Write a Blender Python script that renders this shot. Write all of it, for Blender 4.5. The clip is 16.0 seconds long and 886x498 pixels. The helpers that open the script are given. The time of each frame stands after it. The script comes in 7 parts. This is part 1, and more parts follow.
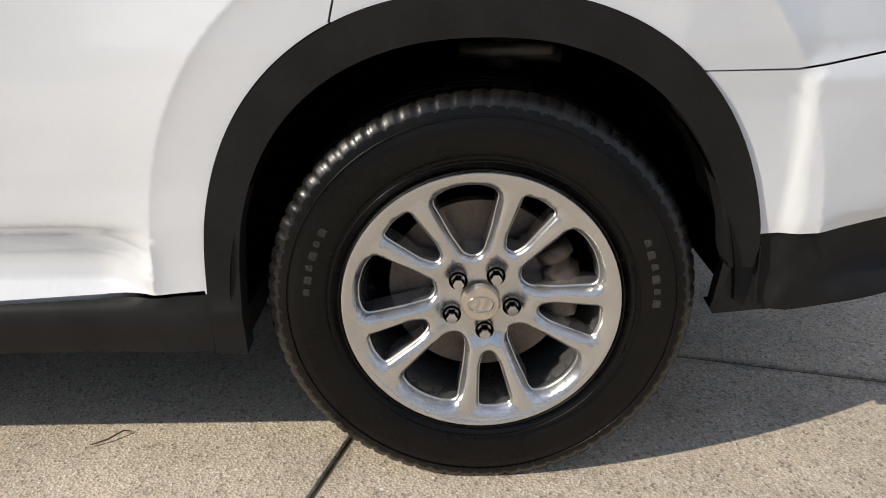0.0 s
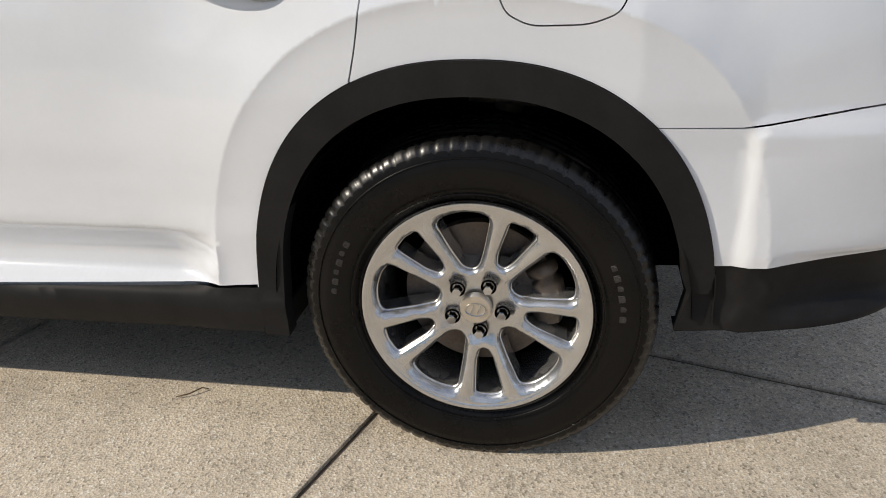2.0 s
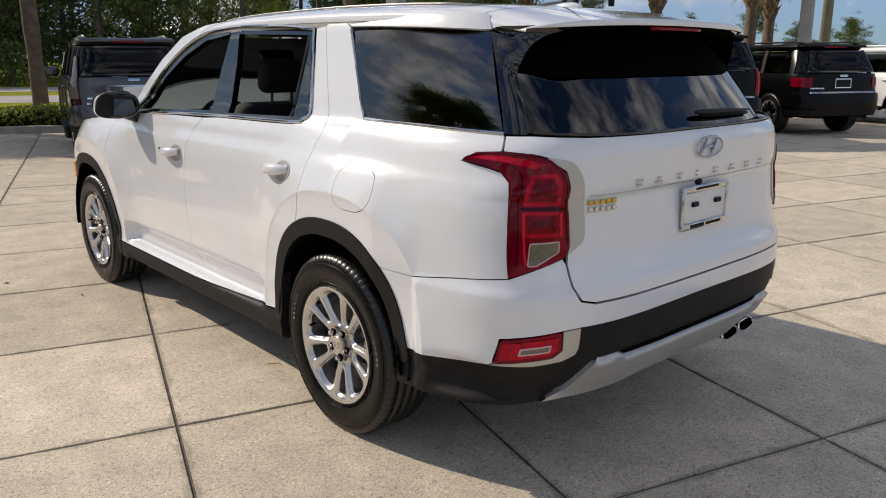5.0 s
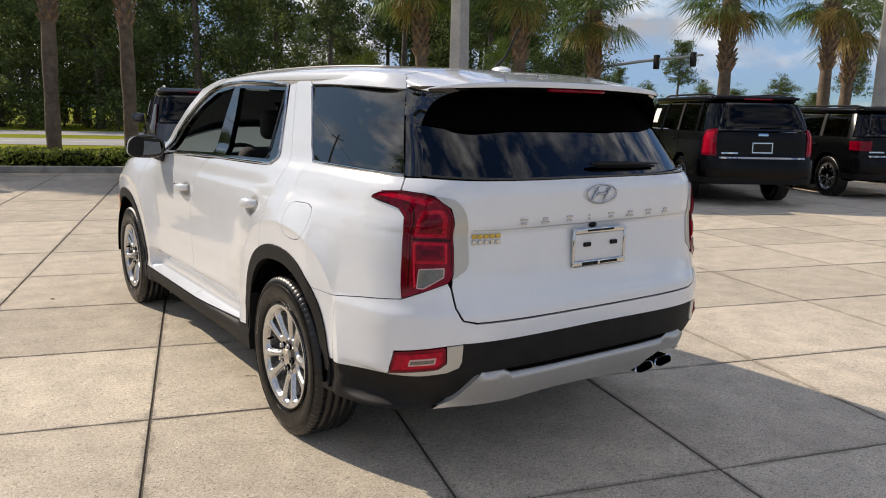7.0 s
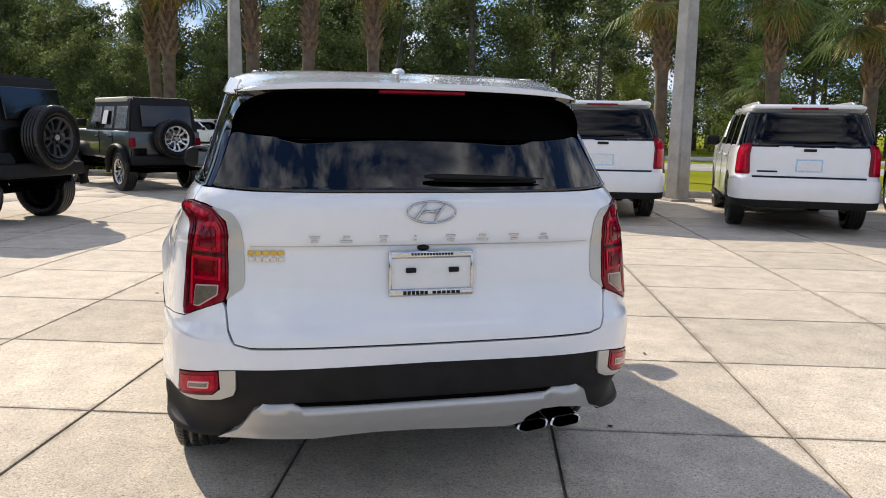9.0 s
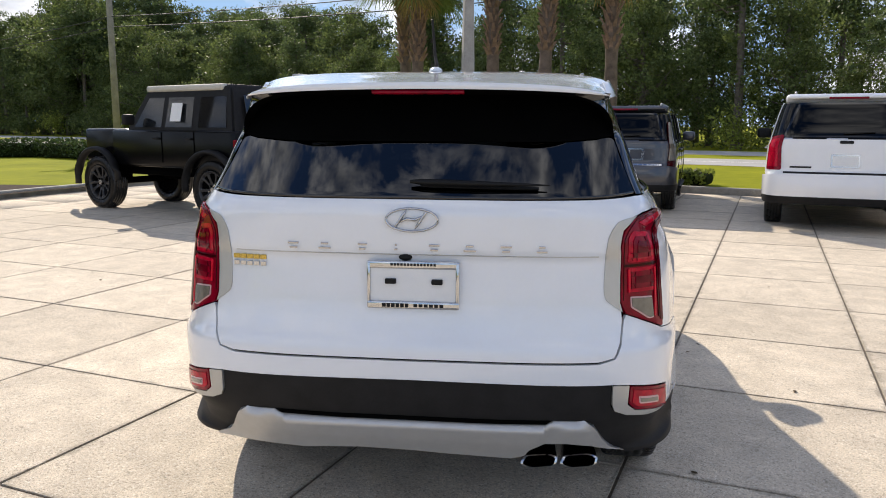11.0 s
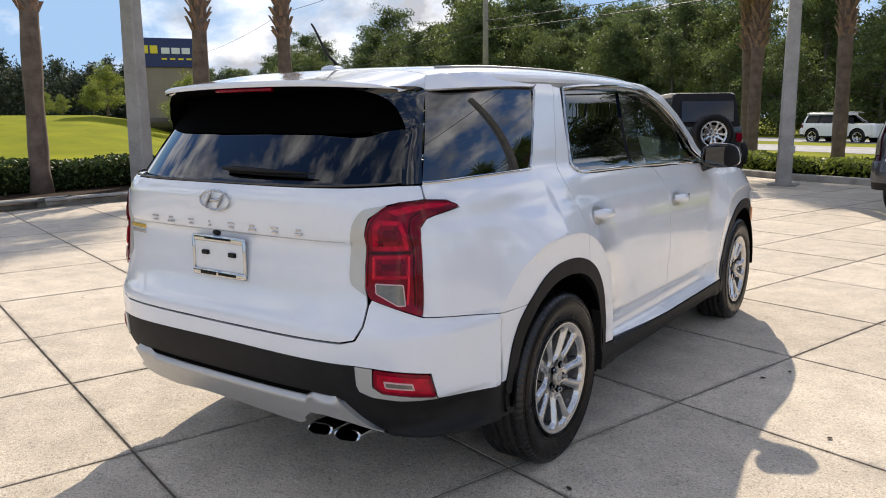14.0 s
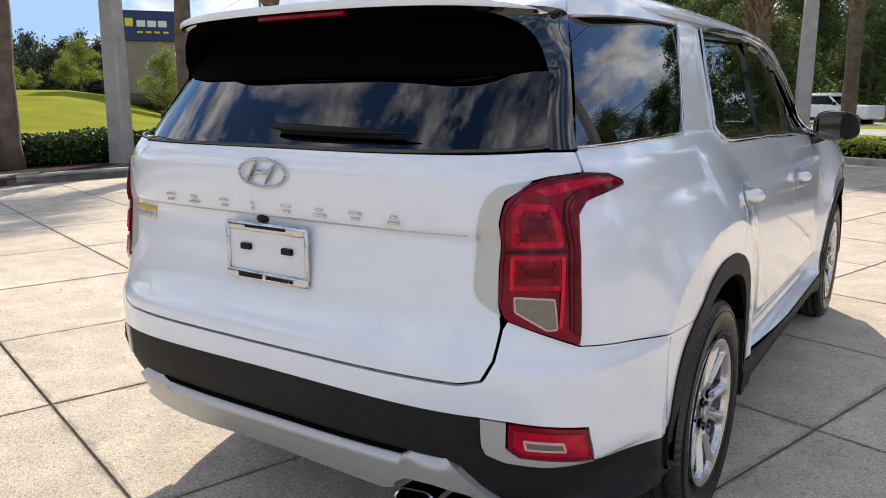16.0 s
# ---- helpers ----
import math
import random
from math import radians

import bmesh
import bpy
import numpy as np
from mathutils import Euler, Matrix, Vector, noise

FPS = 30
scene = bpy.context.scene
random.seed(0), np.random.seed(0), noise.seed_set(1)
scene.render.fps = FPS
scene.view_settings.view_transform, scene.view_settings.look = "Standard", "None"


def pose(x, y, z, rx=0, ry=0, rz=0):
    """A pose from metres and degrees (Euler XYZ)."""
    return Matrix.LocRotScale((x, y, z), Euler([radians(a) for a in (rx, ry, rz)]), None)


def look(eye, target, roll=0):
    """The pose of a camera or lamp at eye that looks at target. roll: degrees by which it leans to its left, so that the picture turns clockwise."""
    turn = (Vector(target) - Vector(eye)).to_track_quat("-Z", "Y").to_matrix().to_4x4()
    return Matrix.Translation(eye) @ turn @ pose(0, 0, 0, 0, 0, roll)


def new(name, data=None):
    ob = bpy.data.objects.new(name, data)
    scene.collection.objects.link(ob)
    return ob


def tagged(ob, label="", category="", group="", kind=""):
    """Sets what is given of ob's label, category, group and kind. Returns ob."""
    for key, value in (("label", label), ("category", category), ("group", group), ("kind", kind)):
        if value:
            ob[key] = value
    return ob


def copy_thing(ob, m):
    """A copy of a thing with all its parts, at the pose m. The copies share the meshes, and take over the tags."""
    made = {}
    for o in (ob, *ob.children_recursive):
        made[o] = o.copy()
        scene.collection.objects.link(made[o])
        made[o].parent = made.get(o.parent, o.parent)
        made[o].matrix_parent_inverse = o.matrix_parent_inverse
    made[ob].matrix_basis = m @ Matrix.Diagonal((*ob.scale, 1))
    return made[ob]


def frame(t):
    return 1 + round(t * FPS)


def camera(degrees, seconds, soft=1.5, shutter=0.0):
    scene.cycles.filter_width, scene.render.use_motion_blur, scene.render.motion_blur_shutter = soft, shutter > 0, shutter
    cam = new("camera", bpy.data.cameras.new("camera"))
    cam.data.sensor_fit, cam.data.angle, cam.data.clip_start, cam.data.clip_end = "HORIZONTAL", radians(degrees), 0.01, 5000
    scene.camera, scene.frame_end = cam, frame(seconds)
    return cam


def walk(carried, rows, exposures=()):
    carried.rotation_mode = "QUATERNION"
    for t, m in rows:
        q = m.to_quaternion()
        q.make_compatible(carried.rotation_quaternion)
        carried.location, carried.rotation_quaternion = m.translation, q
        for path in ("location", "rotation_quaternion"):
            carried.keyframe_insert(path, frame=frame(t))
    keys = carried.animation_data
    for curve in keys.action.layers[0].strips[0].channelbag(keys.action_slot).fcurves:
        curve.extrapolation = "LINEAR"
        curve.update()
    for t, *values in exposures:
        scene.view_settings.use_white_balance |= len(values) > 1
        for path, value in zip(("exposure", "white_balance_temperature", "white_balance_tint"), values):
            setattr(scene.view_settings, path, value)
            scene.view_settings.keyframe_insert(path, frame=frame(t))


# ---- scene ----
cam = camera(60.4, 16.0, soft=1.0)
PATH = [
    (0, (-2.118, 0.04, 0.95), (-0.267, 0.076, 0.196), -1.5),
    (0.5, (-2.216, -0.006, 0.815), (-0.326, 0.081, 0.168), -1.9),
    (1, (-2.244, -0.023, 0.81), (-0.349, 0.098, 0.181), -2.3),
    (1.5, (-2.261, -0.05, 0.841), (-0.397, 0.136, 0.139), -2.8),
    (2, (-2.314, -0.209, 1.121), (-0.52, 0.144, 0.312), -2.4),
    (2.5, (-2.333, -0.419, 1.228), (-0.638, 0.207, 0.371), -1.2),
    (3, (-2.328, -0.78, 1.309), (-0.736, 0.11, 0.487), -0.3),
    (3.5, (-2.375, -1.272, 1.382), (-0.903, -0.135, 0.646), -0.8),
    (4, (-2.487, -1.724, 1.424), (-1.11, -0.418, 0.794), -0.6),
    (4.5, (-2.51, -2.137, 1.475), (-1.193, -0.735, 0.928), -0.4),
    (7, (-2.277, -3.182, 1.479), (-1.148, -1.569, 1.128), 1.1),
    (7.5, (-1.908, -3.383, 1.484), (-0.893, -1.695, 1.139), 1.4),
    (8, (-1.47, -3.552, 1.48), (-0.62, -1.772, 1.151), 1.3),
    (8.5, (-0.993, -3.579, 1.462), (-0.342, -1.715, 1.143), 1.1),
    (9, (-0.56, -3.565, 1.457), (-0.1, -1.644, 1.142), 1.0),
    (9.5, (-0.282, -3.501, 1.46), (0.01, -1.547, 1.151), 0.8),
    (10, (-0.174, -3.457, 1.47), (-0.032, -1.486, 1.159), 0.7),
    (12.5, (1.59, -3.255, 1.462), (0.798, -1.449, 1.133), -0.3),
    (13, (1.9, -3.089, 1.431), (0.952, -1.358, 1.105), -0.2),
    (13.5, (2.163, -2.951, 1.446), (1.095, -1.293, 1.115), -0.4),
    (14, (2.33, -2.868, 1.464), (1.198, -1.254, 1.128), -0.4),
    (14.5, (2.356, -2.833, 1.452), (1.208, -1.232, 1.108), -0.3),
    (15, (2.255, -2.772, 1.443), (1.116, -1.17, 1.076), -0.3),
    (15.5, (1.925, -2.657, 1.408), (0.81, -1.041, 1.03), -0.1),
    (16, (1.492, -2.433, 1.361), (0.412, -0.794, 0.974), 0.1),
]
walk(cam, [(t, look(eye, target, roll)) for t, eye, target, roll in PATH],
     [(t, e, 6440 if t < 3 else 6720 if t < 8.5 else 6480 if t < 12 else 6590, 10.0 if t < 3 else 12.0) for t, e in ((0, -.12), (1.5, -.14), (2.5, -.36), (3.5, -.43), (4.5, -.28), (7, -.04), (8, .14), (9, .33), (10, .40), (12.5, .38), (14.5, .38), (16, .50))])

# ---- light ----
SUN_WAY = Vector((-0.77, 1.62, 1.2)).normalized()      # towards the sun
world = bpy.data.worlds.new("sky")
scene.world = world
world.use_nodes = True
wn, wl = world.node_tree.nodes, world.node_tree.links
wn.clear()
w_out = wn.new("ShaderNodeOutputWorld")
w_bg = wn.new("ShaderNodeBackground")
w_sky = wn.new("ShaderNodeTexSky")
w_sky.sky_type = "NISHITA"
w_sky.sun_disc = False
w_sky.sun_elevation = math.asin(SUN_WAY.z)
w_sky.sun_rotation = math.atan2(SUN_WAY.x, SUN_WAY.y)
w_sky.dust_density = 0.15
w_sky.ozone_density = 2.5
w_co = wn.new("ShaderNodeTexCoord")
w_map = wn.new("ShaderNodeMapping")
w_map.inputs["Scale"].default_value = (2.0, 2.0, 3.4)
w_no = wn.new("ShaderNodeTexNoise")
w_no.inputs["Scale"].default_value = 2.6
w_no.inputs["Detail"].default_value = 10.0
w_no.inputs["Roughness"].default_value = 0.57
w_no.inputs["Distortion"].default_value = 0.25
w_ramp = wn.new("ShaderNodeValToRGB")
w_ramp.color_ramp.elements[0].position = 0.44
w_ramp.color_ramp.elements[1].position = 0.61
w_mix = wn.new("ShaderNodeMix")
w_mix.data_type = "RGBA"
# grey bases and sunlit tops of the clouds
w_no2 = wn.new("ShaderNodeTexNoise")
w_no2.inputs["Scale"].default_value = 4.1
w_no2.inputs["Detail"].default_value = 7.0
w_shade = wn.new("ShaderNodeValToRGB")
w_shade.color_ramp.elements[0].position = 0.40
w_shade.color_ramp.elements[0].color = (.36, .375, .41, 1)
w_shade.color_ramp.elements[1].position = 0.60
w_shade.color_ramp.elements[1].color = (1, 1, 1, 1)
w_gain = wn.new("ShaderNodeVectorMath")
w_gain.operation = "SCALE"
w_gain.inputs["Scale"].default_value = 11.6
w_tint = wn.new("ShaderNodeMix")
w_tint.data_type, w_tint.blend_type = "RGBA", "MULTIPLY"
w_tint.inputs["Factor"].default_value = 1.0
w_tint.inputs["B"].default_value = (.80, .94, 1.18, 1)
w_cap = wn.new("ShaderNodeMix")
w_cap.data_type, w_cap.blend_type = "RGBA", "DARKEN"
w_cap.inputs["Factor"].default_value = 1.0
w_cap.inputs["B"].default_value = (2.9, 4.5, 6.7, 1)
wl.new(w_co.outputs["Generated"], w_map.inputs["Vector"])
wl.new(w_map.outputs["Vector"], w_no.inputs["Vector"])
wl.new(w_no.outputs["Fac"], w_ramp.inputs["Fac"])
wl.new(w_map.outputs["Vector"], w_no2.inputs["Vector"])
wl.new(w_no2.outputs["Fac"], w_shade.inputs["Fac"])
wl.new(w_shade.outputs["Color"], w_gain.inputs[0])
wl.new(w_gain.outputs["Vector"], w_mix.inputs["B"])
wl.new(w_ramp.outputs["Color"], w_mix.inputs["Factor"])
wl.new(w_sky.outputs["Color"], w_tint.inputs["A"])
wl.new(w_tint.outputs["Result"], w_cap.inputs["A"])
wl.new(w_cap.outputs["Result"], w_mix.inputs["A"])
wl.new(w_mix.outputs["Result"], w_bg.inputs["Color"])
w_bg.inputs["Strength"].default_value = 0.105
wl.new(w_bg.outputs["Background"], w_out.inputs["Surface"])

sun_data = bpy.data.lights.new("sun", "SUN")
sun_data.energy = 4.2
sun_data.angle = radians(0.55)
sun_data.color = (1.0, 0.90, 0.76)
sun = new("sun", sun_data)
sun.matrix_world = look(SUN_WAY * 50, (0, 0, 0))

# ---- materials ----


def mat(name, col, rough=0.5, metal=0.0, var=0.0, scale=6.0, bump=0.0, bscale=60.0, coat=0.0, col2=None, spec=0.5, rvar=0.0, space="Object", detail=6.0):
    """A principled material whose colour wanders between two tones at two scales, with fine relief."""
    m = bpy.data.materials.new(name)
    m.use_nodes = True
    nd, lk = m.node_tree.nodes, m.node_tree.links
    p = nd["Principled BSDF"]
    p.inputs["Roughness"].default_value = rough
    p.inputs["Metallic"].default_value = metal
    p.inputs["Coat Weight"].default_value = coat
    p.inputs["Coat Roughness"].default_value = 0.03
    p.inputs["Specular IOR Level"].default_value = spec
    p.inputs["Base Color"].default_value = (*col, 1)
    if not (var or bump or rvar or col2):
        return m
    if space == "World":
        src = nd.new("ShaderNodeNewGeometry").outputs["Position"]
    else:
        src = nd.new("ShaderNodeTexCoord").outputs["Object"]
    if var or col2:
        a = nd.new("ShaderNodeTexNoise")
        a.inputs["Scale"].default_value = scale
        a.inputs["Detail"].default_value = detail
        b = nd.new("ShaderNodeTexNoise")
        b.inputs["Scale"].default_value = scale * 9.7
        b.inputs["Detail"].default_value = 3
        lk.new(src, a.inputs["Vector"])
        lk.new(src, b.inputs["Vector"])
        ad = nd.new("ShaderNodeMath")
        ad.operation = "MULTIPLY_ADD"
        ad.inputs[1].default_value = 0.45
        lk.new(b.outputs["Fac"], ad.inputs[0])
        lk.new(a.outputs["Fac"], ad.inputs[2])
        mr = nd.new("ShaderNodeMapRange")
        mr.inputs["From Min"].default_value = 0.5
        mr.inputs["From Max"].default_value = 0.95
        lk.new(ad.outputs[0], mr.inputs["Value"])
        mx = nd.new("ShaderNodeMix")
        mx.data_type = "RGBA"
        lo = col if col2 else tuple(c * (1 - var) for c in col)
        hi = col2 if col2 else tuple(min(1, c * (1 + var)) for c in col)
        mx.inputs["A"].default_value = (*lo, 1)
        mx.inputs["B"].default_value = (*hi, 1)
        lk.new(mr.outputs["Result"], mx.inputs["Factor"])
        lk.new(mx.outputs["Result"], p.inputs["Base Color"])
        if rvar:
            rr = nd.new("ShaderNodeMapRange")
            rr.inputs["To Min"].default_value = max(0.02, rough - rvar)
            rr.inputs["To Max"].default_value = min(1, rough + rvar)
            lk.new(mr.outputs["Result"], rr.inputs["Value"])
            lk.new(rr.outputs["Result"], p.inputs["Roughness"])
    if bump:
        c = nd.new("ShaderNodeTexNoise")
        c.inputs["Scale"].default_value = bscale
        c.inputs["Detail"].default_value = 4
        lk.new(src, c.inputs["Vector"])
        bp = nd.new("ShaderNodeBump")
        bp.inputs["Strength"].default_value = bump
        bp.inputs["Distance"].default_value = 0.3 / bscale
        lk.new(c.outputs["Fac"], bp.inputs["Height"])
        lk.new(bp.outputs["Normal"], p.inputs["Normal"])
    return m


def glass(name, tint, gloss=1.0, rough=0.0, ior=1.65):
    """A pane: looks through with a tint, and mirrors by Fresnel."""
    m = bpy.data.materials.new(name)
    m.use_nodes = True
    nd, lk = m.node_tree.nodes, m.node_tree.links
    nd.clear()
    out = nd.new("ShaderNodeOutputMaterial")
    tr = nd.new("ShaderNodeBsdfTransparent")
    tr.inputs["Color"].default_value = (*tint, 1)
    gl = nd.new("ShaderNodeBsdfGlossy")
    gl.inputs["Roughness"].default_value = rough
    gl.inputs["Color"].default_value = (gloss, gloss, gloss, 1)
    fr = nd.new("ShaderNodeFresnel")
    fr.inputs["IOR"].default_value = ior
    mx = nd.new("ShaderNodeMixShader")
    lk.new(fr.outputs["Fac"], mx.inputs["Fac"])
    lk.new(tr.outputs["BSDF"], mx.inputs[1])
    lk.new(gl.outputs["BSDF"], mx.inputs[2])
    lk.new(mx.outputs["Shader"], out.inputs["Surface"])
    return m


SLAB_A, SLAB_U, SLAB_V = Vector((-1.434, .452)), Vector((.2870, .9579)), Vector((.9579, -.2870))
STEP_U, STEP_V = 1.200, 1.170
# the rows beside the car are narrower than those further out
V_LOW, V_HIGH, STEP_LOW, STEP_HIGH = -1.17, 3.51, 1.36, 1.53


def concrete(name, tone, warm, scale=1.0):
    """Washed concrete with exposed aggregate: pale and dark grains, stains metres wide, tone by slab."""
    m = bpy.data.materials.new(name)
    m.use_nodes = True
    nd, lk = m.node_tree.nodes, m.node_tree.links
    p = nd["Principled BSDF"]
    p.inputs["Roughness"].default_value = 0.88
    p.inputs["Specular IOR Level"].default_value = 0.25
    pos = nd.new("ShaderNodeNewGeometry").outputs["Position"]

    def tex(kind, sc, det=4.0):
        t = nd.new(kind)
        t.inputs["Scale"].default_value = sc
        if kind == "ShaderNodeTexNoise":
            t.inputs["Detail"].default_value = det
        lk.new(pos, t.inputs["Vector"])
        return t

    grains = tex("ShaderNodeTexVoronoi", 165 * scale)
    fine = tex("ShaderNodeTexNoise", 300 * scale, 3)
    stains = tex("ShaderNodeTexNoise", 0.55, 7)
    blots = tex("ShaderNodeTexNoise", 4.5, 6)
    sep = nd.new("ShaderNodeSeparateColor")
    lk.new(grains.outputs["Color"], sep.inputs["Color"])
    ramp = nd.new("ShaderNodeValToRGB")
    e = ramp.color_ramp.elements
    e[0].position, e[0].color = 0.0, (tone * .52, tone * .45, tone * .34, 1)
    e[1].position, e[1].color = 1.0, (tone * 1.22, tone * 1.14, tone * .98, 1)
    for at, k in ((.12, .84), (.45, 1.0), (.85, 1.06)):
        n = e.new(at)
        n.color = (tone * k, tone * k * warm[1], tone * k * warm[2], 1)
    lk.new(sep.outputs["Red"], ramp.inputs["Fac"])
    info = nd.new("ShaderNodeObjectInfo")

    def times(col, val, lo, hi, fmin=0.3, fmax=0.7):
        r = nd.new("ShaderNodeMapRange")
        r.inputs["From Min"].default_value, r.inputs["From Max"].default_value = fmin, fmax
        r.inputs["To Min"].default_value, r.inputs["To Max"].default_value = lo, hi
        lk.new(val, r.inputs["Value"])
        x = nd.new("ShaderNodeMix")
        x.data_type, x.blend_type = "RGBA", "MULTIPLY"
        x.inputs["Factor"].default_value = 1.0
        lk.new(col, x.inputs["A"])
        lk.new(r.outputs["Result"], x.inputs["B"])
        return x.outputs["Result"]

    c = times(ramp.outputs["Color"], stains.outputs["Fac"], .90, 1.07)
    c = times(c, blots.outputs["Fac"], .86, 1.10)
    # brown dirt that has settled along the joints, of uneven width
    dirt = tex("ShaderNodeTexNoise", 7.0, 5)
    near = None
    for way, step in ((SLAB_U, STEP_U), (SLAB_V, STEP_V)):
        dot = nd.new("ShaderNodeVectorMath")
        dot.operation = "DOT_PRODUCT"
        dot.inputs[1].default_value = (way.x, way.y, 0)
        lk.new(pos, dot.inputs[0])
        off = nd.new("ShaderNodeMath")
        off.operation = "SUBTRACT"
        off.inputs[1].default_value = SLAB_A.dot(way)
        lk.new(dot.outputs["Value"], off.inputs[0])
        place = off.outputs[0]
        if way is SLAB_V:
            mid = nd.new("ShaderNodeClamp")
            mid.inputs["Min"].default_value, mid.inputs["Max"].default_value = V_LOW, V_HIGH
            lk.new(place, mid.inputs["Value"])
            total = mid.outputs[0]
            for rule, edge, wide in (("MINIMUM", V_LOW, STEP_LOW), ("MAXIMUM", V_HIGH, STEP_HIGH)):
                past, one, add = (nd.new("ShaderNodeMath") for _ in range(3))
                past.operation, past.inputs[1].default_value = "SUBTRACT", edge
                one.operation, one.inputs[1].default_value = rule, 0.0
                add.operation, add.inputs[1].default_value = "MULTIPLY_ADD", step / wide
                lk.new(place, past.inputs[0])
                lk.new(past.outputs[0], one.inputs[0])
                lk.new(one.outputs[0], add.inputs[0])
                lk.new(total, add.inputs[2])
                total = add.outputs[0]
            place = total
        ping = nd.new("ShaderNodeMath")
        ping.operation = "PINGPONG"
        ping.inputs[1].default_value = step / 2
        lk.new(place, ping.inputs[0])
        if near is None:
            near = ping.outputs[0]
        else:
            low = nd.new("ShaderNodeMath")
            low.operation = "MINIMUM"
            lk.new(near, low.inputs[0])
            lk.new(ping.outputs[0], low.inputs[1])
            near = low.outputs[0]
    reach = nd.new("ShaderNodeMath")
    reach.operation = "MULTIPLY_ADD"
    reach.inputs[1].default_value, reach.inputs[2].default_value = -.10, .045
    lk.new(dirt.outputs["Fac"], reach.inputs[0])
    spread = nd.new("ShaderNodeMath")
    spread.operation = "ADD"
    lk.new(near, spread.inputs[0])
    lk.new(reach.outputs[0], spread.inputs[1])
    c = times(c, spread.outputs[0], .70, 1.0, .004, .022)
    c = times(c, fine.outputs["Fac"], .68, 1.24)
    pits = tex("ShaderNodeTexVoronoi", 62 * scale)
    pit_hue = nd.new("ShaderNodeSeparateColor")
    lk.new(pits.outputs["Color"], pit_hue.inputs["Color"])
    c = times(c, pit_hue.outputs["Green"], .80, 1.0, .01, .07)
    c = times(c, info.outputs["Random"], .9, 1.08, 0, 1)
    lk.new(c, p.inputs["Base Color"])
    bp = nd.new("ShaderNodeBump")
    bp.inputs["Strength"].default_value = 0.6
    bp.inputs["Distance"].default_value = 0.0025
    lk.new(grains.outputs["Distance"], bp.inputs["Height"])
    lk.new(bp.outputs["Normal"], p.inputs["Normal"])
    return m


def leaf_mat(name, col, col2, trans=0.35):
    m = mat(name, col, 0.55, var=.3, scale=1.3, col2=col2, spec=0.35)
    nd, lk = m.node_tree.nodes, m.node_tree.links
    p = nd["Principled BSDF"]
    tl = nd.new("ShaderNodeBsdfTranslucent")
    mx = nd.new("ShaderNodeMixShader")
    mx.inputs["Fac"].default_value = trans
    src = p.inputs["Base Color"].links[0].from_socket
    info = nd.new("ShaderNodeNewGeometry")
    vr = nd.new("ShaderNodeMapRange")
    vr.inputs["To Min"].default_value, vr.inputs["To Max"].default_value = .6, 1.45
    lk.new(info.outputs["Random Per Island"], vr.inputs["Value"])
    mu = nd.new("ShaderNodeMix")
    mu.data_type, mu.blend_type = "RGBA", "MULTIPLY"
    mu.inputs["Factor"].default_value = 1
    lk.new(src, mu.inputs["A"])
    lk.new(vr.outputs["Result"], mu.inputs["B"])
    lk.new(mu.outputs["Result"], p.inputs["Base Color"])
    lk.new(mu.outputs["Result"], tl.inputs["Color"])
    lk.new(p.outputs["BSDF"], mx.inputs[1])
    lk.new(tl.outputs["BSDF"], mx.inputs[2])
    lk.new(mx.outputs["Shader"], nd["Material Output"].inputs["Surface"])
    return m


PAINT = mat("pearl_white_paint", (.775, .80, .83), 0.20, var=.015, scale=9, coat=1.0, spec=.5)
PAINT_PLAIN = mat("white_paint", (.80, .80, .80), 0.35, var=.02, scale=5, coat=1.0)
PAINT_BLACK = mat("black_paint", (.002, .002, .0025), 0.22, var=.2, scale=5, coat=.0, spec=.18)
PAINT_GREY = mat("grey_paint", (.045, .048, .058), 0.3, metal=.4, var=.08, scale=40, coat=1.0)
PAINT_DARK = mat("dark_green_grey_paint", (.022, .027, .028), 0.3, var=.1, scale=20, coat=1.0)
CLAD = mat("black_plastic", (.013, .0125, .0125), 0.58, var=.25, scale=14, bump=.25, bscale=900, spec=.2)
GLOSS_BLACK = mat("gloss_black", (.002, .002, .0025), 0.05, spec=.55, coat=.5)
# near-black: shade in hollows, gaps and undersides is put into this colour
SHADOWY = mat("near_black_shade", (.0015, .0015, .0015), 0.95, var=.3, scale=8, spec=.03)
SILVER = mat("silver_painted_plastic", (.50, .50, .49), 0.38, metal=.55, var=.04, scale=30)
SATIN = mat("satin_grey_plastic", (.50, .49, .455), 0.30, metal=.40, var=.03, scale=20)
ALLOY = mat("silver_alloy", (.62, .62, .615), 0.26, metal=.9, var=.04, scale=12)
CHROME = mat("chrome", (.56, .57, .58), 0.08, metal=1.0)
BADGE = mat("badge_chrome", (.50, .505, .52), 0.10, metal=1.0)
STEEL = mat("worn_steel", (.15, .125, .105), 0.5, metal=.8, var=.35, scale=18, rvar=.1)
CAP = mat("warm_silver_cap", (.62, .56, .47), 0.3, metal=.7, var=.05, scale=60)
RUBBER = mat("tyre_rubber", (.0042, .0039, .0037), 0.31, var=.3, scale=11, bump=.3, bscale=380, rvar=.10, spec=.22)
RUBBER_WET = mat("tyre_tread_rubber", (.009, .0085, .008), 0.33, var=.3, scale=25, rvar=.12)
DUST_GLINT = mat("raised_rubber", (.026, .025, .024), 0.4, var=.5, scale=30)
GLASS_CLEAR = glass("clear_glass", (.15, .18, .17))
GLASS_DARK = glass("privacy_glass", (.010, .012, .015), ior=1.9)
GLASS_PARK = glass("parked_car_glass", (.008, .009, .011), gloss=.42)
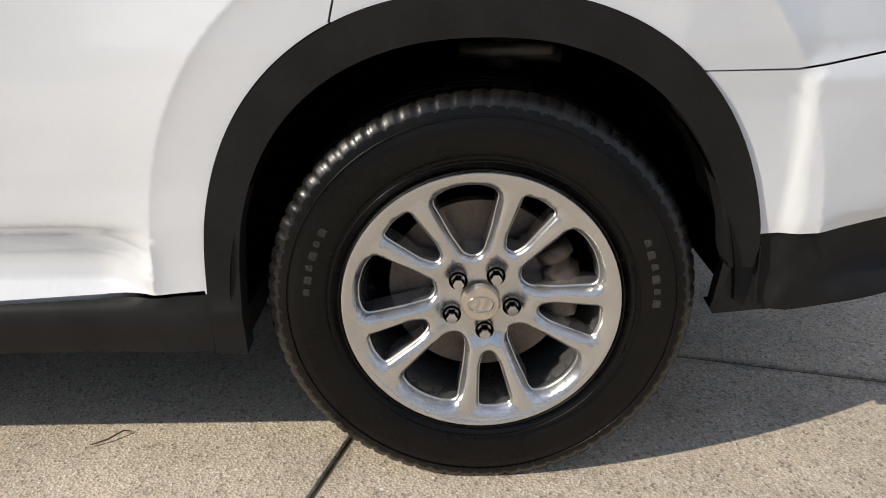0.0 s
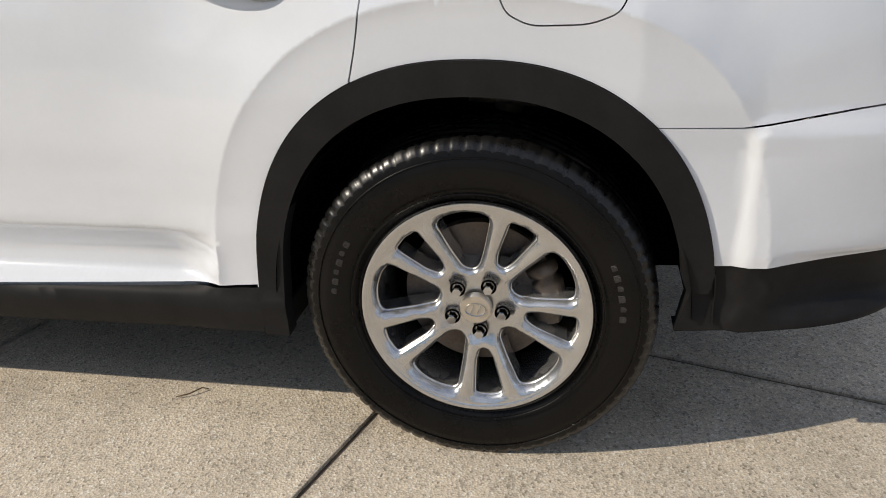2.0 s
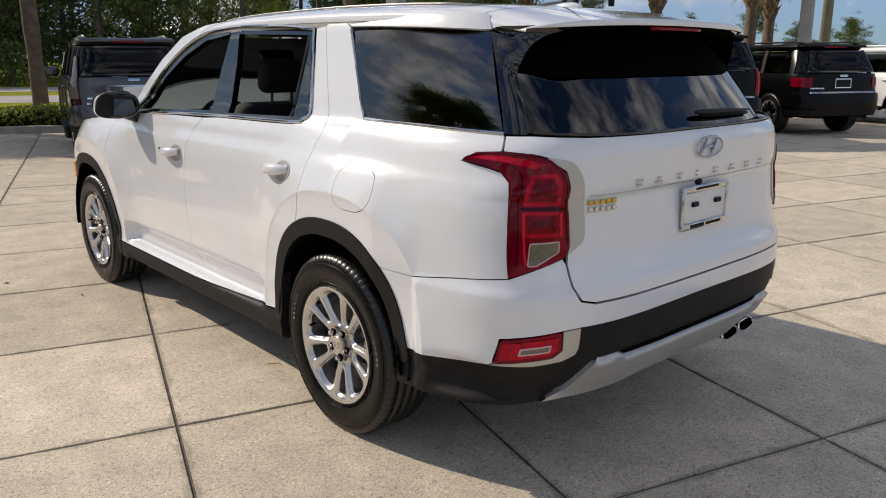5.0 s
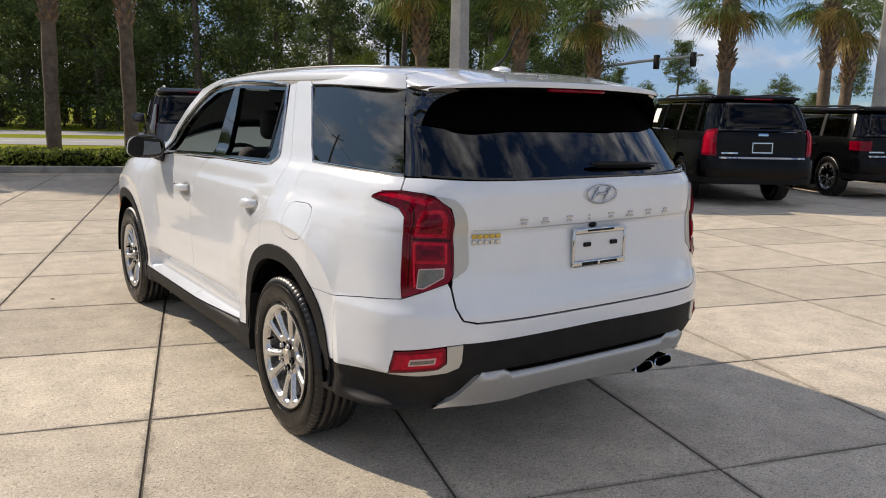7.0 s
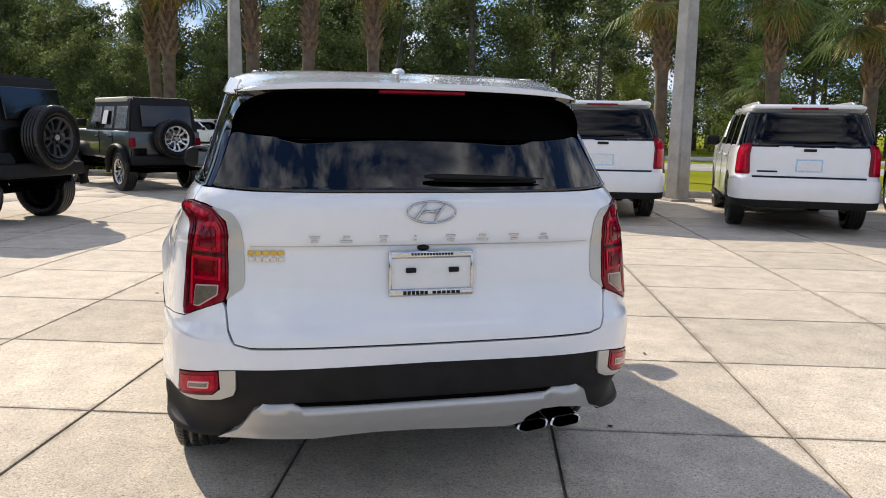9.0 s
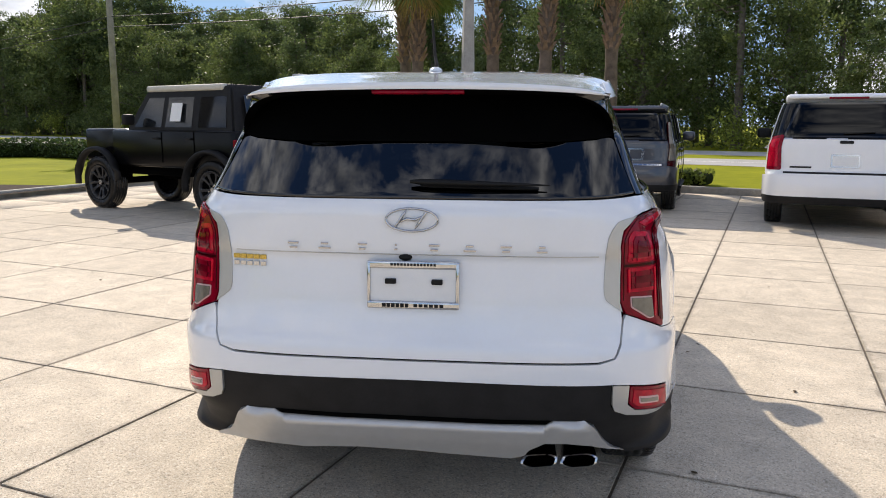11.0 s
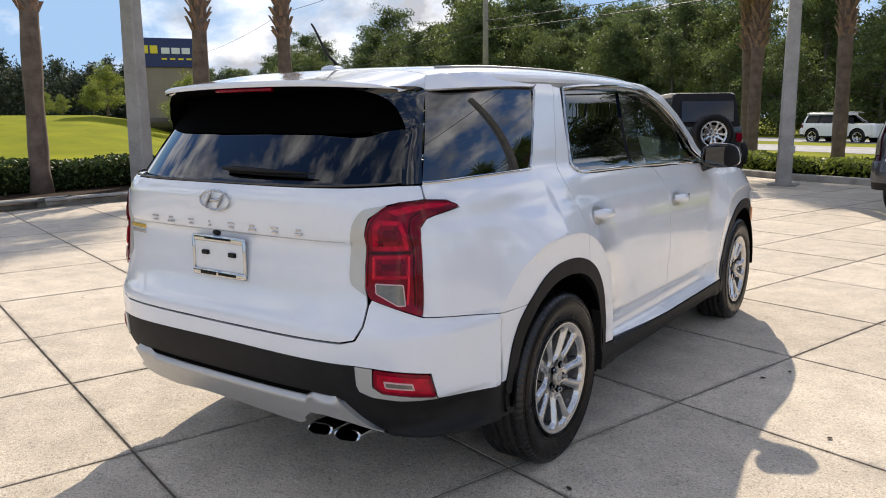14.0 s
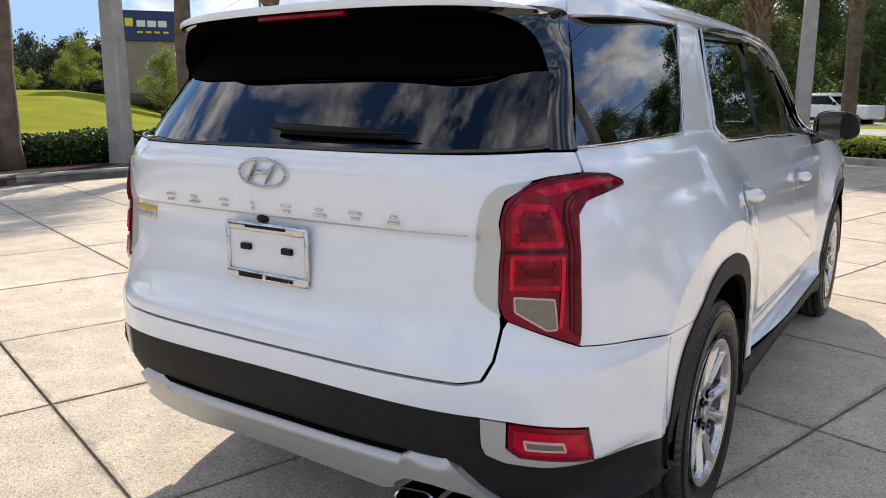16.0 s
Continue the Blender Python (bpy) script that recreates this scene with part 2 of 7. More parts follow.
GLASS_BACK = glass("rear_glass", (.006, .007, .009))
LAMP_RED = mat("red_lens", (.190, .0012, .012), 0.06, spec=.22, var=.35, scale=22)
LAMP_MID = mat("deep_red_lens", (.115, .0012, .008), 0.06, spec=.22, var=.3, scale=26)
LAMP_BRIGHT = mat("bright_red_lens", (.44, .003, .022), 0.08, spec=.22, var=.35, scale=45)
LAMP_DARK = mat("dark_red_lens", (.040, .001, .003), 0.06, spec=.22, var=.3, scale=30)
LAMP_GLOW = mat("clear_red_edge", (.62, .006, .026), 0.15, spec=.3, var=.2, scale=50)
LAMP_CLEAR = mat("clear_lens", (.14, .125, .095), 0.12, coat=1.0, var=.2, scale=70)
LAMP_RIM = mat("pale_pink_rim", (.66, .40, .40), 0.2, coat=.6)
AMBER = mat("amber_lens", (.75, .22, .02), 0.12, coat=1)
SEAT = mat("charcoal_cloth", (.022, .022, .023), 0.85, var=.3, scale=40, bump=.4, bscale=500)
SEAT_PALE = mat("pale_lining", (.34, .33, .31), 0.8, var=.1, scale=20)
GLARE_TOP = mat("cream_roof_glare", (.55, .52, .44), 0.6, var=.08, scale=6)
PAPER = mat("white_paper", (.82, .82, .80), 0.7, var=.03, scale=30)
INK = mat("black_ink", (.008, .008, .008), 0.5, var=.1, scale=30, spec=.2)
GOLD = mat("gold_badge", (.58, .42, .10), 0.25, metal=.8, var=.1, scale=50)
PLATE_WHITE = mat("plate_insert", (.74, .75, .75), 0.4, var=.03, scale=20, coat=.3)
CONCRETE = concrete("exposed_aggregate_concrete", .66, (1, .864, .672))
JOINT = mat("joint_filler", (.13, .105, .078), 0.95, var=.4, scale=30, bump=.5, bscale=200, space="World")
KERB = mat("kerb_concrete", (.36, .34, .30), 0.9, var=.3, scale=4, bump=.4, bscale=90, space="World")
ROAD_PALE = mat("road_concrete", (.36, .35, .33), 0.9, var=.15, scale=.3, bump=.3, bscale=40, space="World")
GRASS_G = mat("mown_grass_ground", (.17, .19, .008), 0.95, col2=(.28, .29, .014), var=.3, scale=.35, bump=.6, bscale=60, space="World", spec=.05)
MULCH = mat("bark_mulch", (.045, .030, .020), 0.95, var=.5, scale=9, bump=.8, bscale=45, space="World", spec=.1)
TRUNK = mat("bark", (.12, .10, .08), 0.9, var=.45, scale=6, bump=.8, bscale=22)
PALM_TRUNK = mat("palm_bark", (.15, .108, .08), 0.9, var=.4, scale=5, bump=.8, bscale=40)
PALM_BOOT = mat("palm_boots", (.24, .155, .105), 0.85, var=.45, scale=7, bump=.6, bscale=50)
FROND = leaf_mat("palm_fronds", (.07, .13, .03), (.16, .21, .06), .35)
FROND_DRY = leaf_mat("dry_palm_fronds", (.30, .20, .06), (.38, .28, .10), .3)
LEAF_OAK = leaf_mat("broad_leaves", (0.065, 0.100, 0.030), (0.175, 0.210, 0.060), .45)
LEAF_PINE = leaf_mat("pine_needles", (0.053, 0.088, 0.030), (0.144, 0.181, 0.057), .42)
# greyer leaf colour, with the haze of distance put into it
LEAF_FAR = leaf_mat("hazed_far_leaves", (.046, .064, .040), (.085, .105, .062), .25)
LEAF_SUN = leaf_mat("yellow_green_leaves", (.14, .18, .032), (.30, .34, .065), .5)
HEDGE_CORE = mat("hedge_inner_shade", (.022, .030, .010), 0.95, var=.4, scale=9, spec=.05)
HEDGE = leaf_mat("hedge_leaves", (.022, .045, .010), (.085, .125, .030), .22)
POST = mat("cast_concrete_post", (.37, .35, .32), 0.85, var=.2, scale=3, bump=.3, bscale=80)
WOOD_POLE = mat("weathered_pole", (.27, .25, .22), 0.85, var=.25, scale=3, bump=.4, bscale=50)
WIRE = mat("cable", (.015, .015, .015), 0.6, var=.1, scale=3)
SIGN_BLUE = mat("blue_sign_panel", (.012, .025, .115), 0.35, var=.08, scale=.5)
SIGN_YELLOW = mat("yellow_sign_face", (.85, .68, .03), 0.4, var=.04, scale=2)
BUILD_TAN = mat("tan_stucco_wall", (.30, .245, .19), 0.85, var=.12, scale=.8, bump=.3, bscale=30)
SIGNAL = mat("signal_arm_metal", (.42, .41, .39), 0.5, metal=.5, var=.1, scale=2)
LITTER = mat("dry_leaf_litter", (.13, .09, .045), 0.9, var=.4, scale=40)

# ---- building helpers ----
from mathutils import geometry


def thing(name, label, category, group="", kind="", at=(0, 0, 0)):
    ob = new(name)
    ob.location = at
    return tagged(ob, label, category, group, kind)


def mesh_ob(name, verts, faces, material, parent=None, label="", smooth=False, normals=None):
    me = bpy.data.meshes.new(name)
    me.from_pydata([tuple(map(float, v)) for v in verts], [], [tuple(map(int, f)) for f in faces])
    me.materials.append(material)
    if smooth or normals is not None:
        me.polygons.foreach_set("use_smooth", [True] * len(me.polygons))
    if normals is not None:
        me.normals_split_custom_set_from_vertices([tuple(map(float, n)) for n in normals])
    me.update()
    ob = new(name, me)
    if parent is not None:
        ob.parent = parent
    if label:
        ob["label"] = label
    return ob


def part(name, bm, material, parent=None, label="", smooth=None):
    """Links a bmesh as one mesh object under a thing or a part. smooth: degrees up to which edges are rounded off."""
    me = bpy.data.meshes.new(name)
    if smooth:
        for e in bm.edges:
            e.smooth = len(e.link_faces) == 2 and e.calc_face_angle(4) < radians(smooth)
        for f in bm.faces:
            f.smooth = True
    bm.to_mesh(me)
    bm.free()
    for m in (material if isinstance(material, (list, tuple)) else [material]):
        me.materials.append(m)
    ob = new(name, me)
    if parent is not None:
        ob.parent = parent
    if label:
        ob["label"] = label
    return ob


def box(bm, c, d, bevel=0.0, turn=None, seg=2):
    """A box of centre c and size d, its edges rounded by bevel."""
    tmp = bmesh.new()
    bmesh.ops.create_cube(tmp, size=1.0, matrix=Matrix.Diagonal((*d, 1)))
    if bevel:
        bmesh.ops.bevel(tmp, geom=tmp.edges[:], offset=bevel, segments=seg, profile=0.5, affect="EDGES")
    m = Matrix.Translation(c) @ (turn if turn else Matrix())
    bmesh.ops.transform(tmp, matrix=m, verts=tmp.verts[:])
    merge(bm, tmp)
    return bm


def merge(bm, other):
    at = {v: bm.verts.new(v.co) for v in other.verts}
    for f in other.faces:
        nf = bm.faces.new([at[v] for v in f.verts])
        nf.smooth = f.smooth
        nf.material_index = f.material_index
    other.free()


def sweep(bm, pts, radius, sides=8, flat=1.0, closed=False, caps=True):
    """A tube along points; radius: a number or one for each point; flat: squash in height."""
    pts = [Vector(p) for p in pts]
    rr = radius if isinstance(radius, (list, tuple)) else [radius] * len(pts)
    rings = []
    n = len(pts)
    for i, p in enumerate(pts):
        a = pts[(i - 1) % n] if closed or i else p
        b = pts[(i + 1) % n] if closed or i < n - 1 else p
        d = (b - a).normalized()
        up = Vector((0, 0, 1)) if abs(d.z) < .95 else Vector((1, 0, 0))
        r = d.cross(up).normalized()
        u = r.cross(d)
        rings.append([bm.verts.new(p + (r * math.cos(q) + u * math.sin(q) * flat) * rr[i]) for q in (2 * math.pi * k / sides for k in range(sides))])
    for i in range(n if closed else n - 1):
        a, b = rings[i], rings[(i + 1) % n]
        for k in range(sides):
            bm.faces.new((a[k], a[(k + 1) % sides], b[(k + 1) % sides], b[k]))
    if caps and not closed:
        bm.faces.new(rings[0][::-1])
        bm.faces.new(rings[-1])
    return bm


def lathe(bm, profile, steps=48, axis="x", closed=False):
    """Turns (along, radius) pairs round an axis."""
    rings = []
    for k in range(steps):
        a = 2 * math.pi * k / steps
        c, s = math.cos(a), math.sin(a)
        if axis == "x":
            rings.append([bm.verts.new((h, r * c, r * s)) for h, r in profile])
        else:
            rings.append([bm.verts.new((r * c, r * s, h)) for h, r in profile])
    n = len(profile)
    for k in range(steps):
        a, b = rings[k], rings[(k + 1) % steps]
        for i in range(n if closed else n - 1):
            j = (i + 1) % n
            bm.faces.new((a[i], a[j], b[j], b[i]))
    bmesh.ops.remove_doubles(bm, verts=bm.verts[:], dist=1e-6)
    return bm


def rounded(poly, r=0.02, n=5, only=None):
    """The polygon with its corners rounded off."""
    out = []
    m = len(poly)
    for i, p in enumerate(poly):
        p = Vector(p)
        if only is not None and i not in only:
            out.append(tuple(p))
            continue
        a, b = Vector(poly[i - 1]) - p, Vector(poly[(i + 1) % m]) - p
        q = min(r, a.length * .45, b.length * .45)
        a, b = p + a.normalized() * q, p + b.normalized() * q
        for k in range(n + 1):
            t = k / n
            out.append(tuple(a * (1 - t) ** 2 + p * (2 * t * (1 - t)) + b * t * t))
    return out


def curve_through(pts, n=6):
    """A smooth open line through 2D points."""
    ps = [Vector(p) for p in pts]
    ps = [ps[0] * 2 - ps[1], *ps, ps[-1] * 2 - ps[-2]]
    out = []
    for i in range(1, len(ps) - 2):
        p0, p1, p2, p3 = ps[i - 1:i + 3]
        for k in range(n):
            t = k / n
            out.append(tuple(.5 * ((2 * p1) + (p2 - p0) * t + (2 * p0 - 5 * p1 + 4 * p2 - p3) * t * t + (3 * p1 - p0 - 3 * p2 + p3) * t ** 3)))
    out.append(tuple(ps[-2]))
    return out


def inside(poly, q):
    """Which of the points q lie inside the polygon."""
    p = np.asarray(poly, float)
    q = np.asarray(q, float)
    a, b = p, np.roll(p, -1, 0)
    x, y = q[:, 0:1], q[:, 1:2]
    cross = (a[:, 1] > y) != (b[:, 1] > y)
    dy = np.where(np.abs(b[:, 1] - a[:, 1]) < 1e-12, 1e-12, b[:, 1] - a[:, 1])
    hit = x < (b[:, 0] - a[:, 0]) * (y - a[:, 1]) / dy + a[:, 0]
    return (cross & hit).sum(1) % 2 == 1


def shrink(poly, d):
    """Moves the polygon's edges inwards by d."""
    p = np.asarray(poly, float)
    area = .5 * np.sum(p[:, 0] * np.roll(p[:, 1], -1) - np.roll(p[:, 0], -1) * p[:, 1])
    e = np.roll(p, -1, 0) - p
    ln = np.maximum(np.linalg.norm(e, axis=1, keepdims=True), 1e-9)
    nrm = np.stack([-e[:, 1], e[:, 0]], 1) / ln * np.sign(area)
    prev = np.roll(nrm, 1, 0)
    bis = nrm + prev
    k = np.maximum(np.sum(bis * nrm, 1, keepdims=True), .5)
    return p + bis / k * d


def fill(poly, holes, step, rings=(), extra=None):
    """Triangles that fill a polygon with holes, with a grid of inner points; rings: closed lines that the mesh follows; extra: more inner points."""
    loops = []
    for lp in [poly, *holes]:
        lp = np.asarray(lp, float)
        pts = []
        for i in range(len(lp)):
            a, b = lp[i], lp[(i + 1) % len(lp)]
            k = max(1, int(np.ceil(np.linalg.norm(b - a) / step)))
            pts += [a + (b - a) * j / k for j in range(k)]
        keep = [pts[0]]
        for q in pts[1:]:
            if np.linalg.norm(q - keep[-1]) > 1e-4:
                keep.append(q)
        if np.linalg.norm(keep[0] - keep[-1]) < 1e-4:
            keep.pop()
        loops.append(np.array(keep))
    n_cut = len(loops)
    loops += [np.asarray(r, float) for r in rings]
    lo, hi = loops[0].min(0), loops[0].max(0)
    gx = np.arange(lo[0] + step * .37, hi[0], step)
    gy = np.arange(lo[1] + step * .37, hi[1], step)
    g = np.stack(np.meshgrid(gx, gy), -1).reshape(-1, 2) if len(gx) and len(gy) else np.zeros((0, 2))
    if extra is not None:
        g = np.concatenate([g, extra])
    if len(g):
        ok = inside(loops[0], g)
        for h in loops[1:n_cut]:
            ok &= ~inside(h, g)
        g = g[ok]
        rim = np.concatenate(loops)
        if len(g):
            far = np.ones(len(g), bool)
            for c in range(0, len(g), 4000):
                dd = np.linalg.norm(g[c:c + 4000, None] - rim[None], axis=-1).min(1)
                far[c:c + 4000] = dd > step * .3
            g = g[far]
    verts, edges, spans, at = [], [], [], 0
    for lp in loops:
        n = len(lp)
        verts += [Vector(q) for q in lp]
        edges += [(at + i, at + (i + 1) % n) for i in range(n)]
        spans.append((at, n))
        at += n
    verts += [Vector(q) for q in g]
    v, _, f, *_ = geometry.delaunay_2d_cdt(verts, edges, [], 0, 1e-6)
    v = np.array([tuple(q) for q in v])
    f = np.array([tuple(q) for q in f if len(q) == 3])
    c = v[f].mean(1)
    ok = inside(loops[0], c)
    for h in loops[1:n_cut]:
        ok &= ~inside(h, c)
    f = f[ok]
    a, b, d = v[f[:, 0]], v[f[:, 1]], v[f[:, 2]]
    cr = (b[:, 0] - a[:, 0]) * (d[:, 1] - a[:, 1]) - (b[:, 1] - a[:, 1]) * (d[:, 0] - a[:, 0])
    f[cr < 0] = f[cr < 0][:, ::-1]
    return v, f


def panel(name, poly, fn, material, parent, label="", step=.05, depth=.012, off=0.0, holes=(), gap=0.0, side=1, rings=(), extra=None):
    """A sheet cut to an outline in the surface's own coordinates, laid on the surface fn(u, v), with turned-in edges."""
    poly = np.asarray(poly, float)
    if gap:
        poly = shrink(poly, gap)
        holes = [shrink(h, -gap) for h in holes]
    v, f = fill(poly, holes, step, rings, extra)
    e = 1e-3
    p = fn(v[:, 0], v[:, 1])
    n = np.cross(fn(v[:, 0] + e, v[:, 1]) - fn(v[:, 0] - e, v[:, 1]), fn(v[:, 0], v[:, 1] + e) - fn(v[:, 0], v[:, 1] - e))
    n /= np.maximum(np.linalg.norm(n, axis=1, keepdims=True), 1e-12)
    p = p + n * off
    faces = [tuple(t) for t in f]
    count = {}
    for t in faces:
        for i in range(3):
            a, b = t[i], t[(i + 1) % 3]
            count[(a, b)] = count.get((a, b), 0) + 1
    rim = [(a, b) for a, b in count if (b, a) not in count]
    pts, nor = list(p), list(n)
    top, low = {}, {}
    for a, b in rim:
        d = p[b] - p[a]
        o = np.cross(d, n[a])
        o = o / max(np.linalg.norm(o), 1e-9)
        for q in (a, b):
            if q not in top:
                top[q] = len(pts)
                pts.append(p[q])
                nor.append(o)
                low[q] = len(pts)
                pts.append(p[q] - n[q] * depth)
                nor.append(o)
        faces.append((top[b], top[a], low[a], low[b]))
    pts, nor = np.array(pts), np.array(nor)
    if side < 0:
        pts[:, 0] *= -1
        nor[:, 0] *= -1
        faces = [q[::-1] for q in faces]
    return mesh_ob(name, pts, faces, material, parent, label, normals=nor)


def line_on(fn, pts, radius, material, parent, name, label="", off=0.0, side=1, sides=6, flat=1.0, closed=False, n=6):
    """A thin strip laid along a line on the surface."""
    c = np.array(curve_through(pts, n) if n else pts)
    p = fn(c[:, 0], c[:, 1])
    e = 1e-3
    nn = np.cross(fn(c[:, 0] + e, c[:, 1]) - fn(c[:, 0] - e, c[:, 1]), fn(c[:, 0], c[:, 1] + e) - fn(c[:, 0], c[:, 1] - e))
    nn /= np.linalg.norm(nn, axis=1, keepdims=True)
    p = p + nn * off
    p[:, 0] *= side
    bm = bmesh.new()
    sweep(bm, p, radius, sides, flat, closed)
    bmesh.ops.recalc_face_normals(bm, faces=bm.faces[:])
    return part(name, bm, material, parent, label, smooth=60)


# --- body surface ---
N_EXP = 4.7


def smooth_table(knots):
    """A function through (at, value) knots, with rounded slopes that never overshoot."""
    xs = np.array([k[0] for k in knots], float)
    vs = np.array([k[1] for k in knots], float)
    d = np.diff(vs) / np.diff(xs)
    m = np.zeros(len(xs))
    m[0], m[-1] = d[0], d[-1]
    for i in range(1, len(xs) - 1):
        m[i] = 0 if d[i - 1] * d[i] <= 0 else 2 * d[i - 1] * d[i] / (d[i - 1] + d[i])

    def f(q):
        q = np.clip(np.asarray(q, float), xs[0], xs[-1])
        i = np.clip(np.searchsorted(xs, q) - 1, 0, len(xs) - 2)
        h = xs[i + 1] - xs[i]
        t = (q - xs[i]) / h
        return ((1 + 2 * t) * (1 - t) ** 2 * vs[i] + t * (1 - t) ** 2 * h * m[i]
                + t * t * (3 - 2 * t) * vs[i + 1] + t * t * (t - 1) * h * m[i + 1])
    return f


# half width by height, rear reach by height
WIDE = smooth_table([(.15, .84), (.25, .90), (.29, .93), (.355, .945), (.368, .942), (.398, .893), (.41, .884), (.44, .881), (.50, .907), (.520, .9205), (.54, .922),
                     (.58, .921), (.63, .921), (.70, .923), (.85, .919), (1.0, .907), (1.07, .893), (1.12, .872), (1.17, .858), (1.21, .840), (1.235, .822),
                     (1.26, .806), (1.34, .782), (1.43, .755), (1.52, .728), (1.60, .704), (1.64, .684), (1.67, .655), (1.70, .59)])
BACK = smooth_table([(.15, .84), (.30, .92), (.375, .965), (.44, 1.01), (.52, 1.045), (.60, 1.057), (.70, 1.062), (.745, 1.06), (.80, 1.042),
                     (.86, 1.028), (.95, 1.018), (1.045, 1.012), (1.06, 1.018), (1.12, 1.026), (1.18, 1.028), (1.22, 1.02), (1.245, 1.005),
                     (1.28, .975), (1.35, .915), (1.42, .855), (1.49, .795), (1.56, .735), (1.62, .69), (1.66, .65), (1.70, .60)])
FRONT_Y = 2.9
NOSE = smooth_table([(.15, 3.55), (.3, 3.74), (.5, 3.83), (.75, 3.845), (.95, 3.81), (1.05, 3.72), (1.12, 3.6), (1.2, 3.5), (1.7, 3.4)])

_a = np.linspace(0, math.pi / 2, 2001)
_ex = np.sin(_a) ** (2 / N_EXP)
_ey = np.cos(_a) ** (2 / N_EXP)
_arc = np.concatenate([[0], np.cumsum(np.hypot(np.diff(_ex) * .92, np.diff(_ey) * 1.04))])
S_SIDE = float(_arc[-1])           # arc length from the middle of the tail to the rear axle


def bump(y, z):
    """The swelling of the body round the wheel arches."""
    out = 0
    for yw in (0.0, FRONT_Y):
        ex = np.where(y > yw, 2.3, 2.8)
        r = (np.abs((y - yw) / .56) ** ex + np.abs(np.maximum(z - .36, 0) / .625) ** ex) ** (1 / ex)
        w = np.where((y > yw) == (yw == 0), np.interp(z, [.46, .62, .95], [.22, .54, .46]), .34)
        t = np.clip((1 + w - r) / w, 0, 1) ** 2.0
        out = out + t - .10 * (1 - np.exp(-np.maximum(1 - r, 0) / .035))
    return out


def body_point(s, z):
    """The place on the right-hand side of the body: s runs along the plan from the middle of the tail forwards."""
    s, z = np.broadcast_arrays(np.asarray(s, float), np.asarray(z, float))
    hand = np.where(s < 0, -1.0, 1.0)
    s = np.abs(s)
    q = np.minimum(s, S_SIDE)
    xn, yn = np.interp(q, _arc, _ex), np.interp(q, _arc, _ey)
    y = np.where(s <= S_SIDE, -yn * BACK(z), s - S_SIDE)
    w = WIDE(z)
    lean = np.where(z > 1.2, np.clip((y - 1.4) / 1.2, 0, 1) ** 2 * .05, 0)
    x = xn * (w - lean)
    f = np.clip((y - 2.7) / (NOSE(z) - 2.7), 0, .999)
    x = x * (1 - f ** 3.0) ** (1 / 3.0)
    fb = np.clip(bump(y, z), 0, 1)
    target = np.maximum(w, np.interp(z, [.48, .80], [.941, .966]) - .010 * np.clip((y - .20) / .40, 0, 1) * (y < 1.45) * np.clip((z - .48) / .1, 0, 1) - np.interp(-y, [.30, .52], [0, .025]) * np.clip((z - .50) / .2, 0, 1))
    x = x + xn * fb * (target - w)
    ease = np.clip((.782 - z) / .05, 0, 1) * np.clip((-.49 - y) / .035, 0, 1)
    x = x + xn * .014 * ease * ease * (3 - 2 * ease)
    return np.stack([x * hand, y, z], -1)


def along(y, z):
    """The plan coordinate of a place on the side at (y, z)."""
    if y >= 0:
        return S_SIDE + y
    k = min(1.0, -y / float(BACK(z)))
    return float(np.interp(-k, -_ey, _arc))


# ---- the white suv ----
def arch(yw, half, top, a0, a1, n=28, ex=2.3, base=.36):
    """Points (u, z) of a wheel-arch line from angle a0 to a1 (degrees; 0 points forwards, 180 backwards)."""
    out = []
    for k in range(n + 1):
        a = radians(a0 + (a1 - a0) * k / n)
        c, s = math.cos(a), math.sin(a)
        y = yw + half * math.copysign(abs(c) ** (2 / ex), c)
        z = base + top * max(s, 0) ** (2 / ex)
        out.append((along(y, z), z))
    return out


def mirrored(half):
    """Closes the right half of an outline, listed from the middle to the middle, across the car's centre line."""
    return list(half) + [(-u, z) for u, z in reversed(half) if abs(u) > 1e-6]


def wheel_face(r):
    """How far the wheel's face lies inwards at radius r."""
    return -.004 - .024 * np.clip((.20 - r) / .14, 0, 1) ** 1.2 + .004 * np.clip((r - .215) / .015, 0, 1)


def tyre_mesh(bm, R, half, rim, pitch=72):
    """A tyre round the x axis: bead, bulging sidewall, shoulder blocks and grooved tread."""
    prof = [(-.072 * half / .1225, rim), (-.098 * half / .1225, rim + .006), (-.113 * half / .1225, rim + .03), (-half, rim + .075), (-half * .985, R - .05),
            (-half * .95, R - .032), (-half * .93, R - .022), (-half * .86, R - .008), (-half * .74, R - .001)]
    tread = []
    for g in (-.5, -.17, .17, .5):
        c = g * half
        tread += [(c - .006, R), (c - .004, R - .008), (c + .004, R - .008), (c + .006, R)]
    prof = prof + tread + [(-h, r) for h, r in reversed(prof)]
    steps = pitch * 5
    rings = []
    mid = .012 - half
    for k in range(steps):
        a = 2 * math.pi * k / steps
        ring = []
        for h, r in prof:
            rr = r
            if abs(h) > half * .7 and r > R - .03 and k % 5 == 0:
                rr = r - .0045
            ring.append(bm.verts.new((h + mid, rr * math.cos(a), rr * math.sin(a))))
        rings.append(ring)
    for k in range(steps):
        a, b = rings[k], rings[(k + 1) % steps]
        for i in range(len(prof) - 1):
            f = bm.faces.new((a[i], b[i], b[i + 1], a[i + 1]))
            f.material_index = 1 if abs(prof[i][0]) < half * .9 and prof[i][1] > R - .03 else 0


def polar(a, r):
    return (r * math.cos(radians(a)), r * math.sin(radians(a)))


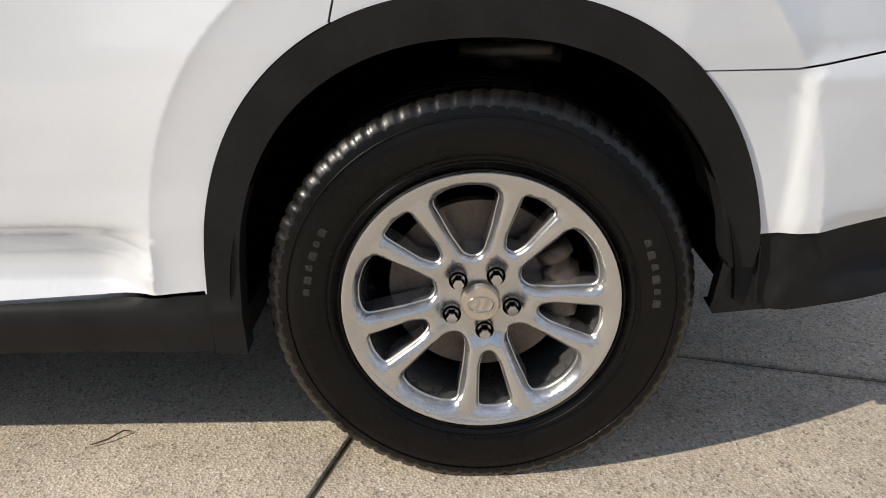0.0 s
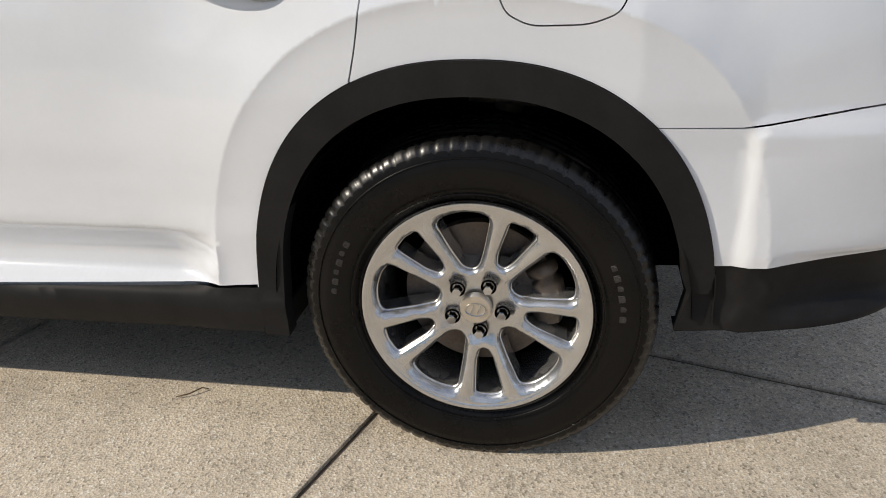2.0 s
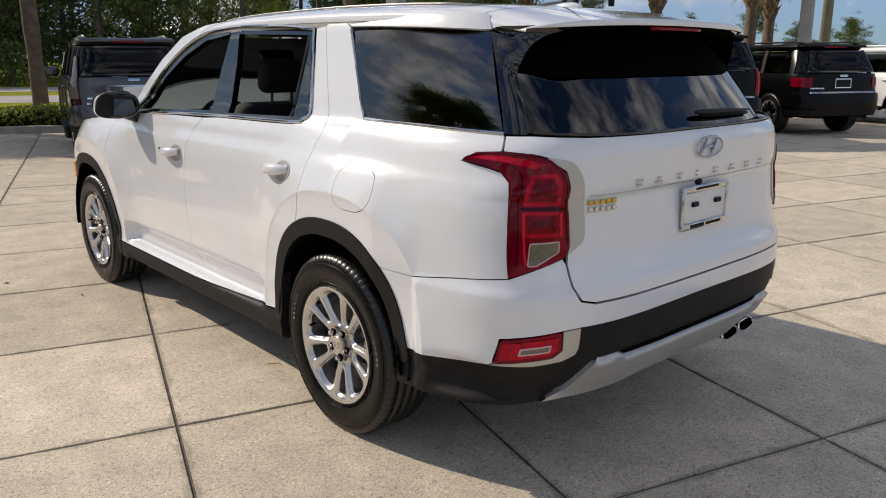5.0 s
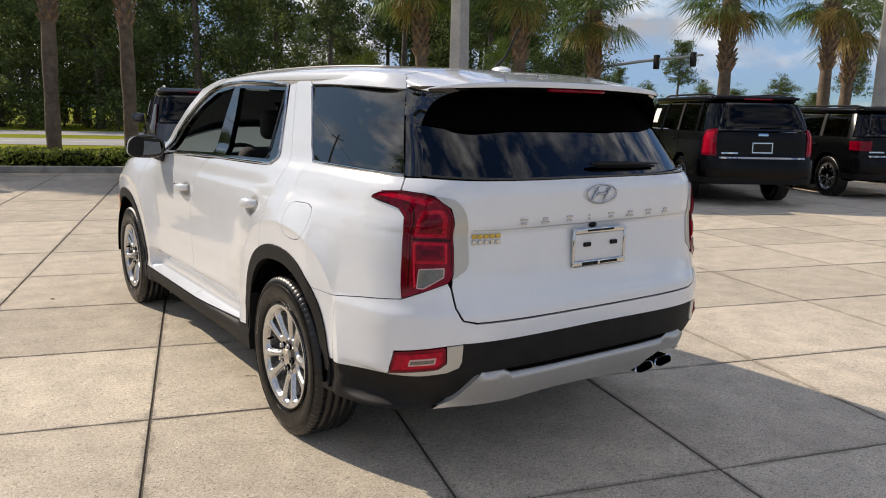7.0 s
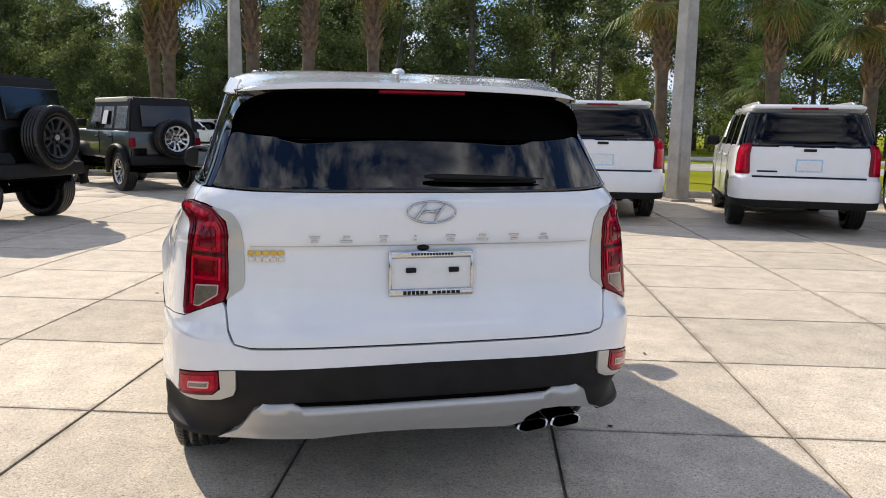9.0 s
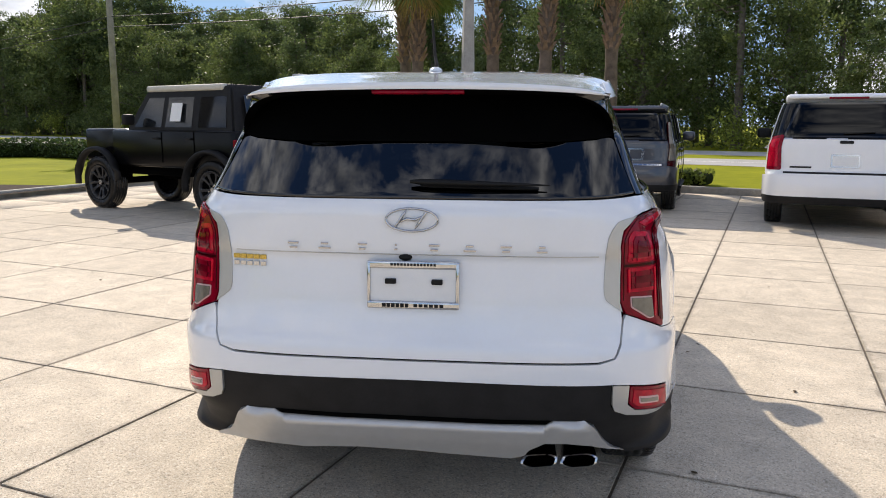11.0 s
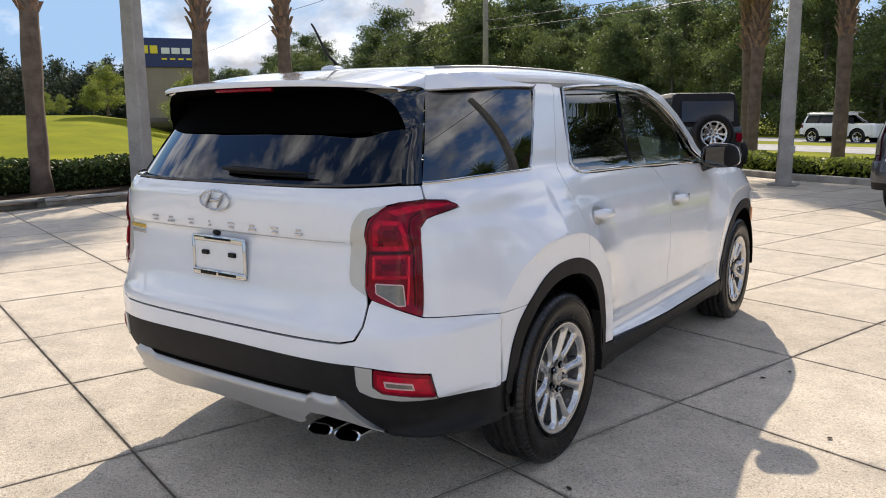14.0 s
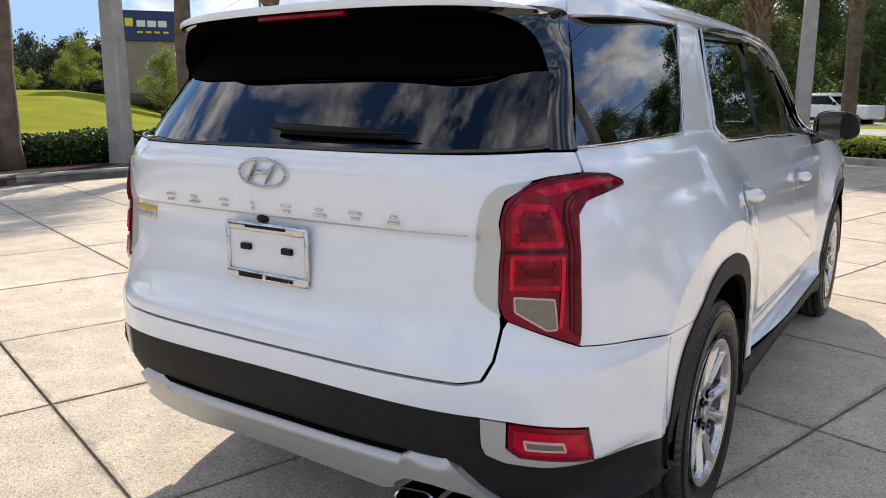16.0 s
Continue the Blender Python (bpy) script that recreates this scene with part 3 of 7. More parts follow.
def build_wheel(parent, R=.372, fine=True, phase=97, spin=0.0, alloy=ALLOY):
    """The wheel, its outer face towards +x, its axis the x axis: tyre > lettering; rim with twin spokes, lug nuts, cap, brake."""
    bm = bmesh.new()
    tyre_mesh(bm, R, .118, .239, 78 if fine else 36)
    tyre = part("tyre", bm, [RUBBER, RUBBER_WET], parent, "black tyre with wet-looking tread", smooth=38)

    # face of the rim, cut out between ten spokes, the spokes' edges chamfered
    outer = [polar(a, .240) for a in range(0, 360, 5)]
    holes = []
    for k in range(5):
        c = phase + 72 * k
        wide = [polar(c + 16.2, .205), polar(c + 9, .213), polar(c, .215), polar(c - 9, .213), polar(c - 16.2, .205),
                polar(c - 14.6, .13), polar(c - 11, .090), polar(c, .080), polar(c + 11, .090), polar(c + 14.6, .13)]
        holes.append(rounded(wide, .013, 4))
        c += 36
        slim = [polar(c + 8.4, .209), polar(c, .212), polar(c - 8.4, .209), polar(c - 8.0, .130), polar(c - 4.2, .106), polar(c + 4.2, .106), polar(c + 8.0, .130)]
        holes.append(rounded(slim, .008, 3))
    lips = [shrink(h, -.0095) for h in holes[::2]] + [shrink(h, -.0060) for h in holes[1::2]] + [shrink(h, -.0022) for h in holes] if fine else []
    ends = [(np.asarray(h), np.roll(np.asarray(h), -1, 0)) for h in holes]

    def face(u, v):
        q = np.stack([u, v], -1)
        r = np.hypot(u, v)
        x = wheel_face(r)
        closest = np.full(len(q), 9.0)
        for k, (h0, h1) in enumerate(ends):
            e = h1 - h0
            t = np.clip(((q[:, None] - h0) * e).sum(-1) / np.maximum((e * e).sum(-1), 1e-12), 0, 1)
            near = np.linalg.norm(q[:, None] - (h0 + t[..., None] * e), axis=-1).min(1)
            wide_, deep = (.0095, .0125) if k % 2 == 0 else (.0060, .0065)
            x = x - deep * np.clip(1 - near / wide_, 0, 1) - .003 * np.clip(1 - near / .0022, 0, 1)
            closest = np.minimum(closest, near)
        x = x + .30 * np.minimum(closest, .017) * np.clip((r - .075) / .02, 0, 1) - .004
        return np.stack([x, u, v], -1)

    rim = panel("rim", outer, face, alloy, parent, "silver alloy rim with five pairs of spokes", step=.007 if fine else .03, depth=.05, holes=holes, rings=lips)
    bm = bmesh.new()
    lathe(bm, [(-.003, .243), (.004, .241), (.005, .236), (-.006, .222), (-.020, .216), (-.16, .205), (-.19, .222), (-.20, .222)], 72)
    part("barrel", bm, alloy, parent, "deep rim barrel", smooth=50)
    bm = bmesh.new()
    lathe(bm, [(-.090, .165), (-.090, .085), (-.075, .082), (-.070, .04), (-.070, .0005)], 48)
    lathe(bm, [(-.090, .165), (-.115, .165), (-.115, .0005)], 48)
    part("brake_disc", bm, STEEL, parent, "rusty worn steel brake disc", smooth=40)
    bm = bmesh.new()
    sweep(bm, [(-.08, .15 * math.cos(a), .15 * math.sin(a)) for a in (radians(-32 + 8 * k) for k in range(9))], .034, 10)
    part("caliper", bm, STEEL, parent, "worn brake caliper", smooth=40)
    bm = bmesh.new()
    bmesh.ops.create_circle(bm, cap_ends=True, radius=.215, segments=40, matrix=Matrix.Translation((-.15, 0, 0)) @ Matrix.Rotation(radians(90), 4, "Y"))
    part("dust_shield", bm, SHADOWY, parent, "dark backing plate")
    for k in range(5):
        a = phase + 36 + 72 * k
        y, z = polar(a, .056)
        bm = bmesh.new()
        bmesh.ops.create_cone(bm, cap_ends=True, segments=6, radius1=.0105, radius2=.0098, depth=.022,
                              matrix=Matrix.Translation((-.012, y, z)) @ Matrix.Rotation(radians(90), 4, "Y"))
        nut = part("lug_nut", bm, CHROME, parent, "shiny lug nut")
        # no hollow is cut: a dark ring gives the recess its shade
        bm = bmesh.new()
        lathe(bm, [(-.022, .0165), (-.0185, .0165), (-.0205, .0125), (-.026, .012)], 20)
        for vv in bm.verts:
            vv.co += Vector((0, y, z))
        part("lug_recess", bm, SHADOWY, parent, "dark ring painted as the shade of a lug nut's recess")
    bm = bmesh.new()
    lathe(bm, [(-.024, .034), (-.014, .034), (-.010, .031), (-.009, .0005)], 40)
    cap = part("centre_cap", bm, CAP, parent, "warm silver centre cap", smooth=35)
    bm = bmesh.new()
    ring = [(-.0085, .022 * math.cos(a), .0145 * math.sin(a)) for a in (2 * math.pi * k / 28 for k in range(28))]
    sweep(bm, ring, .0012, 5, closed=True)
    box(bm, (-.0085, -.007, 0), (.002, .003, .02), turn=Matrix.Rotation(radians(-20), 4, "X"))
    box(bm, (-.0085, .007, 0), (.002, .003, .02), turn=Matrix.Rotation(radians(-20), 4, "X"))
    part("cap_emblem", bm, CHROME, parent, "raised oval emblem")
    if fine:
        # valve, raised markings on the sidewall as plain bars, their glint put into a paler colour
        bm = bmesh.new()
        y, z = polar(phase + 72, .196)
        sweep(bm, [(-.03, y, z), (.0, y * .96, z * .96)], .005, 8)
        part("valve", bm, SHADOWY, parent, "black valve stem")
        for c0, n in ((14, 6), (164, 6)):
            bm = bmesh.new()
            for k in range(n):
                a = radians(c0 - n * 2.2 + k * 4.4)
                w = (.015, .011, .016, .012, .015, .013)[k]
                box(bm, (.0090, .303 * math.cos(a), .303 * math.sin(a)), (.0025, .021 - .004 * (k % 2), w), .001, Matrix.Rotation(a, 4, "X"), 1)
                box(bm, (.0094, .303 * math.cos(a), .303 * math.sin(a)), (.0030, .007, w * .5), .001, Matrix.Rotation(a, 4, "X"), 1)
            part("sidewall_marking", bm, DUST_GLINT, parent, "raised dusty sidewall bars, paler to stand for their glint")
        for rr in (.246, .262, .335):
            bm = bmesh.new()
            ring = [(.0085 if rr > .3 else .0025 + (rr - .246) * .4, rr * math.cos(a), rr * math.sin(a)) for a in (2 * math.pi * k / 96 for k in range(96))]
            sweep(bm, ring, .0016, 5, closed=True)
            part("sidewall_ridge", bm, RUBBER, parent, "thin moulded ridge", smooth=60)


car = thing("suv", "pearl white family suv with black plastic cladding, parked on concrete", "car")
B = body_point
LAMP = [(1.097, 1.160), (1.05, 1.184), (.955, 1.191), (.85, 1.185), (.79, 1.173), (.735, 1.135), (.705, 1.085), (.690, .99), (.686, .905), (.702, .868),
        (.885, .803), (.880, .95), (.884, 1.05), (.903, 1.103), (.94, 1.133), (.98, 1.142)]
FUEL = rounded([(1.665, 1.088), (1.535, 1.091), (1.482, 1.075), (1.468, 1.03), (1.468, .985), (1.486, .955), (1.535, .937), (1.640, .936), (1.682, .958), (1.694, .99), (1.706, 1.045), (1.695, 1.075)], .03, 4)
DOOR_R = [(2.092, 1.612), (2.003, 1.412), (1.948, 1.293), (1.919, 1.222), (1.914, 1.185), (1.928, 1.145), (1.934, 1.065), (1.942, .98), (1.958, .90), (1.973, .842)]
DOOR_M = [(3.02, 1.195), (3.10, 1.14), (3.138, 1.08), (3.165, .96), (3.165, .74), (3.14, .60), (3.155, .50), (3.09, .41), (3.10, .365)]
DOOR_F = [(4.10, 1.145), (4.22, 1.107), (4.262, 1.0), (4.282, .86), (4.282, .62), (4.24, .45), (4.19, .365)]
SEAM_C, SEAM_M, SEAM_F = curve_through(DOOR_R, 5), curve_through(DOOR_M, 5), curve_through(DOOR_F, 5)
ARCH_O = (.470, .520)
ARCH_I = (.412, .455)

uu, zz = np.meshgrid(np.arange(2.2, 4.3, .022), [.368, .376, .384, .392, .40, .408, .418, .43, .445, .46, .475, .488, .50, .51, .518, .526, .536, .55])
DOOR_ROWS = np.stack([uu.ravel(), zz.ravel()], 1)
# closer points along the crest of the wheel-arch swelling
CREST = []
for yw in (0.0, FRONT_Y):
    for rr in (.965, .982, .995, 1.008, 1.03, 1.06, 1.1):
        for a in np.arange(4, 176, 1.3):
            ex = 2.3 if a < 90 else 2.8
            c, s = math.cos(radians(a)), math.sin(radians(a))
            y_ = yw + .56 * rr * math.copysign(abs(c) ** (2 / ex), c)
            z_ = .36 + .625 * rr * s ** (2 / ex)
            CREST.append((along(y_, z_), z_))
CREST = np.array(CREST)


def quarter_glass(u, z):
    """The rear side window, evenly bowed between its four corners."""
    h = (z - 1.25) / .34
    ua, ub = .966 - .058 * h, 1.68 + .212 * h
    t = (u - ua) / (ub - ua)
    q = [B(np.array(k), np.array(zz)) for k, zz in ((.966, 1.25), (1.68, 1.25), (.908, 1.59), (1.892, 1.59))]
    t, h = t[..., None], h[..., None]
    p = (q[0] * (1 - t) + q[1] * t) * (1 - h) + (q[2] * (1 - t) + q[3] * t) * h
    return p + np.array([.96, 0, .28]) * (.008 * 4 * t * (1 - t) + .007 * 4 * h * (1 - h))


for side in (1, -1):
    # rear quarter: seam, arch, bumper seam, lamp, glass
    ar = arch(0, *ARCH_O, 65.5, 133, 40)
    quarter = list(SEAM_C) + ar + [(1.275, .7535), (1.08, .7795), (.888, .8000), (.884, .95), (.888, 1.05), (.907, 1.101), (.943, 1.130), (.98, 1.139), (1.102, 1.158),
                                   (1.05, 1.187), (.957, 1.194), (.960, 1.243), (1.3, 1.250), (1.665, 1.256), (1.70, 1.28), (1.905, 1.598), (1.95, 1.622), (2.06, 1.626)]
    panel("rear_quarter", quarter, B, PAINT, car, "white rear wing over the wheel", step=.016, depth=.014, holes=[FUEL] if side < 0 else [], gap=.0013, side=side, extra=CREST)
    if side < 0:
        panel("fuel_flap", FUEL, B, PAINT, car, "rounded white flap with a dark gap", step=.016, depth=.01, gap=.0016, side=side, extra=CREST)
    # doors
    ar = arch(0, *ARCH_O, 65.5, 0, 34)
    rear_door = SEAM_M[::-1][:0] + [tuple(q) for q in SEAM_C] + ar + [(2.228, .397), (2.42, .384)] + SEAM_M[::-1] + [(2.86, 1.204), (2.3, 1.209), (2.165, 1.213), (2.10, 1.225), (2.065, 1.26), (2.11, 1.42), (2.160, 1.605)]
    rd = panel("rear_door", rear_door, B, PAINT, car, "white rear door with scalloped lower edge", step=.016, depth=.016, gap=.002, side=side, extra=np.concatenate([DOOR_ROWS, CREST]))
    front_door = list(SEAM_M) + [] + SEAM_F[::-1] + [(3.92, 1.172), (3.5, 1.188)]
    fd = panel("front_door", rounded(front_door, .004, 1), B, PAINT, car, "white front door", step=.018, depth=.016, gap=.002, side=side, extra=np.concatenate([DOOR_ROWS, CREST]))
    # front wing
    ar = arch(FRONT_Y, *ARCH_O, 172, 8, 40)
    wing = SEAM_F + [(S_SIDE + 2.43, .37)] + ar + [(along(3.38, .45), .45), (along(3.62, .50), .50), (along(3.66, .80), .80), (along(3.55, .98), .98), (along(3.2, 1.075), 1.075), (along(2.75, 1.12), 1.12), (along(2.42, 1.145), 1.145)]
    panel("front_wing", wing, B, PAINT, car, "white front wing", step=.02, depth=.014, gap=.002, side=side, extra=CREST)
    # black arch trims and sill
    for yw, nm in ((0.0, "rear"), (FRONT_Y, "front")):
        o = arch(yw, *ARCH_O, 0, 180, 48)
        i = arch(yw, *ARCH_I, 180, 0, 48)
        if yw == 0:
            ring = [(along(.468, .28), .28)] + o + [(along(-.466, .47), .47), (along(-.458, .425), .425), (along(-.418, .425), .425)] + arch(yw, *ARCH_I, 171, 0, 48) + [(along(.412, .28), .28)]
        else:
            ring = [(along(3.368, .40), .40)] + o + [(along(yw - .468, .28), .28), (along(yw - .412, .28), .28)] + i + [(along(3.312, .40), .40)]
        panel("wheel_arch_trim", ring, B, CLAD, car, "black plastic wheel arch trim", step=.02, depth=.045, off=.006, side=side)
    sill = [(along(.470, .285), .285), (along(.470, .393), .393), (along(.67, .380), .380), (along(1.4, .360), .360), (along(2.42, .360), .360), (along(2.43, .27), .27), (along(1.5, .272), .272)]
    panel("sill_trim", sill, B, CLAD, car, "black plastic sill", step=.04, depth=.10, off=.004, side=side)
    # wheel-well liners, near-black so that their shade sits in the colour
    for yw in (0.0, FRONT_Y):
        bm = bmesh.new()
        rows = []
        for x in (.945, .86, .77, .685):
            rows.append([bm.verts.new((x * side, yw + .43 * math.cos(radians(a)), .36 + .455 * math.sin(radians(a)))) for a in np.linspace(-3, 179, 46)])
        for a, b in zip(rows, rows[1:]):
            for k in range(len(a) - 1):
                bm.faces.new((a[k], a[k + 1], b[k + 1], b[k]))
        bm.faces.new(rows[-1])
        part("wheel_well", bm, SHADOWY, car, "wheel well liner, near-black for its shade", smooth=40)
    # spring and arm seen in the rear well
    bm = bmesh.new()
    sweep(bm, [(.72 * side, -.05, .735), (.72 * side, -.06, .79)], .030, 12)
    box(bm, (.73 * side, -.08, .765), (.05, .12, .030), .01)
    sweep(bm, [(.74 * side, .03, .77), (.74 * side, -.15, .755)], .014, 10)
    part("suspension", bm, STEEL, car, "dusty damper mount", smooth=40)
    # mud edge behind each wheel
    bm = bmesh.new()
    box(bm, (.80 * side, .435, .30), (.22, .012, .09), .004, Matrix.Rotation(radians(12), 4, "X"))
    part("front_splash_flap", bm, CLAD, car, "black splash flap")
    # near-black sheet behind the gaps; its colour is the shade between panels
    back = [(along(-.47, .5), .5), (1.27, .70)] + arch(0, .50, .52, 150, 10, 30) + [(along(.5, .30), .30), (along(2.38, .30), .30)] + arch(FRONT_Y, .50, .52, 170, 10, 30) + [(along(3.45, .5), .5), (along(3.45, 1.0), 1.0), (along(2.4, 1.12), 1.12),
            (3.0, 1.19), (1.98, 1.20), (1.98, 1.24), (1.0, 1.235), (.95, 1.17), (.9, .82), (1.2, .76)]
    panel("inner_shell", back, B, SHADOWY, car, "near-black sheet that shades the panel gaps", step=.03, depth=.004, off=-.026, side=side)

    # glass and pillars
    qg = rounded([(.968, 1.252), (1.665, 1.262), (1.70, 1.285), (1.892, 1.588), (1.3, 1.580), (.912, 1.566)], .015, 3, only=(2, 3))
    panel("quarter_window", qg, quarter_glass, GLASS_DARK, car, "dark tinted rear side window", step=.06, depth=.003, off=-.004, side=side)
    line_on(B, [(.96, 1.246), (1.3, 1.253), (1.64, 1.258), (1.695, 1.275), (1.79, 1.42), (1.895, 1.59)], .006, CHROME, car, "window_trim", "thin chrome strip", .002, side)
    # black fin between the side and rear windows: from the side window's edge to a rim that bends in under the spoiler
    outer = [B(u, z) for u, z in ((.962, 1.246), (.953, 1.31), (.940, 1.39), (.927, 1.46), (.916, 1.52), (.908, 1.568))] + [(.652, -.62, 1.580), (.650, -.69, 1.580), (.630, -.735, 1.580), (.585, -.785, 1.582), (.52, -.83, 1.584), (.44, -.86, 1.586)]
    rim_ = [B(u, z) for u, z in ((.879, 1.246), (.868, 1.31), (.859, 1.37))] + [(.664, -.716, 1.43), (.655, -.730, 1.475), (.640, -.742, 1.508), (.618, -.757, 1.532), (.588, -.775, 1.550), (.552, -.797, 1.562), (.51, -.82, 1.570), (.46, -.84, 1.575), (.41, -.855, 1.578)]
    outer, rim_ = (np.array(curve_through([tuple(q) for q in c], 4)) for c in (outer, rim_))
    inner = rim_ + np.array([-.012, .055, -.004]) * np.clip((rim_[:, 2:] - 1.30) / .12, .12, 1)
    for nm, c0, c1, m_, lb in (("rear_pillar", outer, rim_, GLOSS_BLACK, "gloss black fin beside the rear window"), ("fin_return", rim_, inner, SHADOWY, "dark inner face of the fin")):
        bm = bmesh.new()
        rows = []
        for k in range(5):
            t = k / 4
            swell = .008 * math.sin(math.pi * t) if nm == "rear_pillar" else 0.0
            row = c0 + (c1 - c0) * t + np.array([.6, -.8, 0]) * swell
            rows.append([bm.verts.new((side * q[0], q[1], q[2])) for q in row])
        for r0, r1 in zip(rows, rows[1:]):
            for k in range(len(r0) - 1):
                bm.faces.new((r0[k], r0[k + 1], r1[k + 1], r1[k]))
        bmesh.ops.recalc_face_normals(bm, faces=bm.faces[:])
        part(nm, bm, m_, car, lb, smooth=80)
    bp = [(2.80, 1.204), (3.01, 1.20), (2.985, 1.45), (2.955, 1.623), (2.875, 1.626), (2.83, 1.45)]
    panel("centre_pillar", bp, B, GLOSS_BLACK, car, "gloss black centre pillar", step=.04, depth=.03, off=-.004, side=side)
    # chrome round the side windows
    loop = [(2.173, 1.60), (2.12, 1.43), (2.075, 1.27), (2.105, 1.232), (2.17, 1.219), (2.6, 1.214), (3.0, 1.208), (3.5, 1.194), (3.95, 1.176)]
    line_on(B, loop, .008, CHROME, car, "belt_trim", "chrome belt strip", .003, side)
    top = [(2.173, 1.60), (2.4, 1.619), (2.75, 1.630), (3.0, 1.628), (3.25, 1.605), (3.5, 1.53), (3.75, 1.40), (3.98, 1.22), (4.02, 1.18)]
    line_on(B, top, .009, CHROME, car, "roof_trim", "satin strip over the side windows", .003, side)
    fr = [(2.13, 1.45), (2.185, 1.592), (2.86, 1.618), (2.86, 1.60), (2.21, 1.578), (2.155, 1.43), (2.115, 1.28), (2.135, 1.243), (2.82, 1.228), (2.82, 1.214), (2.12, 1.226), (2.088, 1.28)]
    panel("window_frame", fr, B, GLOSS_BLACK, rd, "black rear window frame", step=.05, depth=.03, off=-.003, side=side)
    ff = [(2.97, 1.600), (2.97, 1.62), (3.25, 1.595), (3.5, 1.52), (3.75, 1.39), (3.97, 1.22), (3.97, 1.187), (2.99, 1.217), (2.99, 1.232), (3.90, 1.203), (3.70, 1.38), (3.47, 1.497), (3.23, 1.575)]
    panel("window_frame", ff, B, GLOSS_BLACK, fd, "black front window frame", step=.05, depth=.03, off=-.003, side=side)
    if side > 0:
        panel("rear_door_window", [(2.115, 1.23), (2.84, 1.216), (2.87, 1.45), (2.90, 1.618), (2.185, 1.592), (2.12, 1.40)], B, GLASS_DARK, rd, "raised tinted window", step=.06, depth=.003, off=-.014, side=side)
        panel("front_door_window", [(2.98, 1.22), (3.92, 1.195), (3.72, 1.39), (3.48, 1.51), (3.24, 1.587), (2.95, 1.615)], B, GLASS_CLEAR, fd, "raised clear window", step=.06, depth=.003, off=-.014, side=side)
    else:
        panel("fixed_pane", [(2.115, 1.24), (2.24, 1.235), (2.23, 1.40), (2.225, 1.585), (2.185, 1.585), (2.12, 1.40)], B, GLASS_DARK, rd, "small fixed dark pane", step=.05, depth=.003, off=-.014, side=side)
        line_on(B, [(2.24, 1.235), (2.232, 1.40), (2.225, 1.59)], .008, GLOSS_BLACK, rd, "pane_bar", "black upright bar", -.014, side)
    # front pillar and cant rail in white
    rail = [(1.90, 1.604), (1.96, 1.628), (2.4, 1.630), (2.75, 1.640), (3.0, 1.638), (3.25, 1.616), (3.5, 1.543), (3.75, 1.413), (3.99, 1.235), (4.04, 1.175), (4.15, 1.15), (4.2, 1.165), (4.02, 1.33), (3.80, 1.48), (3.55, 1.60), (3.3, 1.655), (3.0, 1.672), (2.4, 1.672), (1.9, 1.66), (1.3, 1.648), (.905, 1.625), (.905, 1.572), (1.3, 1.588)]
    panel("roof_side_rail", rail, B, PAINT, car, "white roof side above the windows", step=.04, depth=.012, side=side)

    # door handles, each over a flat grey disc painted as its cup's shade
    for (u0, z0, dr) in ((2.19, 1.028, rd), (3.335, 1.002, fd)):
        p0 = B(u0, z0)
        bm = bmesh.new()
        pts = [(side * (p0[0] + .006 + .03 * math.sin(math.pi * k / 12) ** .6), p0[1] - .105 + .21 * k / 12, z0 + .006 - .012 * k / 12) for k in range(13)]
        sweep(bm, pts, [.010 + .010 * math.sin(math.pi * min(1, k / 12 + .05)) ** .7 for k in range(13)], 12, 1.25)
        bmesh.ops.recalc_face_normals(bm, faces=bm.faces[:])
        h = part("door_handle", bm, PAINT, dr, "white pull handle", smooth=60)
        cup = [(u0 - .06 + .075 * math.cos(a), z0 - .004 + .042 * math.sin(a)) for a in (2 * math.pi * k / 24 for k in range(24))]
        panel("handle_cup", cup, B, SATIN, dr, "flat grey disc painted as the shade of the handle's hollow", step=.02, depth=.001, off=.0025, side=side)
        if dr == fd:
            bm = bmesh.new()
            bmesh.ops.create_uvsphere(bm, u_segments=10, v_segments=6, radius=.006, matrix=Matrix.Translation((side * (p0[0] + .03), p0[1] + .085, z0 + .012)))
            part("lock_button", bm, INK, dr, "small black button")

    # door mirror: white shell, black foot, mirror glass that looks backwards
    bm = bmesh.new()
    bmesh.ops.create_uvsphere(bm, u_segments=28, v_segments=16, radius=1.0)
    for v in bm.verts:
        x, y, z = v.co
        k = 2.0 / 3.2
        x, y, z = (math.copysign(abs(q) ** k, q) for q in (x, y, z))
        y = y * (.095 if y > 0 else .030)
        v.co = (side * (.985 + x * .105 - .012 * z), 2.17 + y, 1.225 + z * .078 * (1 - .10 * x))
    for f in bm.faces:
        f.material_index = 1 if f.calc_center_median().y < 2.166 else 0
    bmesh.ops.recalc_face_normals(bm, faces=bm.faces[:])
    mr = part("door_mirror", bm, [PAINT, CLAD], car, "white door mirror shell, black behind", smooth=70)
    bm = bmesh.new()
    box(bm, (side * .900, 2.185, 1.163), (.15, .105, .062), .02, Matrix.Rotation(radians(-24 * side), 4, "Y"))
    part("mirror_foot", bm, GLOSS_BLACK, mr, "black mirror foot", smooth=40)
    bm = bmesh.new()
    ring = [(side * (.985 + .094 * math.copysign(abs(math.cos(a)) ** .62, math.cos(a))), 2.1365 + .09 * math.cos(a), 1.225 + .066 * math.copysign(abs(math.sin(a)) ** .62, math.sin(a))) for a in (2 * math.pi * k / 36 for k in range(36))]
    vs = [bm.verts.new(q) for q in ring]
    bm.faces.new(vs if side < 0 else vs[::-1])
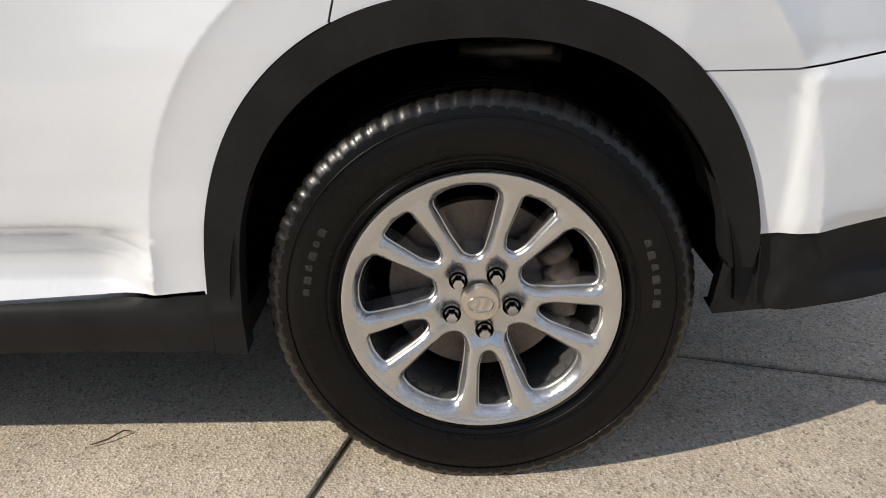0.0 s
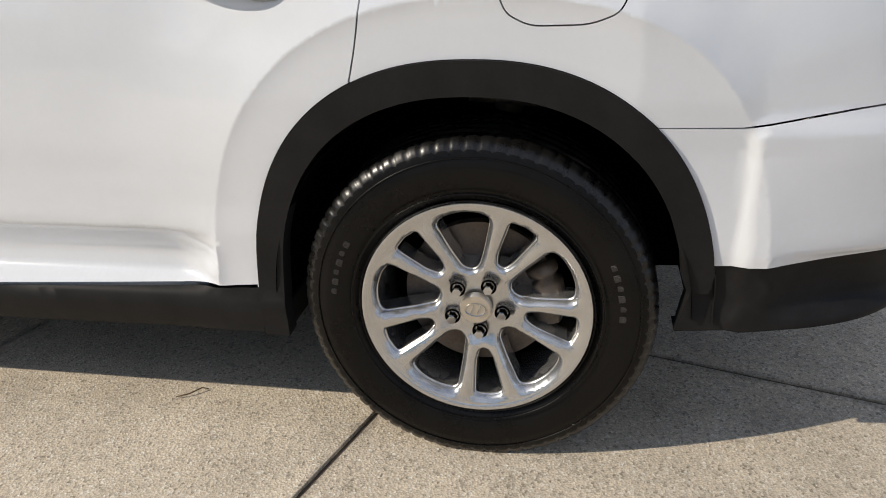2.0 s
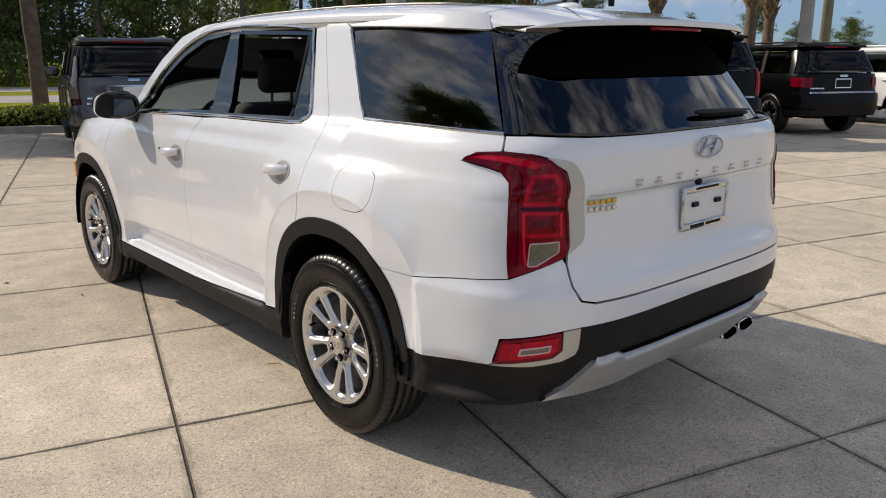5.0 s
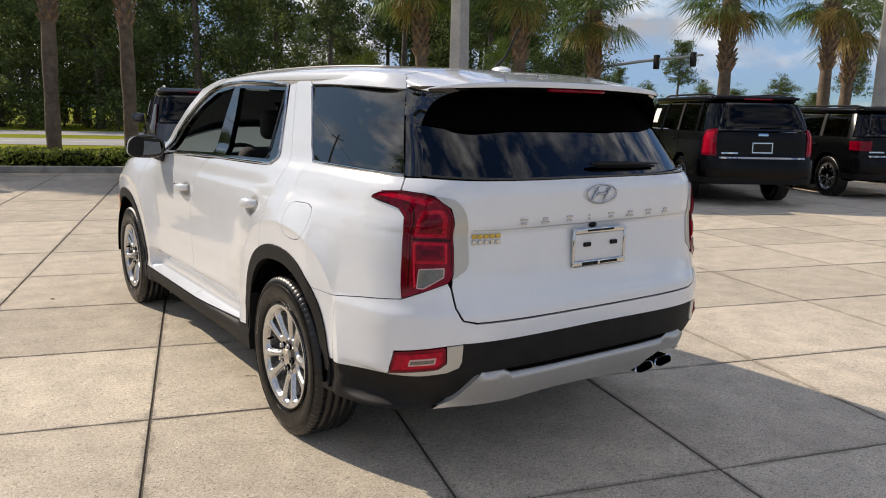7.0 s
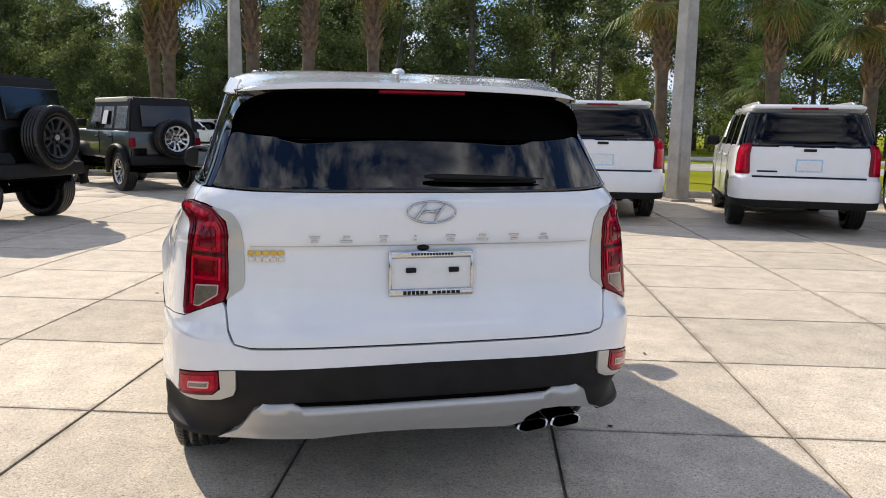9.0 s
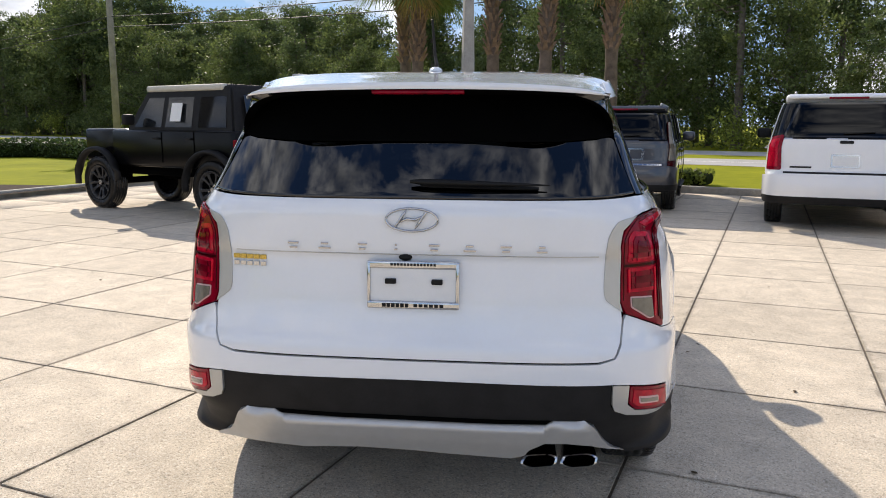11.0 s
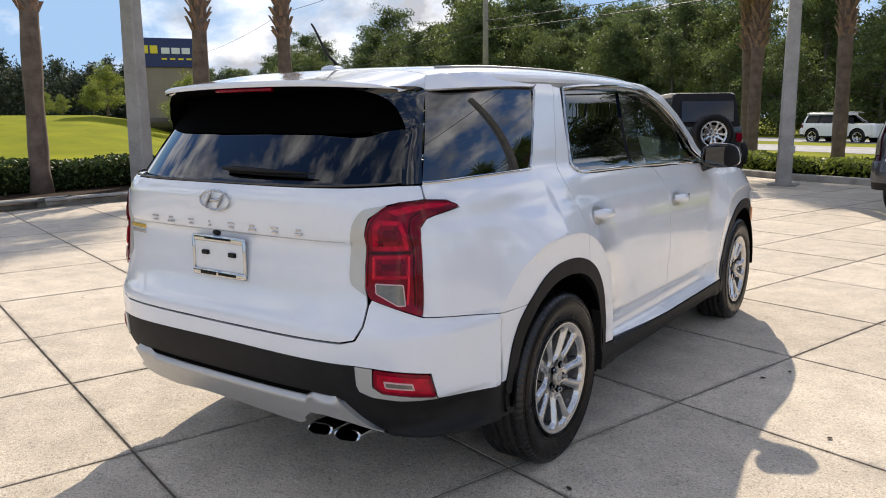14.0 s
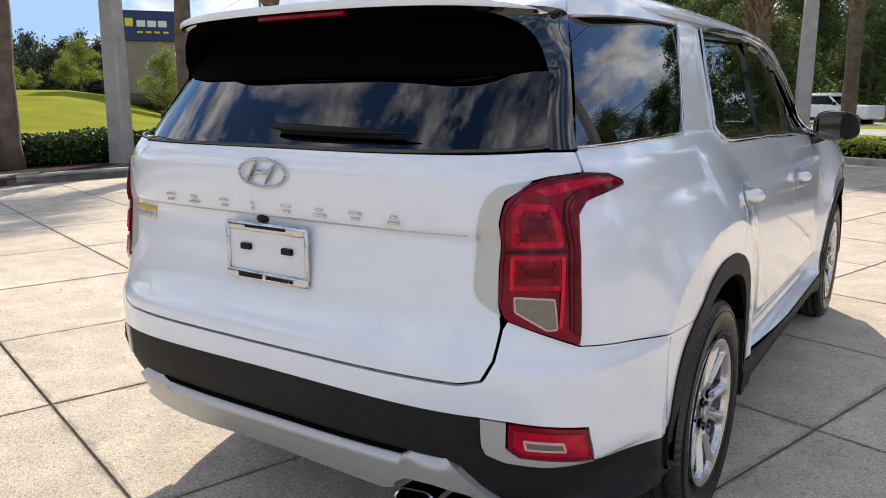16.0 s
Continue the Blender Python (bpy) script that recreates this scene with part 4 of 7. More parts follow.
    bmesh.ops.recalc_face_normals(bm, faces=bm.faces[:])
    bmesh.ops.solidify(bm, geom=bm.faces[:], thickness=.004)
    part("mirror_glass", bm, mat("mirror_silvering", (.07, .075, .08), .03, metal=1.0) if side > 0 else bpy.data.materials["mirror_silvering"], mr, "mirror glass")
    bm = bmesh.new()
    sweep(bm, [(q[0], q[1] + .004, q[2]) for q in ring], .009, 8, closed=True)
    part("mirror_rim", bm, GLOSS_BLACK, mr, "black mirror rim", smooth=60)
    bm = bmesh.new()
    sl = B(np.array([along(3.33, .72)]), np.array([.72]))[0]
    box(bm, (side * (sl[0] + .004), 3.34, .72), (.020, .035, .11), .004)
    part("side_marker", bm, AMBER, car, "amber side marker lamp")

# tail: bumper, tailgate, cladding, diffuser
rear_arch = arch(0, *ARCH_O, 133, 168.6, 18)
bum = [(0, .7105), (.36, .7115), (.60, .713), (.655, .727), (.688, .773), (.698, .845), (.708, .864), (.888, .7990), (1.08, .7785), (1.275, .7525)] + rear_arch + \
      [(1.300, .483), (1.12, .489), (.945, .502), (.932, .513), (.914, .602), (.714, .634), (.652, .640), (.35, .643), (0, .6455)]
bumper = panel("rear_bumper", mirrored(bum), B, PAINT, car, "white upper rear bumper", step=.016, depth=.016, gap=.0011, extra=np.concatenate([CREST, CREST * np.array([-1, 1])]))
gate = [(0, .7155), (.36, .7165), (.60, .718), (.651, .7295), (.6835, .7745), (.6935, .848), (.687, .905), (.688, .99), (.703, 1.085), (.733, 1.137), (.788, 1.176), (.85, 1.188),
        (.952, 1.194), (.955, 1.241), (.86, 1.243), (.67, 1.238), (.37, 1.236), (0, 1.236)]
tailgate = panel("tailgate", mirrored(gate), B, PAINT, car, "white tailgate", step=.025, depth=.016, gap=.002)
# added near-black sheet that puts shade into the tail's gaps
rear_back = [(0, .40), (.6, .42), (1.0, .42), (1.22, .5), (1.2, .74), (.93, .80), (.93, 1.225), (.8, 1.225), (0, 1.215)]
panel("tail_backing", mirrored(rear_back), B, SHADOWY, car, "near-black sheet that shades the tail panel gaps", step=.06, depth=.004, off=-.015)
rear_arch_low = [(along(-.440, .481), .481), (along(-.425, .42), .42), (along(-.40, .338), .338)]
diff_top = [(.69, .375), (.672, .42), (.64, .462), (.602, .500), (.56, .514), (.462, .516), (.448, .502), (.25, .4985), (0, .498)]
clad = [(0, .643), (.35, .6405), (.649, .6375), (.649, .562), (.70, .5265), (.944, .4995), (1.12, .4865)] + rear_arch_low + [(1.10, .350), (1.0, .352), (.80, .355), (.70, .362)] + diff_top
low_clad = panel("bumper_cladding", mirrored(clad), B, CLAD, car, "black lower bumper cladding", step=.03, depth=.05, off=-.004)
diff = diff_top[::-1][:-1] + [(.706, .380), (.66, .402), (.615, .420), (.53, .434), (.455, .434), (.40, .400), (.364, .372), (.32, .356), (.10, .366), (0, .374), (-.18, .378), (-.30, .371), (-.37, .364), (-.63, .376), (-.706, .372)]
diff += [(-u, z) for u, z in diff_top[1:-1]]


def blade(u, z):
    """The silver blade: its upper edge turned up to the sky, the rest turned down."""
    p = B(u, z)
    top = np.interp(np.abs(u), [0, .445, .463, .56, .602, .64, .672, .72], [.498, .502, .518, .515, .500, .462, .42, .375])
    p[..., 1] += np.maximum(z - top + .024, 0) * 1.3 * np.clip((.60 - np.abs(u)) / .06, 0, 1) - .004
    return p


panel("diffuser", diff, blade, SILVER, car, "silver lower bumper blade", step=.012, depth=.05, off=.012)
# flat dark strip on the cladding, painted as the recess's shade
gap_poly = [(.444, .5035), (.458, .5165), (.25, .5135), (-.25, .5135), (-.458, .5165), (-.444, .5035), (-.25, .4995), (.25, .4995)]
panel("blade_gap", gap_poly, B, SHADOWY, car, "dark strip painted as the shade of the step above the blade", step=.03, depth=.02, off=.0)

for side in (1, -1):
    grey = curve_through([(.806, 1.180), (.754, 1.174), (.719, 1.165), (.690, 1.142), (.665, 1.108), (.645, 1.065), (.635, 1.013), (.629, .951), (.633, .922), (.645, .906), (.692, .874)], 4) + [(.683, .905), (.687, .99), (.702, 1.086), (.731, 1.138)]
    panel("lamp_surround", grey, B, SATIN, tailgate, "satin grey lamp surround", step=.02, depth=.006, off=.004, side=side)
    lamp = panel("tail_lamp", rounded(LAMP, .012, 3), B, LAMP_RED, car, "tall red tail lamp with clear lower lens", step=.018, depth=.03, off=.007, side=side)
    # deep red outer bar that bends into the arm, and two bright-edged cells inside it
    bar = [(.884, .822), (.864, .830), (.860, .95), (.868, 1.085), (.887, 1.128), (.92, 1.150), (1.05, 1.168), (1.080, 1.161), (.97, 1.146), (.925, 1.136), (.895, 1.108), (.878, 1.05), (.875, .95)]
    panel("outer_light_bar", rounded(bar, .008, 3), B, LAMP_MID, lamp, "deep red outer light bar", step=.02, depth=.003, off=.0095, side=side)
    groove = [(.853, .842), (.857, .840), (.852, .95), (.859, 1.085), (.879, 1.132), (.92, 1.155), (.92, 1.158), (.876, 1.136), (.854, 1.09), (.847, .95)]
    panel("lens_groove", groove, B, LAMP_DARK, lamp, "dark groove inside the outer bar", step=.02, depth=.003, off=.0100, side=side)
    arm = [(.80, 1.160), (.86, 1.172), (.955, 1.180), (1.055, 1.172), (1.04, 1.168), (.95, 1.163), (.88, 1.154), (.83, 1.145)]
    panel("arm_strip", arm, B, LAMP_BRIGHT, lamp, "brighter red strip along the arm", step=.02, depth=.003, off=.0100, side=side)
    for cell, wide in (([(.716, 1.032), (.838, 1.030), (.844, 1.085), (.842, 1.126), (.765, 1.134), (.738, 1.108)], .017), ([(.711, .936), (.834, .934), (.839, 1.014), (.714, 1.014)], .012)):
        cell = rounded(cell, .009, 3)
        panel("light_cell", cell, B, LAMP_BRIGHT, lamp, "red cell", step=.02, depth=.003, off=.0095, side=side)
        panel("cell_core", shrink(cell, wide), B, LAMP_RED, lamp, "deeper red inside the cell", step=.02, depth=.003, off=.0120, side=side)
        panel("cell_heart", shrink(cell, wide + .016), B, LAMP_MID, lamp, "dark red heart of the cell", step=.02, depth=.002, off=.0140, side=side)
    panel("side_strip", [(.711, .936), (.719, .936), (.721, 1.010), (.714, 1.010)], B, LAMP_GLOW, lamp, "bright upright strip", step=.02, depth=.003, off=.0125, side=side)
    panel("side_strip", [(.824, .850), (.832, .846), (.839, 1.010), (.831, 1.010)], B, LAMP_GLOW, lamp, "bright upright strip", step=.02, depth=.003, off=.0125, side=side)
    panel("cell_divider", [(.703, 1.018), (.846, 1.018), (.846, 1.026), (.706, 1.026)], B, LAMP_DARK, lamp, "dark bar between the cells", step=.02, depth=.003, off=.0100, side=side)
    line_on(B, [(.985, 1.146), (1.085, 1.161), (1.04, 1.181), (.955, 1.187), (.85, 1.180), (.795, 1.168), (.745, 1.13), (.713, 1.08), (.698, .99), (.694, .91)], .0015, LAMP_DARK, lamp, "lens_edge", "dark thin edge of the lens", .0085, side, n=4)
    rimp = rounded([(.719, .922), (.814, .916), (.824, .842), (.796, .842), (.721, .886)], .006, 3)
    panel("reverse_rim", rimp, B, LAMP_RIM, lamp, "pale rim of the clear lens", step=.02, depth=.003, off=.0095, side=side)
    panel("reverse_lens", shrink(rimp, .0045), B, LAMP_CLEAR, lamp, "clear ribbed reversing lens", step=.02, depth=.003, off=.0125, side=side)
    surround = [(.6525, .6375), (.7115, .632), (.7085, .566), (.738, .5425), (.928, .5105), (.941, .5025), (.8, .514), (.705, .5295), (.662, .548), (.6535, .57)]
    panel("reflector_surround", surround, B, SATIN, bumper, "satin grey reflector surround", step=.02, depth=.01, off=.002, side=side)
    rf = rounded([(.716, .630), (.909, .5985), (.926, .514), (.74, .5455), (.714, .568)], .008, 3)
    refl = panel("reflector", rf, B, LAMP_RED, bumper, "red bumper reflector", step=.02, depth=.01, off=.003, side=side)
    panel("reflector_glow", shrink(rf, .012), B, LAMP_BRIGHT, bumper, "brighter red field", step=.02, depth=.002, off=.0055, side=side)
    sl = rounded([(.748, .592), (.845, .577), (.850, .551), (.752, .566)], .004, 2)
    panel("reflector_slot", sl, B, LAMP_RIM, bumper, "pale slot frame", step=.02, depth=.002, off=.0075, side=side)
    panel("slot_core", shrink(sl, .006), B, LAMP_CLEAR, bumper, "pale clear slot", step=.02, depth=.002, off=.0095, side=side)
# rear window, wiper, brake lamp, spoiler
rg = [(0, 1.243), (.37, 1.243), (.60, 1.246), (.728, 1.252), (.705, 1.33), (.672, 1.43), (.640, 1.52), (.622, 1.60), (.4, 1.607), (0, 1.61)]


def rear_glass(x, z):
    """The rear window: evenly bowed, a little inside the body's line."""
    w, b = .806 - .295 * (z - 1.26), 1.002 - .852 * (z - 1.25)
    e = .868 * w
    edge = b * (1 - .868 ** N_EXP) ** (1 / N_EXP)
    t = np.clip((z - 1.245) / .35, 0, 1)
    return np.stack([x, -(b - (b - edge) * (np.abs(x) / e) ** 3) + .016 - .022 * t * (1 - t), z], -1)


panel("rear_window", mirrored(rg), rear_glass, GLASS_BACK, car, "dark rear window", step=.04, depth=.004, off=-.003)
# black strip on the glass, painted as the spoiler underside's mirror image
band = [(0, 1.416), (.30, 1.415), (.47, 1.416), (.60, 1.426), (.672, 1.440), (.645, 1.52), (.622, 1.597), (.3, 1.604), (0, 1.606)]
panel("window_band", mirrored(band), rear_glass, SHADOWY, car, "black band painted as the spoiler's reflection in the rear window", step=.04, depth=.002, off=.002)
line_on(B, [(u, 1.2405 + .012 * (abs(u) / .86) ** 4) for u in np.linspace(-.86, .86, 25)], .005, GLOSS_BLACK, car, "window_seal", "black seal below the rear window", 0, n=0)
bm = bmesh.new()
wx = np.linspace(-.01, .44, 14)
wp = rear_glass(wx, np.linspace(1.281, 1.272, 14))
sweep(bm, wp + np.array([0, -.016, .008]), [.006, .011, .012, .012, .012, .011, .011, .010, .009, .008, .007, .006, .004, .002], 10, .9)
sweep(bm, wp[1:-1] + np.array([0.0, -.012, -.004]), .006, 6)
bmesh.ops.recalc_face_normals(bm, faces=bm.faces[:])
part("rear_wiper", bm, INK, car, "black rear wiper", smooth=50)

ROOF = smooth_table([(-.95, 1.60), (-.75, 1.630), (-.45, 1.672), (0, 1.698), (.5, 1.708), (1.0, 1.706), (1.5, 1.688), (1.9, 1.64), (2.1, 1.60)])
EDGE = smooth_table([(-.95, 1.572), (-.75, 1.583), (-.55, 1.60), (-.3, 1.612), (.3, 1.625), (.9, 1.632), (1.4, 1.622), (1.75, 1.585), (2.1, 1.50)])


def roof_point(a, y):
    """The roof: a runs from one edge (-1) over the middle (0) to the other, y along the car; the tail's edge is bowed."""
    a, y = np.broadcast_arrays(np.asarray(a, float), np.asarray(y, float))
    t = np.clip(np.abs(a), 0, 1) * math.pi / 2
    n = 3.4
    ye = np.maximum(y, -.42)
    q = np.clip((ye - 1.35) / .9, 0, 1)
    half = WIDE(EDGE(ye)) * (1 - .10 * q ** 2) + .004 - .055 * np.clip((.15 - y) / .75, 0, 1) ** 1.6 - .010 * np.clip((-.40 - y) / .16, 0, 1)
    x = half * np.sin(t) ** (2 / n) * np.sign(a)
    z = EDGE(y) + (ROOF(y) - EDGE(y)) * np.cos(t) ** (2 / n)
    tail = np.clip((-.45 - y) / .435, 0, 1)
    pull = tail * .165 * np.clip(np.abs(x) / .645, 0, 1) ** 6
    z = z - .016 * tail * np.clip(np.abs(x) / .645, 0, 1) ** 2
    pull = pull - np.clip((y - 1.3) / .5, 0, 1) * .16 * (np.abs(x) / .68) ** 2
    return np.stack([x, y + pull, z], -1)


aa = np.sign(np.linspace(-1, 1, 61)) * np.abs(np.linspace(-1, 1, 61)) ** .8


def roof_sheet(name, y0, y1, ny, material, label, drop=0.0):
    ys = np.linspace(y0, y1, ny)
    A, Y = np.meshgrid(aa, ys)
    P = roof_point(A, Y)
    P[..., 2] -= drop
    e = 1e-3
    n = np.cross(roof_point(np.clip(A + e, -1, 1), Y) - roof_point(np.clip(A - e, -1, 1), Y), roof_point(A, Y + e) - roof_point(A, Y - e))
    n /= np.maximum(np.linalg.norm(n, axis=-1, keepdims=True), 1e-9)
    if drop:
        n = -n
    k = len(aa)
    faces = [(i * k + j, i * k + j + 1, (i + 1) * k + j + 1, (i + 1) * k + j) for i in range(ny - 1) for j in range(k - 1)]
    if drop:
        faces = [f[::-1] for f in faces]
    return mesh_ob(name, P.reshape(-1, 3), faces, material, car, label, normals=n.reshape(-1, 3))


roof_sheet("roof_skin", -.560, 1.80, 54, PAINT, "white roof")
roof_sheet("headlining", -.45, 1.78, 30, SEAT_PALE, "pale grey headlining", .022)
sp = roof_sheet("spoiler_top", -.885, -.565, 14, PAINT, "white roof spoiler")
# spoiler rim and underside
edge = roof_point(aa, np.full(61, -.885))
side_l = roof_point(np.full(14, -1.0), np.linspace(-.565, -.885, 14))
side_r = roof_point(np.full(14, 1.0), np.linspace(-.885, -.565, 14))
loop = np.concatenate([side_l, edge[1:-1], side_r])
bm = bmesh.new()
LOW_LINE = [1.588 - .017 * (abs(q[0]) / .62) ** 2 for q in loop]
lip = [[bm.verts.new((q[0] * k, q[1] * k, q[2] + (zl - q[2]) * d)) for q, zl in zip(loop, LOW_LINE)] for k, d in ((1.0, .0), (1.004, .25), (1.005, .65), (1.001, 1.0))]
for up, lo in zip(lip, lip[1:]):
    for i in range(len(loop) - 1):
        bm.faces.new((up[i], lo[i], lo[i + 1], up[i + 1]))
bmesh.ops.recalc_face_normals(bm, faces=bm.faces[:])
part("spoiler_rim", bm, PAINT, sp, "white spoiler lip", smooth=50)
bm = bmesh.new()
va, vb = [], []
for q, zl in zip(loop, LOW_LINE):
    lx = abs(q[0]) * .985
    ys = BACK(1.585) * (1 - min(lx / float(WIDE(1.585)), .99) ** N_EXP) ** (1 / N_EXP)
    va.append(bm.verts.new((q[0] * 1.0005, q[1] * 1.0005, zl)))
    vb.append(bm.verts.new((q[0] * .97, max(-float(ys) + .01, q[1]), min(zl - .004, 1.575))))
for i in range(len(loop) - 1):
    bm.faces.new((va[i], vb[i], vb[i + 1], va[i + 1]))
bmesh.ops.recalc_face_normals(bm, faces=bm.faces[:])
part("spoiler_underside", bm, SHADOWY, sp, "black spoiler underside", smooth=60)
bm = bmesh.new()
bl = []
for k in range(13):
    x = -.155 + .31 * k / 12
    q = roof_point(np.array([0.0]), np.array([-.885]))[0]
    bl.append((x, -.866 + .165 * (abs(x) / .645) ** 6, 1.579))
sweep(bm, bl, .011, 8, .8)
part("high_brake_lamp", bm, LAMP_RED, sp, "slim red brake lamp under the spoiler", smooth=60)
# aerial on the roof
bm = bmesh.new()
bmesh.ops.create_uvsphere(bm, u_segments=20, v_segments=10, radius=1.0)
for v in bm.verts:
    v.co = (v.co.x * .026, -.37 + v.co.y * .066 + .01 * v.co.z, 1.680 + max(v.co.z, -.3) * .018)
part("aerial_base", bm, PAINT, car, "white aerial base", smooth=60)
bm = bmesh.new()
sweep(bm, [(0, -.34, 1.700), (0, -.40, 1.74), (.0, -.475, 1.845), (.0, -.49, 1.86)], [.008, .006, .0045, .004], 8)
part("aerial_rod", bm, CLAD, car, "short black aerial rod", smooth=60)
for x in (-.59, .59):
    bm = bmesh.new()
    q = [roof_point(np.array([x / .60 * .55]), np.array([y]))[0] + np.array([0, 0, .004]) for y in np.linspace(-.40, 1.5, 14)]
    sweep(bm, q, .008, 8, .5)
    part("roof_moulding", bm, CLAD if x > 2 else SATIN, car, "slim roof moulding", smooth=60)

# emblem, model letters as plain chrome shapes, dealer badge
bm = bmesh.new()
em = [(.004 + .084 * math.cos(a), -1.036, 1.171 + .037 * math.sin(a)) for a in (2 * math.pi * k / 40 for k in range(40))]
sweep(bm, em, .0038, 8, closed=True)
for s in (-1, 1):
    pts = [(s * .034 - .020 + .040 * t, -1.035, 1.172 - .031 + .062 * t) for t in np.linspace(0, 1, 7)]
    sweep(bm, pts, [.002, .006, .007, .006, .0065, .006, .002], 8, .7)
sweep(bm, [(-.040, -1.035, 1.160), (-.012, -1.036, 1.174), (.014, -1.036, 1.171), (.042, -1.035, 1.185)], [.002, .005, .005, .002], 8)
part("emblem", bm, BADGE, tailgate, "chrome oval emblem", smooth=60)
GAPS = [-.392, -.286, -.160, -.050, .075, .190, .306, .420]
for k, x in enumerate(GAPS):
    yb = B(np.array([x]), np.array([1.076]))[0][1]
    bm = bmesh.new()
    w = (.036, .040, .030, .010, .034, .040, .036, .034)[k]
    box(bm, (x, yb - .004, 1.088), (w * (.6 if k % 2 else 1), .006, .0065), .001)
    box(bm, (x, yb - .004, 1.073), (w * (1 if k % 2 else .7), .006, .0065), .001)
    bmesh.ops.recalc_face_normals(bm, faces=bm.faces[:])
    part("badge_shape", bm, BADGE, tailgate, "small chrome badge shape")
for z, m_, n, w in ((1.034, GOLD, 5, .022), (1.012, CHROME, 5, .019)):
    bm = bmesh.new()
    for k in range(n):
        x = -.600 + .0245 * k
        yb = B(np.array([x]), np.array([z]))[0][1]
        box(bm, (x, yb - .003, z), (w, .005, .016), .002)
    part("dealer_badge", bm, m_, tailgate, "raised dealer badge drawn as plain bars")
# number-plate frame with its white insert, two rubber stops and bars for the dealer's lettering
PL_Y = -1.030
bm = bmesh.new()
for c, d in (((.007, PL_Y, 1.024), (.302, .014, .026)), ((.007, PL_Y - .004, .892), (.302, .014, .026)), ((-.138, PL_Y - .002, .958), (.012, .014, .150)), ((.152, PL_Y - .002, .958), (.012, .014, .150))):
    box(bm, c, d, .005)
frame_ob = part("plate_frame", bm, CHROME, tailgate, "chrome plate frame", smooth=40)
bm = bmesh.new()
box(bm, (.007, PL_Y + .002, .958), (.285, .008, .13), .003)
part("plate_insert", bm, PLATE_WHITE, tailgate, "blank white plate insert")
for x in (-.066, .086):
    bm = bmesh.new()
    box(bm, (x, PL_Y - .006, .970), (.036, .014, .017), .003)
    part("plate_stop", bm, INK, tailgate, "black rubber stop")
bm = bmesh.new()
for z, n, w, h in ((1.026, 14, .0075, .008), ):
    for k in range(n):
        box(bm, (-.062 + .0108 * k, PL_Y - .0085, z), (w, .002, h))
part("upper_marking", bm, INK, tailgate, "dark bars on the plate frame")
bm = bmesh.new()
for k in range(6):
    box(bm, (-.088 + .0150 * k, PL_Y - .0125, .892), (.0115, .002, .013))
for k in range(6):
    box(bm, (.016 + .0170 * k, PL_Y - .0125, .892), (.0125, .002, .010))
part("lower_marking", bm, INK, tailgate, "dark bars on the plate frame")
bm = bmesh.new()
bmesh.ops.create_uvsphere(bm, u_segments=16, v_segments=8, radius=.014, matrix=Matrix.Translation((-.02, -1.014, 1.046)) @ Matrix.Diagonal((1.6, .9, .8, 1)))
part("rear_camera", bm, INK, tailgate, "small black reversing camera", smooth=60)
# thin grey strip that paints the shade of the crease across the tailgate
line_on(B, [(u, 1.055) for u in np.linspace(-.62, .62, 21)], .0022, SATIN, tailgate, "tailgate_crease", "thin grey line painted as the crease's shade", -.001, n=0)

# twin exhaust tips under the right of the bumper
for x, turn in ((.428, -6), (.562, 6)):
    bm = bmesh.new()
    prof_o = [(.053, .016), (.030, .034), (-.040, .032), (-.054, -.012), (-.024, -.033), (.046, -.027)]
    po = rounded(prof_o, .014, 4)
    rings = []
    for y, k in ((-.80, .9), (-.955, 1.0), (-.958, .87), (-.87, .82)):
        rings.append([bm.verts.new((x + q[0] * 1.22 * k, y + .25 * q[1], (.341 if x < .5 else .349) + (q[1] * .62 + q[0] * .12) * k)) for q in po])
    for a, b in zip(rings, rings[1:]):
        for i in range(len(po)):
            bm.faces.new((a[i], a[(i + 1) % len(po)], b[(i + 1) % len(po)], b[i]))
    bm.faces.new(rings[-1]).material_index = 1
    bmesh.ops.recalc_face_normals(bm, faces=bm.faces[:])
    part("exhaust_tip", bm, [CHROME, SHADOWY], car, "chrome exhaust tip, dark inside", smooth=40)

# underbody
bm = bmesh.new()
box(bm, (0, 1.7, .28), (1.30, 3.9, .08), .02)
box(bm, (0, 1.45, .29), (1.80, 1.7, .06), .02)
box(bm, (0, -.62, .46), (1.3, .30, .06), .02)
part("underbody", bm, SHADOWY, car, "dark underbody")
bm = bmesh.new()
sweep(bm, [(.45, -.8, .335), (.35, -.3, .33), (.2, 1.0, .25)], .03, 10)
sweep(bm, [(-.75, 0, .36), (.75, 0, .36)], .04, 10)
part("exhaust_and_axle", bm, STEEL, car, "worn exhaust pipe and axle", smooth=40)

# front: bonnet, face, windscreen
def bonnet(u, v):
    return np.stack([u * (.86 - .10 * (v - 2.4) ** 2 / 1.6), v + 0 * u, 1.165 - .055 * np.abs(u) ** 3 - .055 * ((v - 2.5) / 1.2) - .09 * np.clip((v - 3.3) / .4, 0, 1) ** 2], -1)


panel("bonnet", [(-1, 2.45), (1, 2.45), (1, 3.2), (.93, 3.5), (.6, 3.68), (-.6, 3.68), (-.93, 3.5), (-1, 3.2)], bonnet, PAINT, car, "white bonnet", step=.06)


def front_face(u, z):
    y = 2.7 + (NOSE(z) - 2.7) * (1 - np.clip(np.abs(u) / .93, 0, .98) ** 3.0) ** (1 / 3.0)
    return np.stack([-u, y, z], -1)


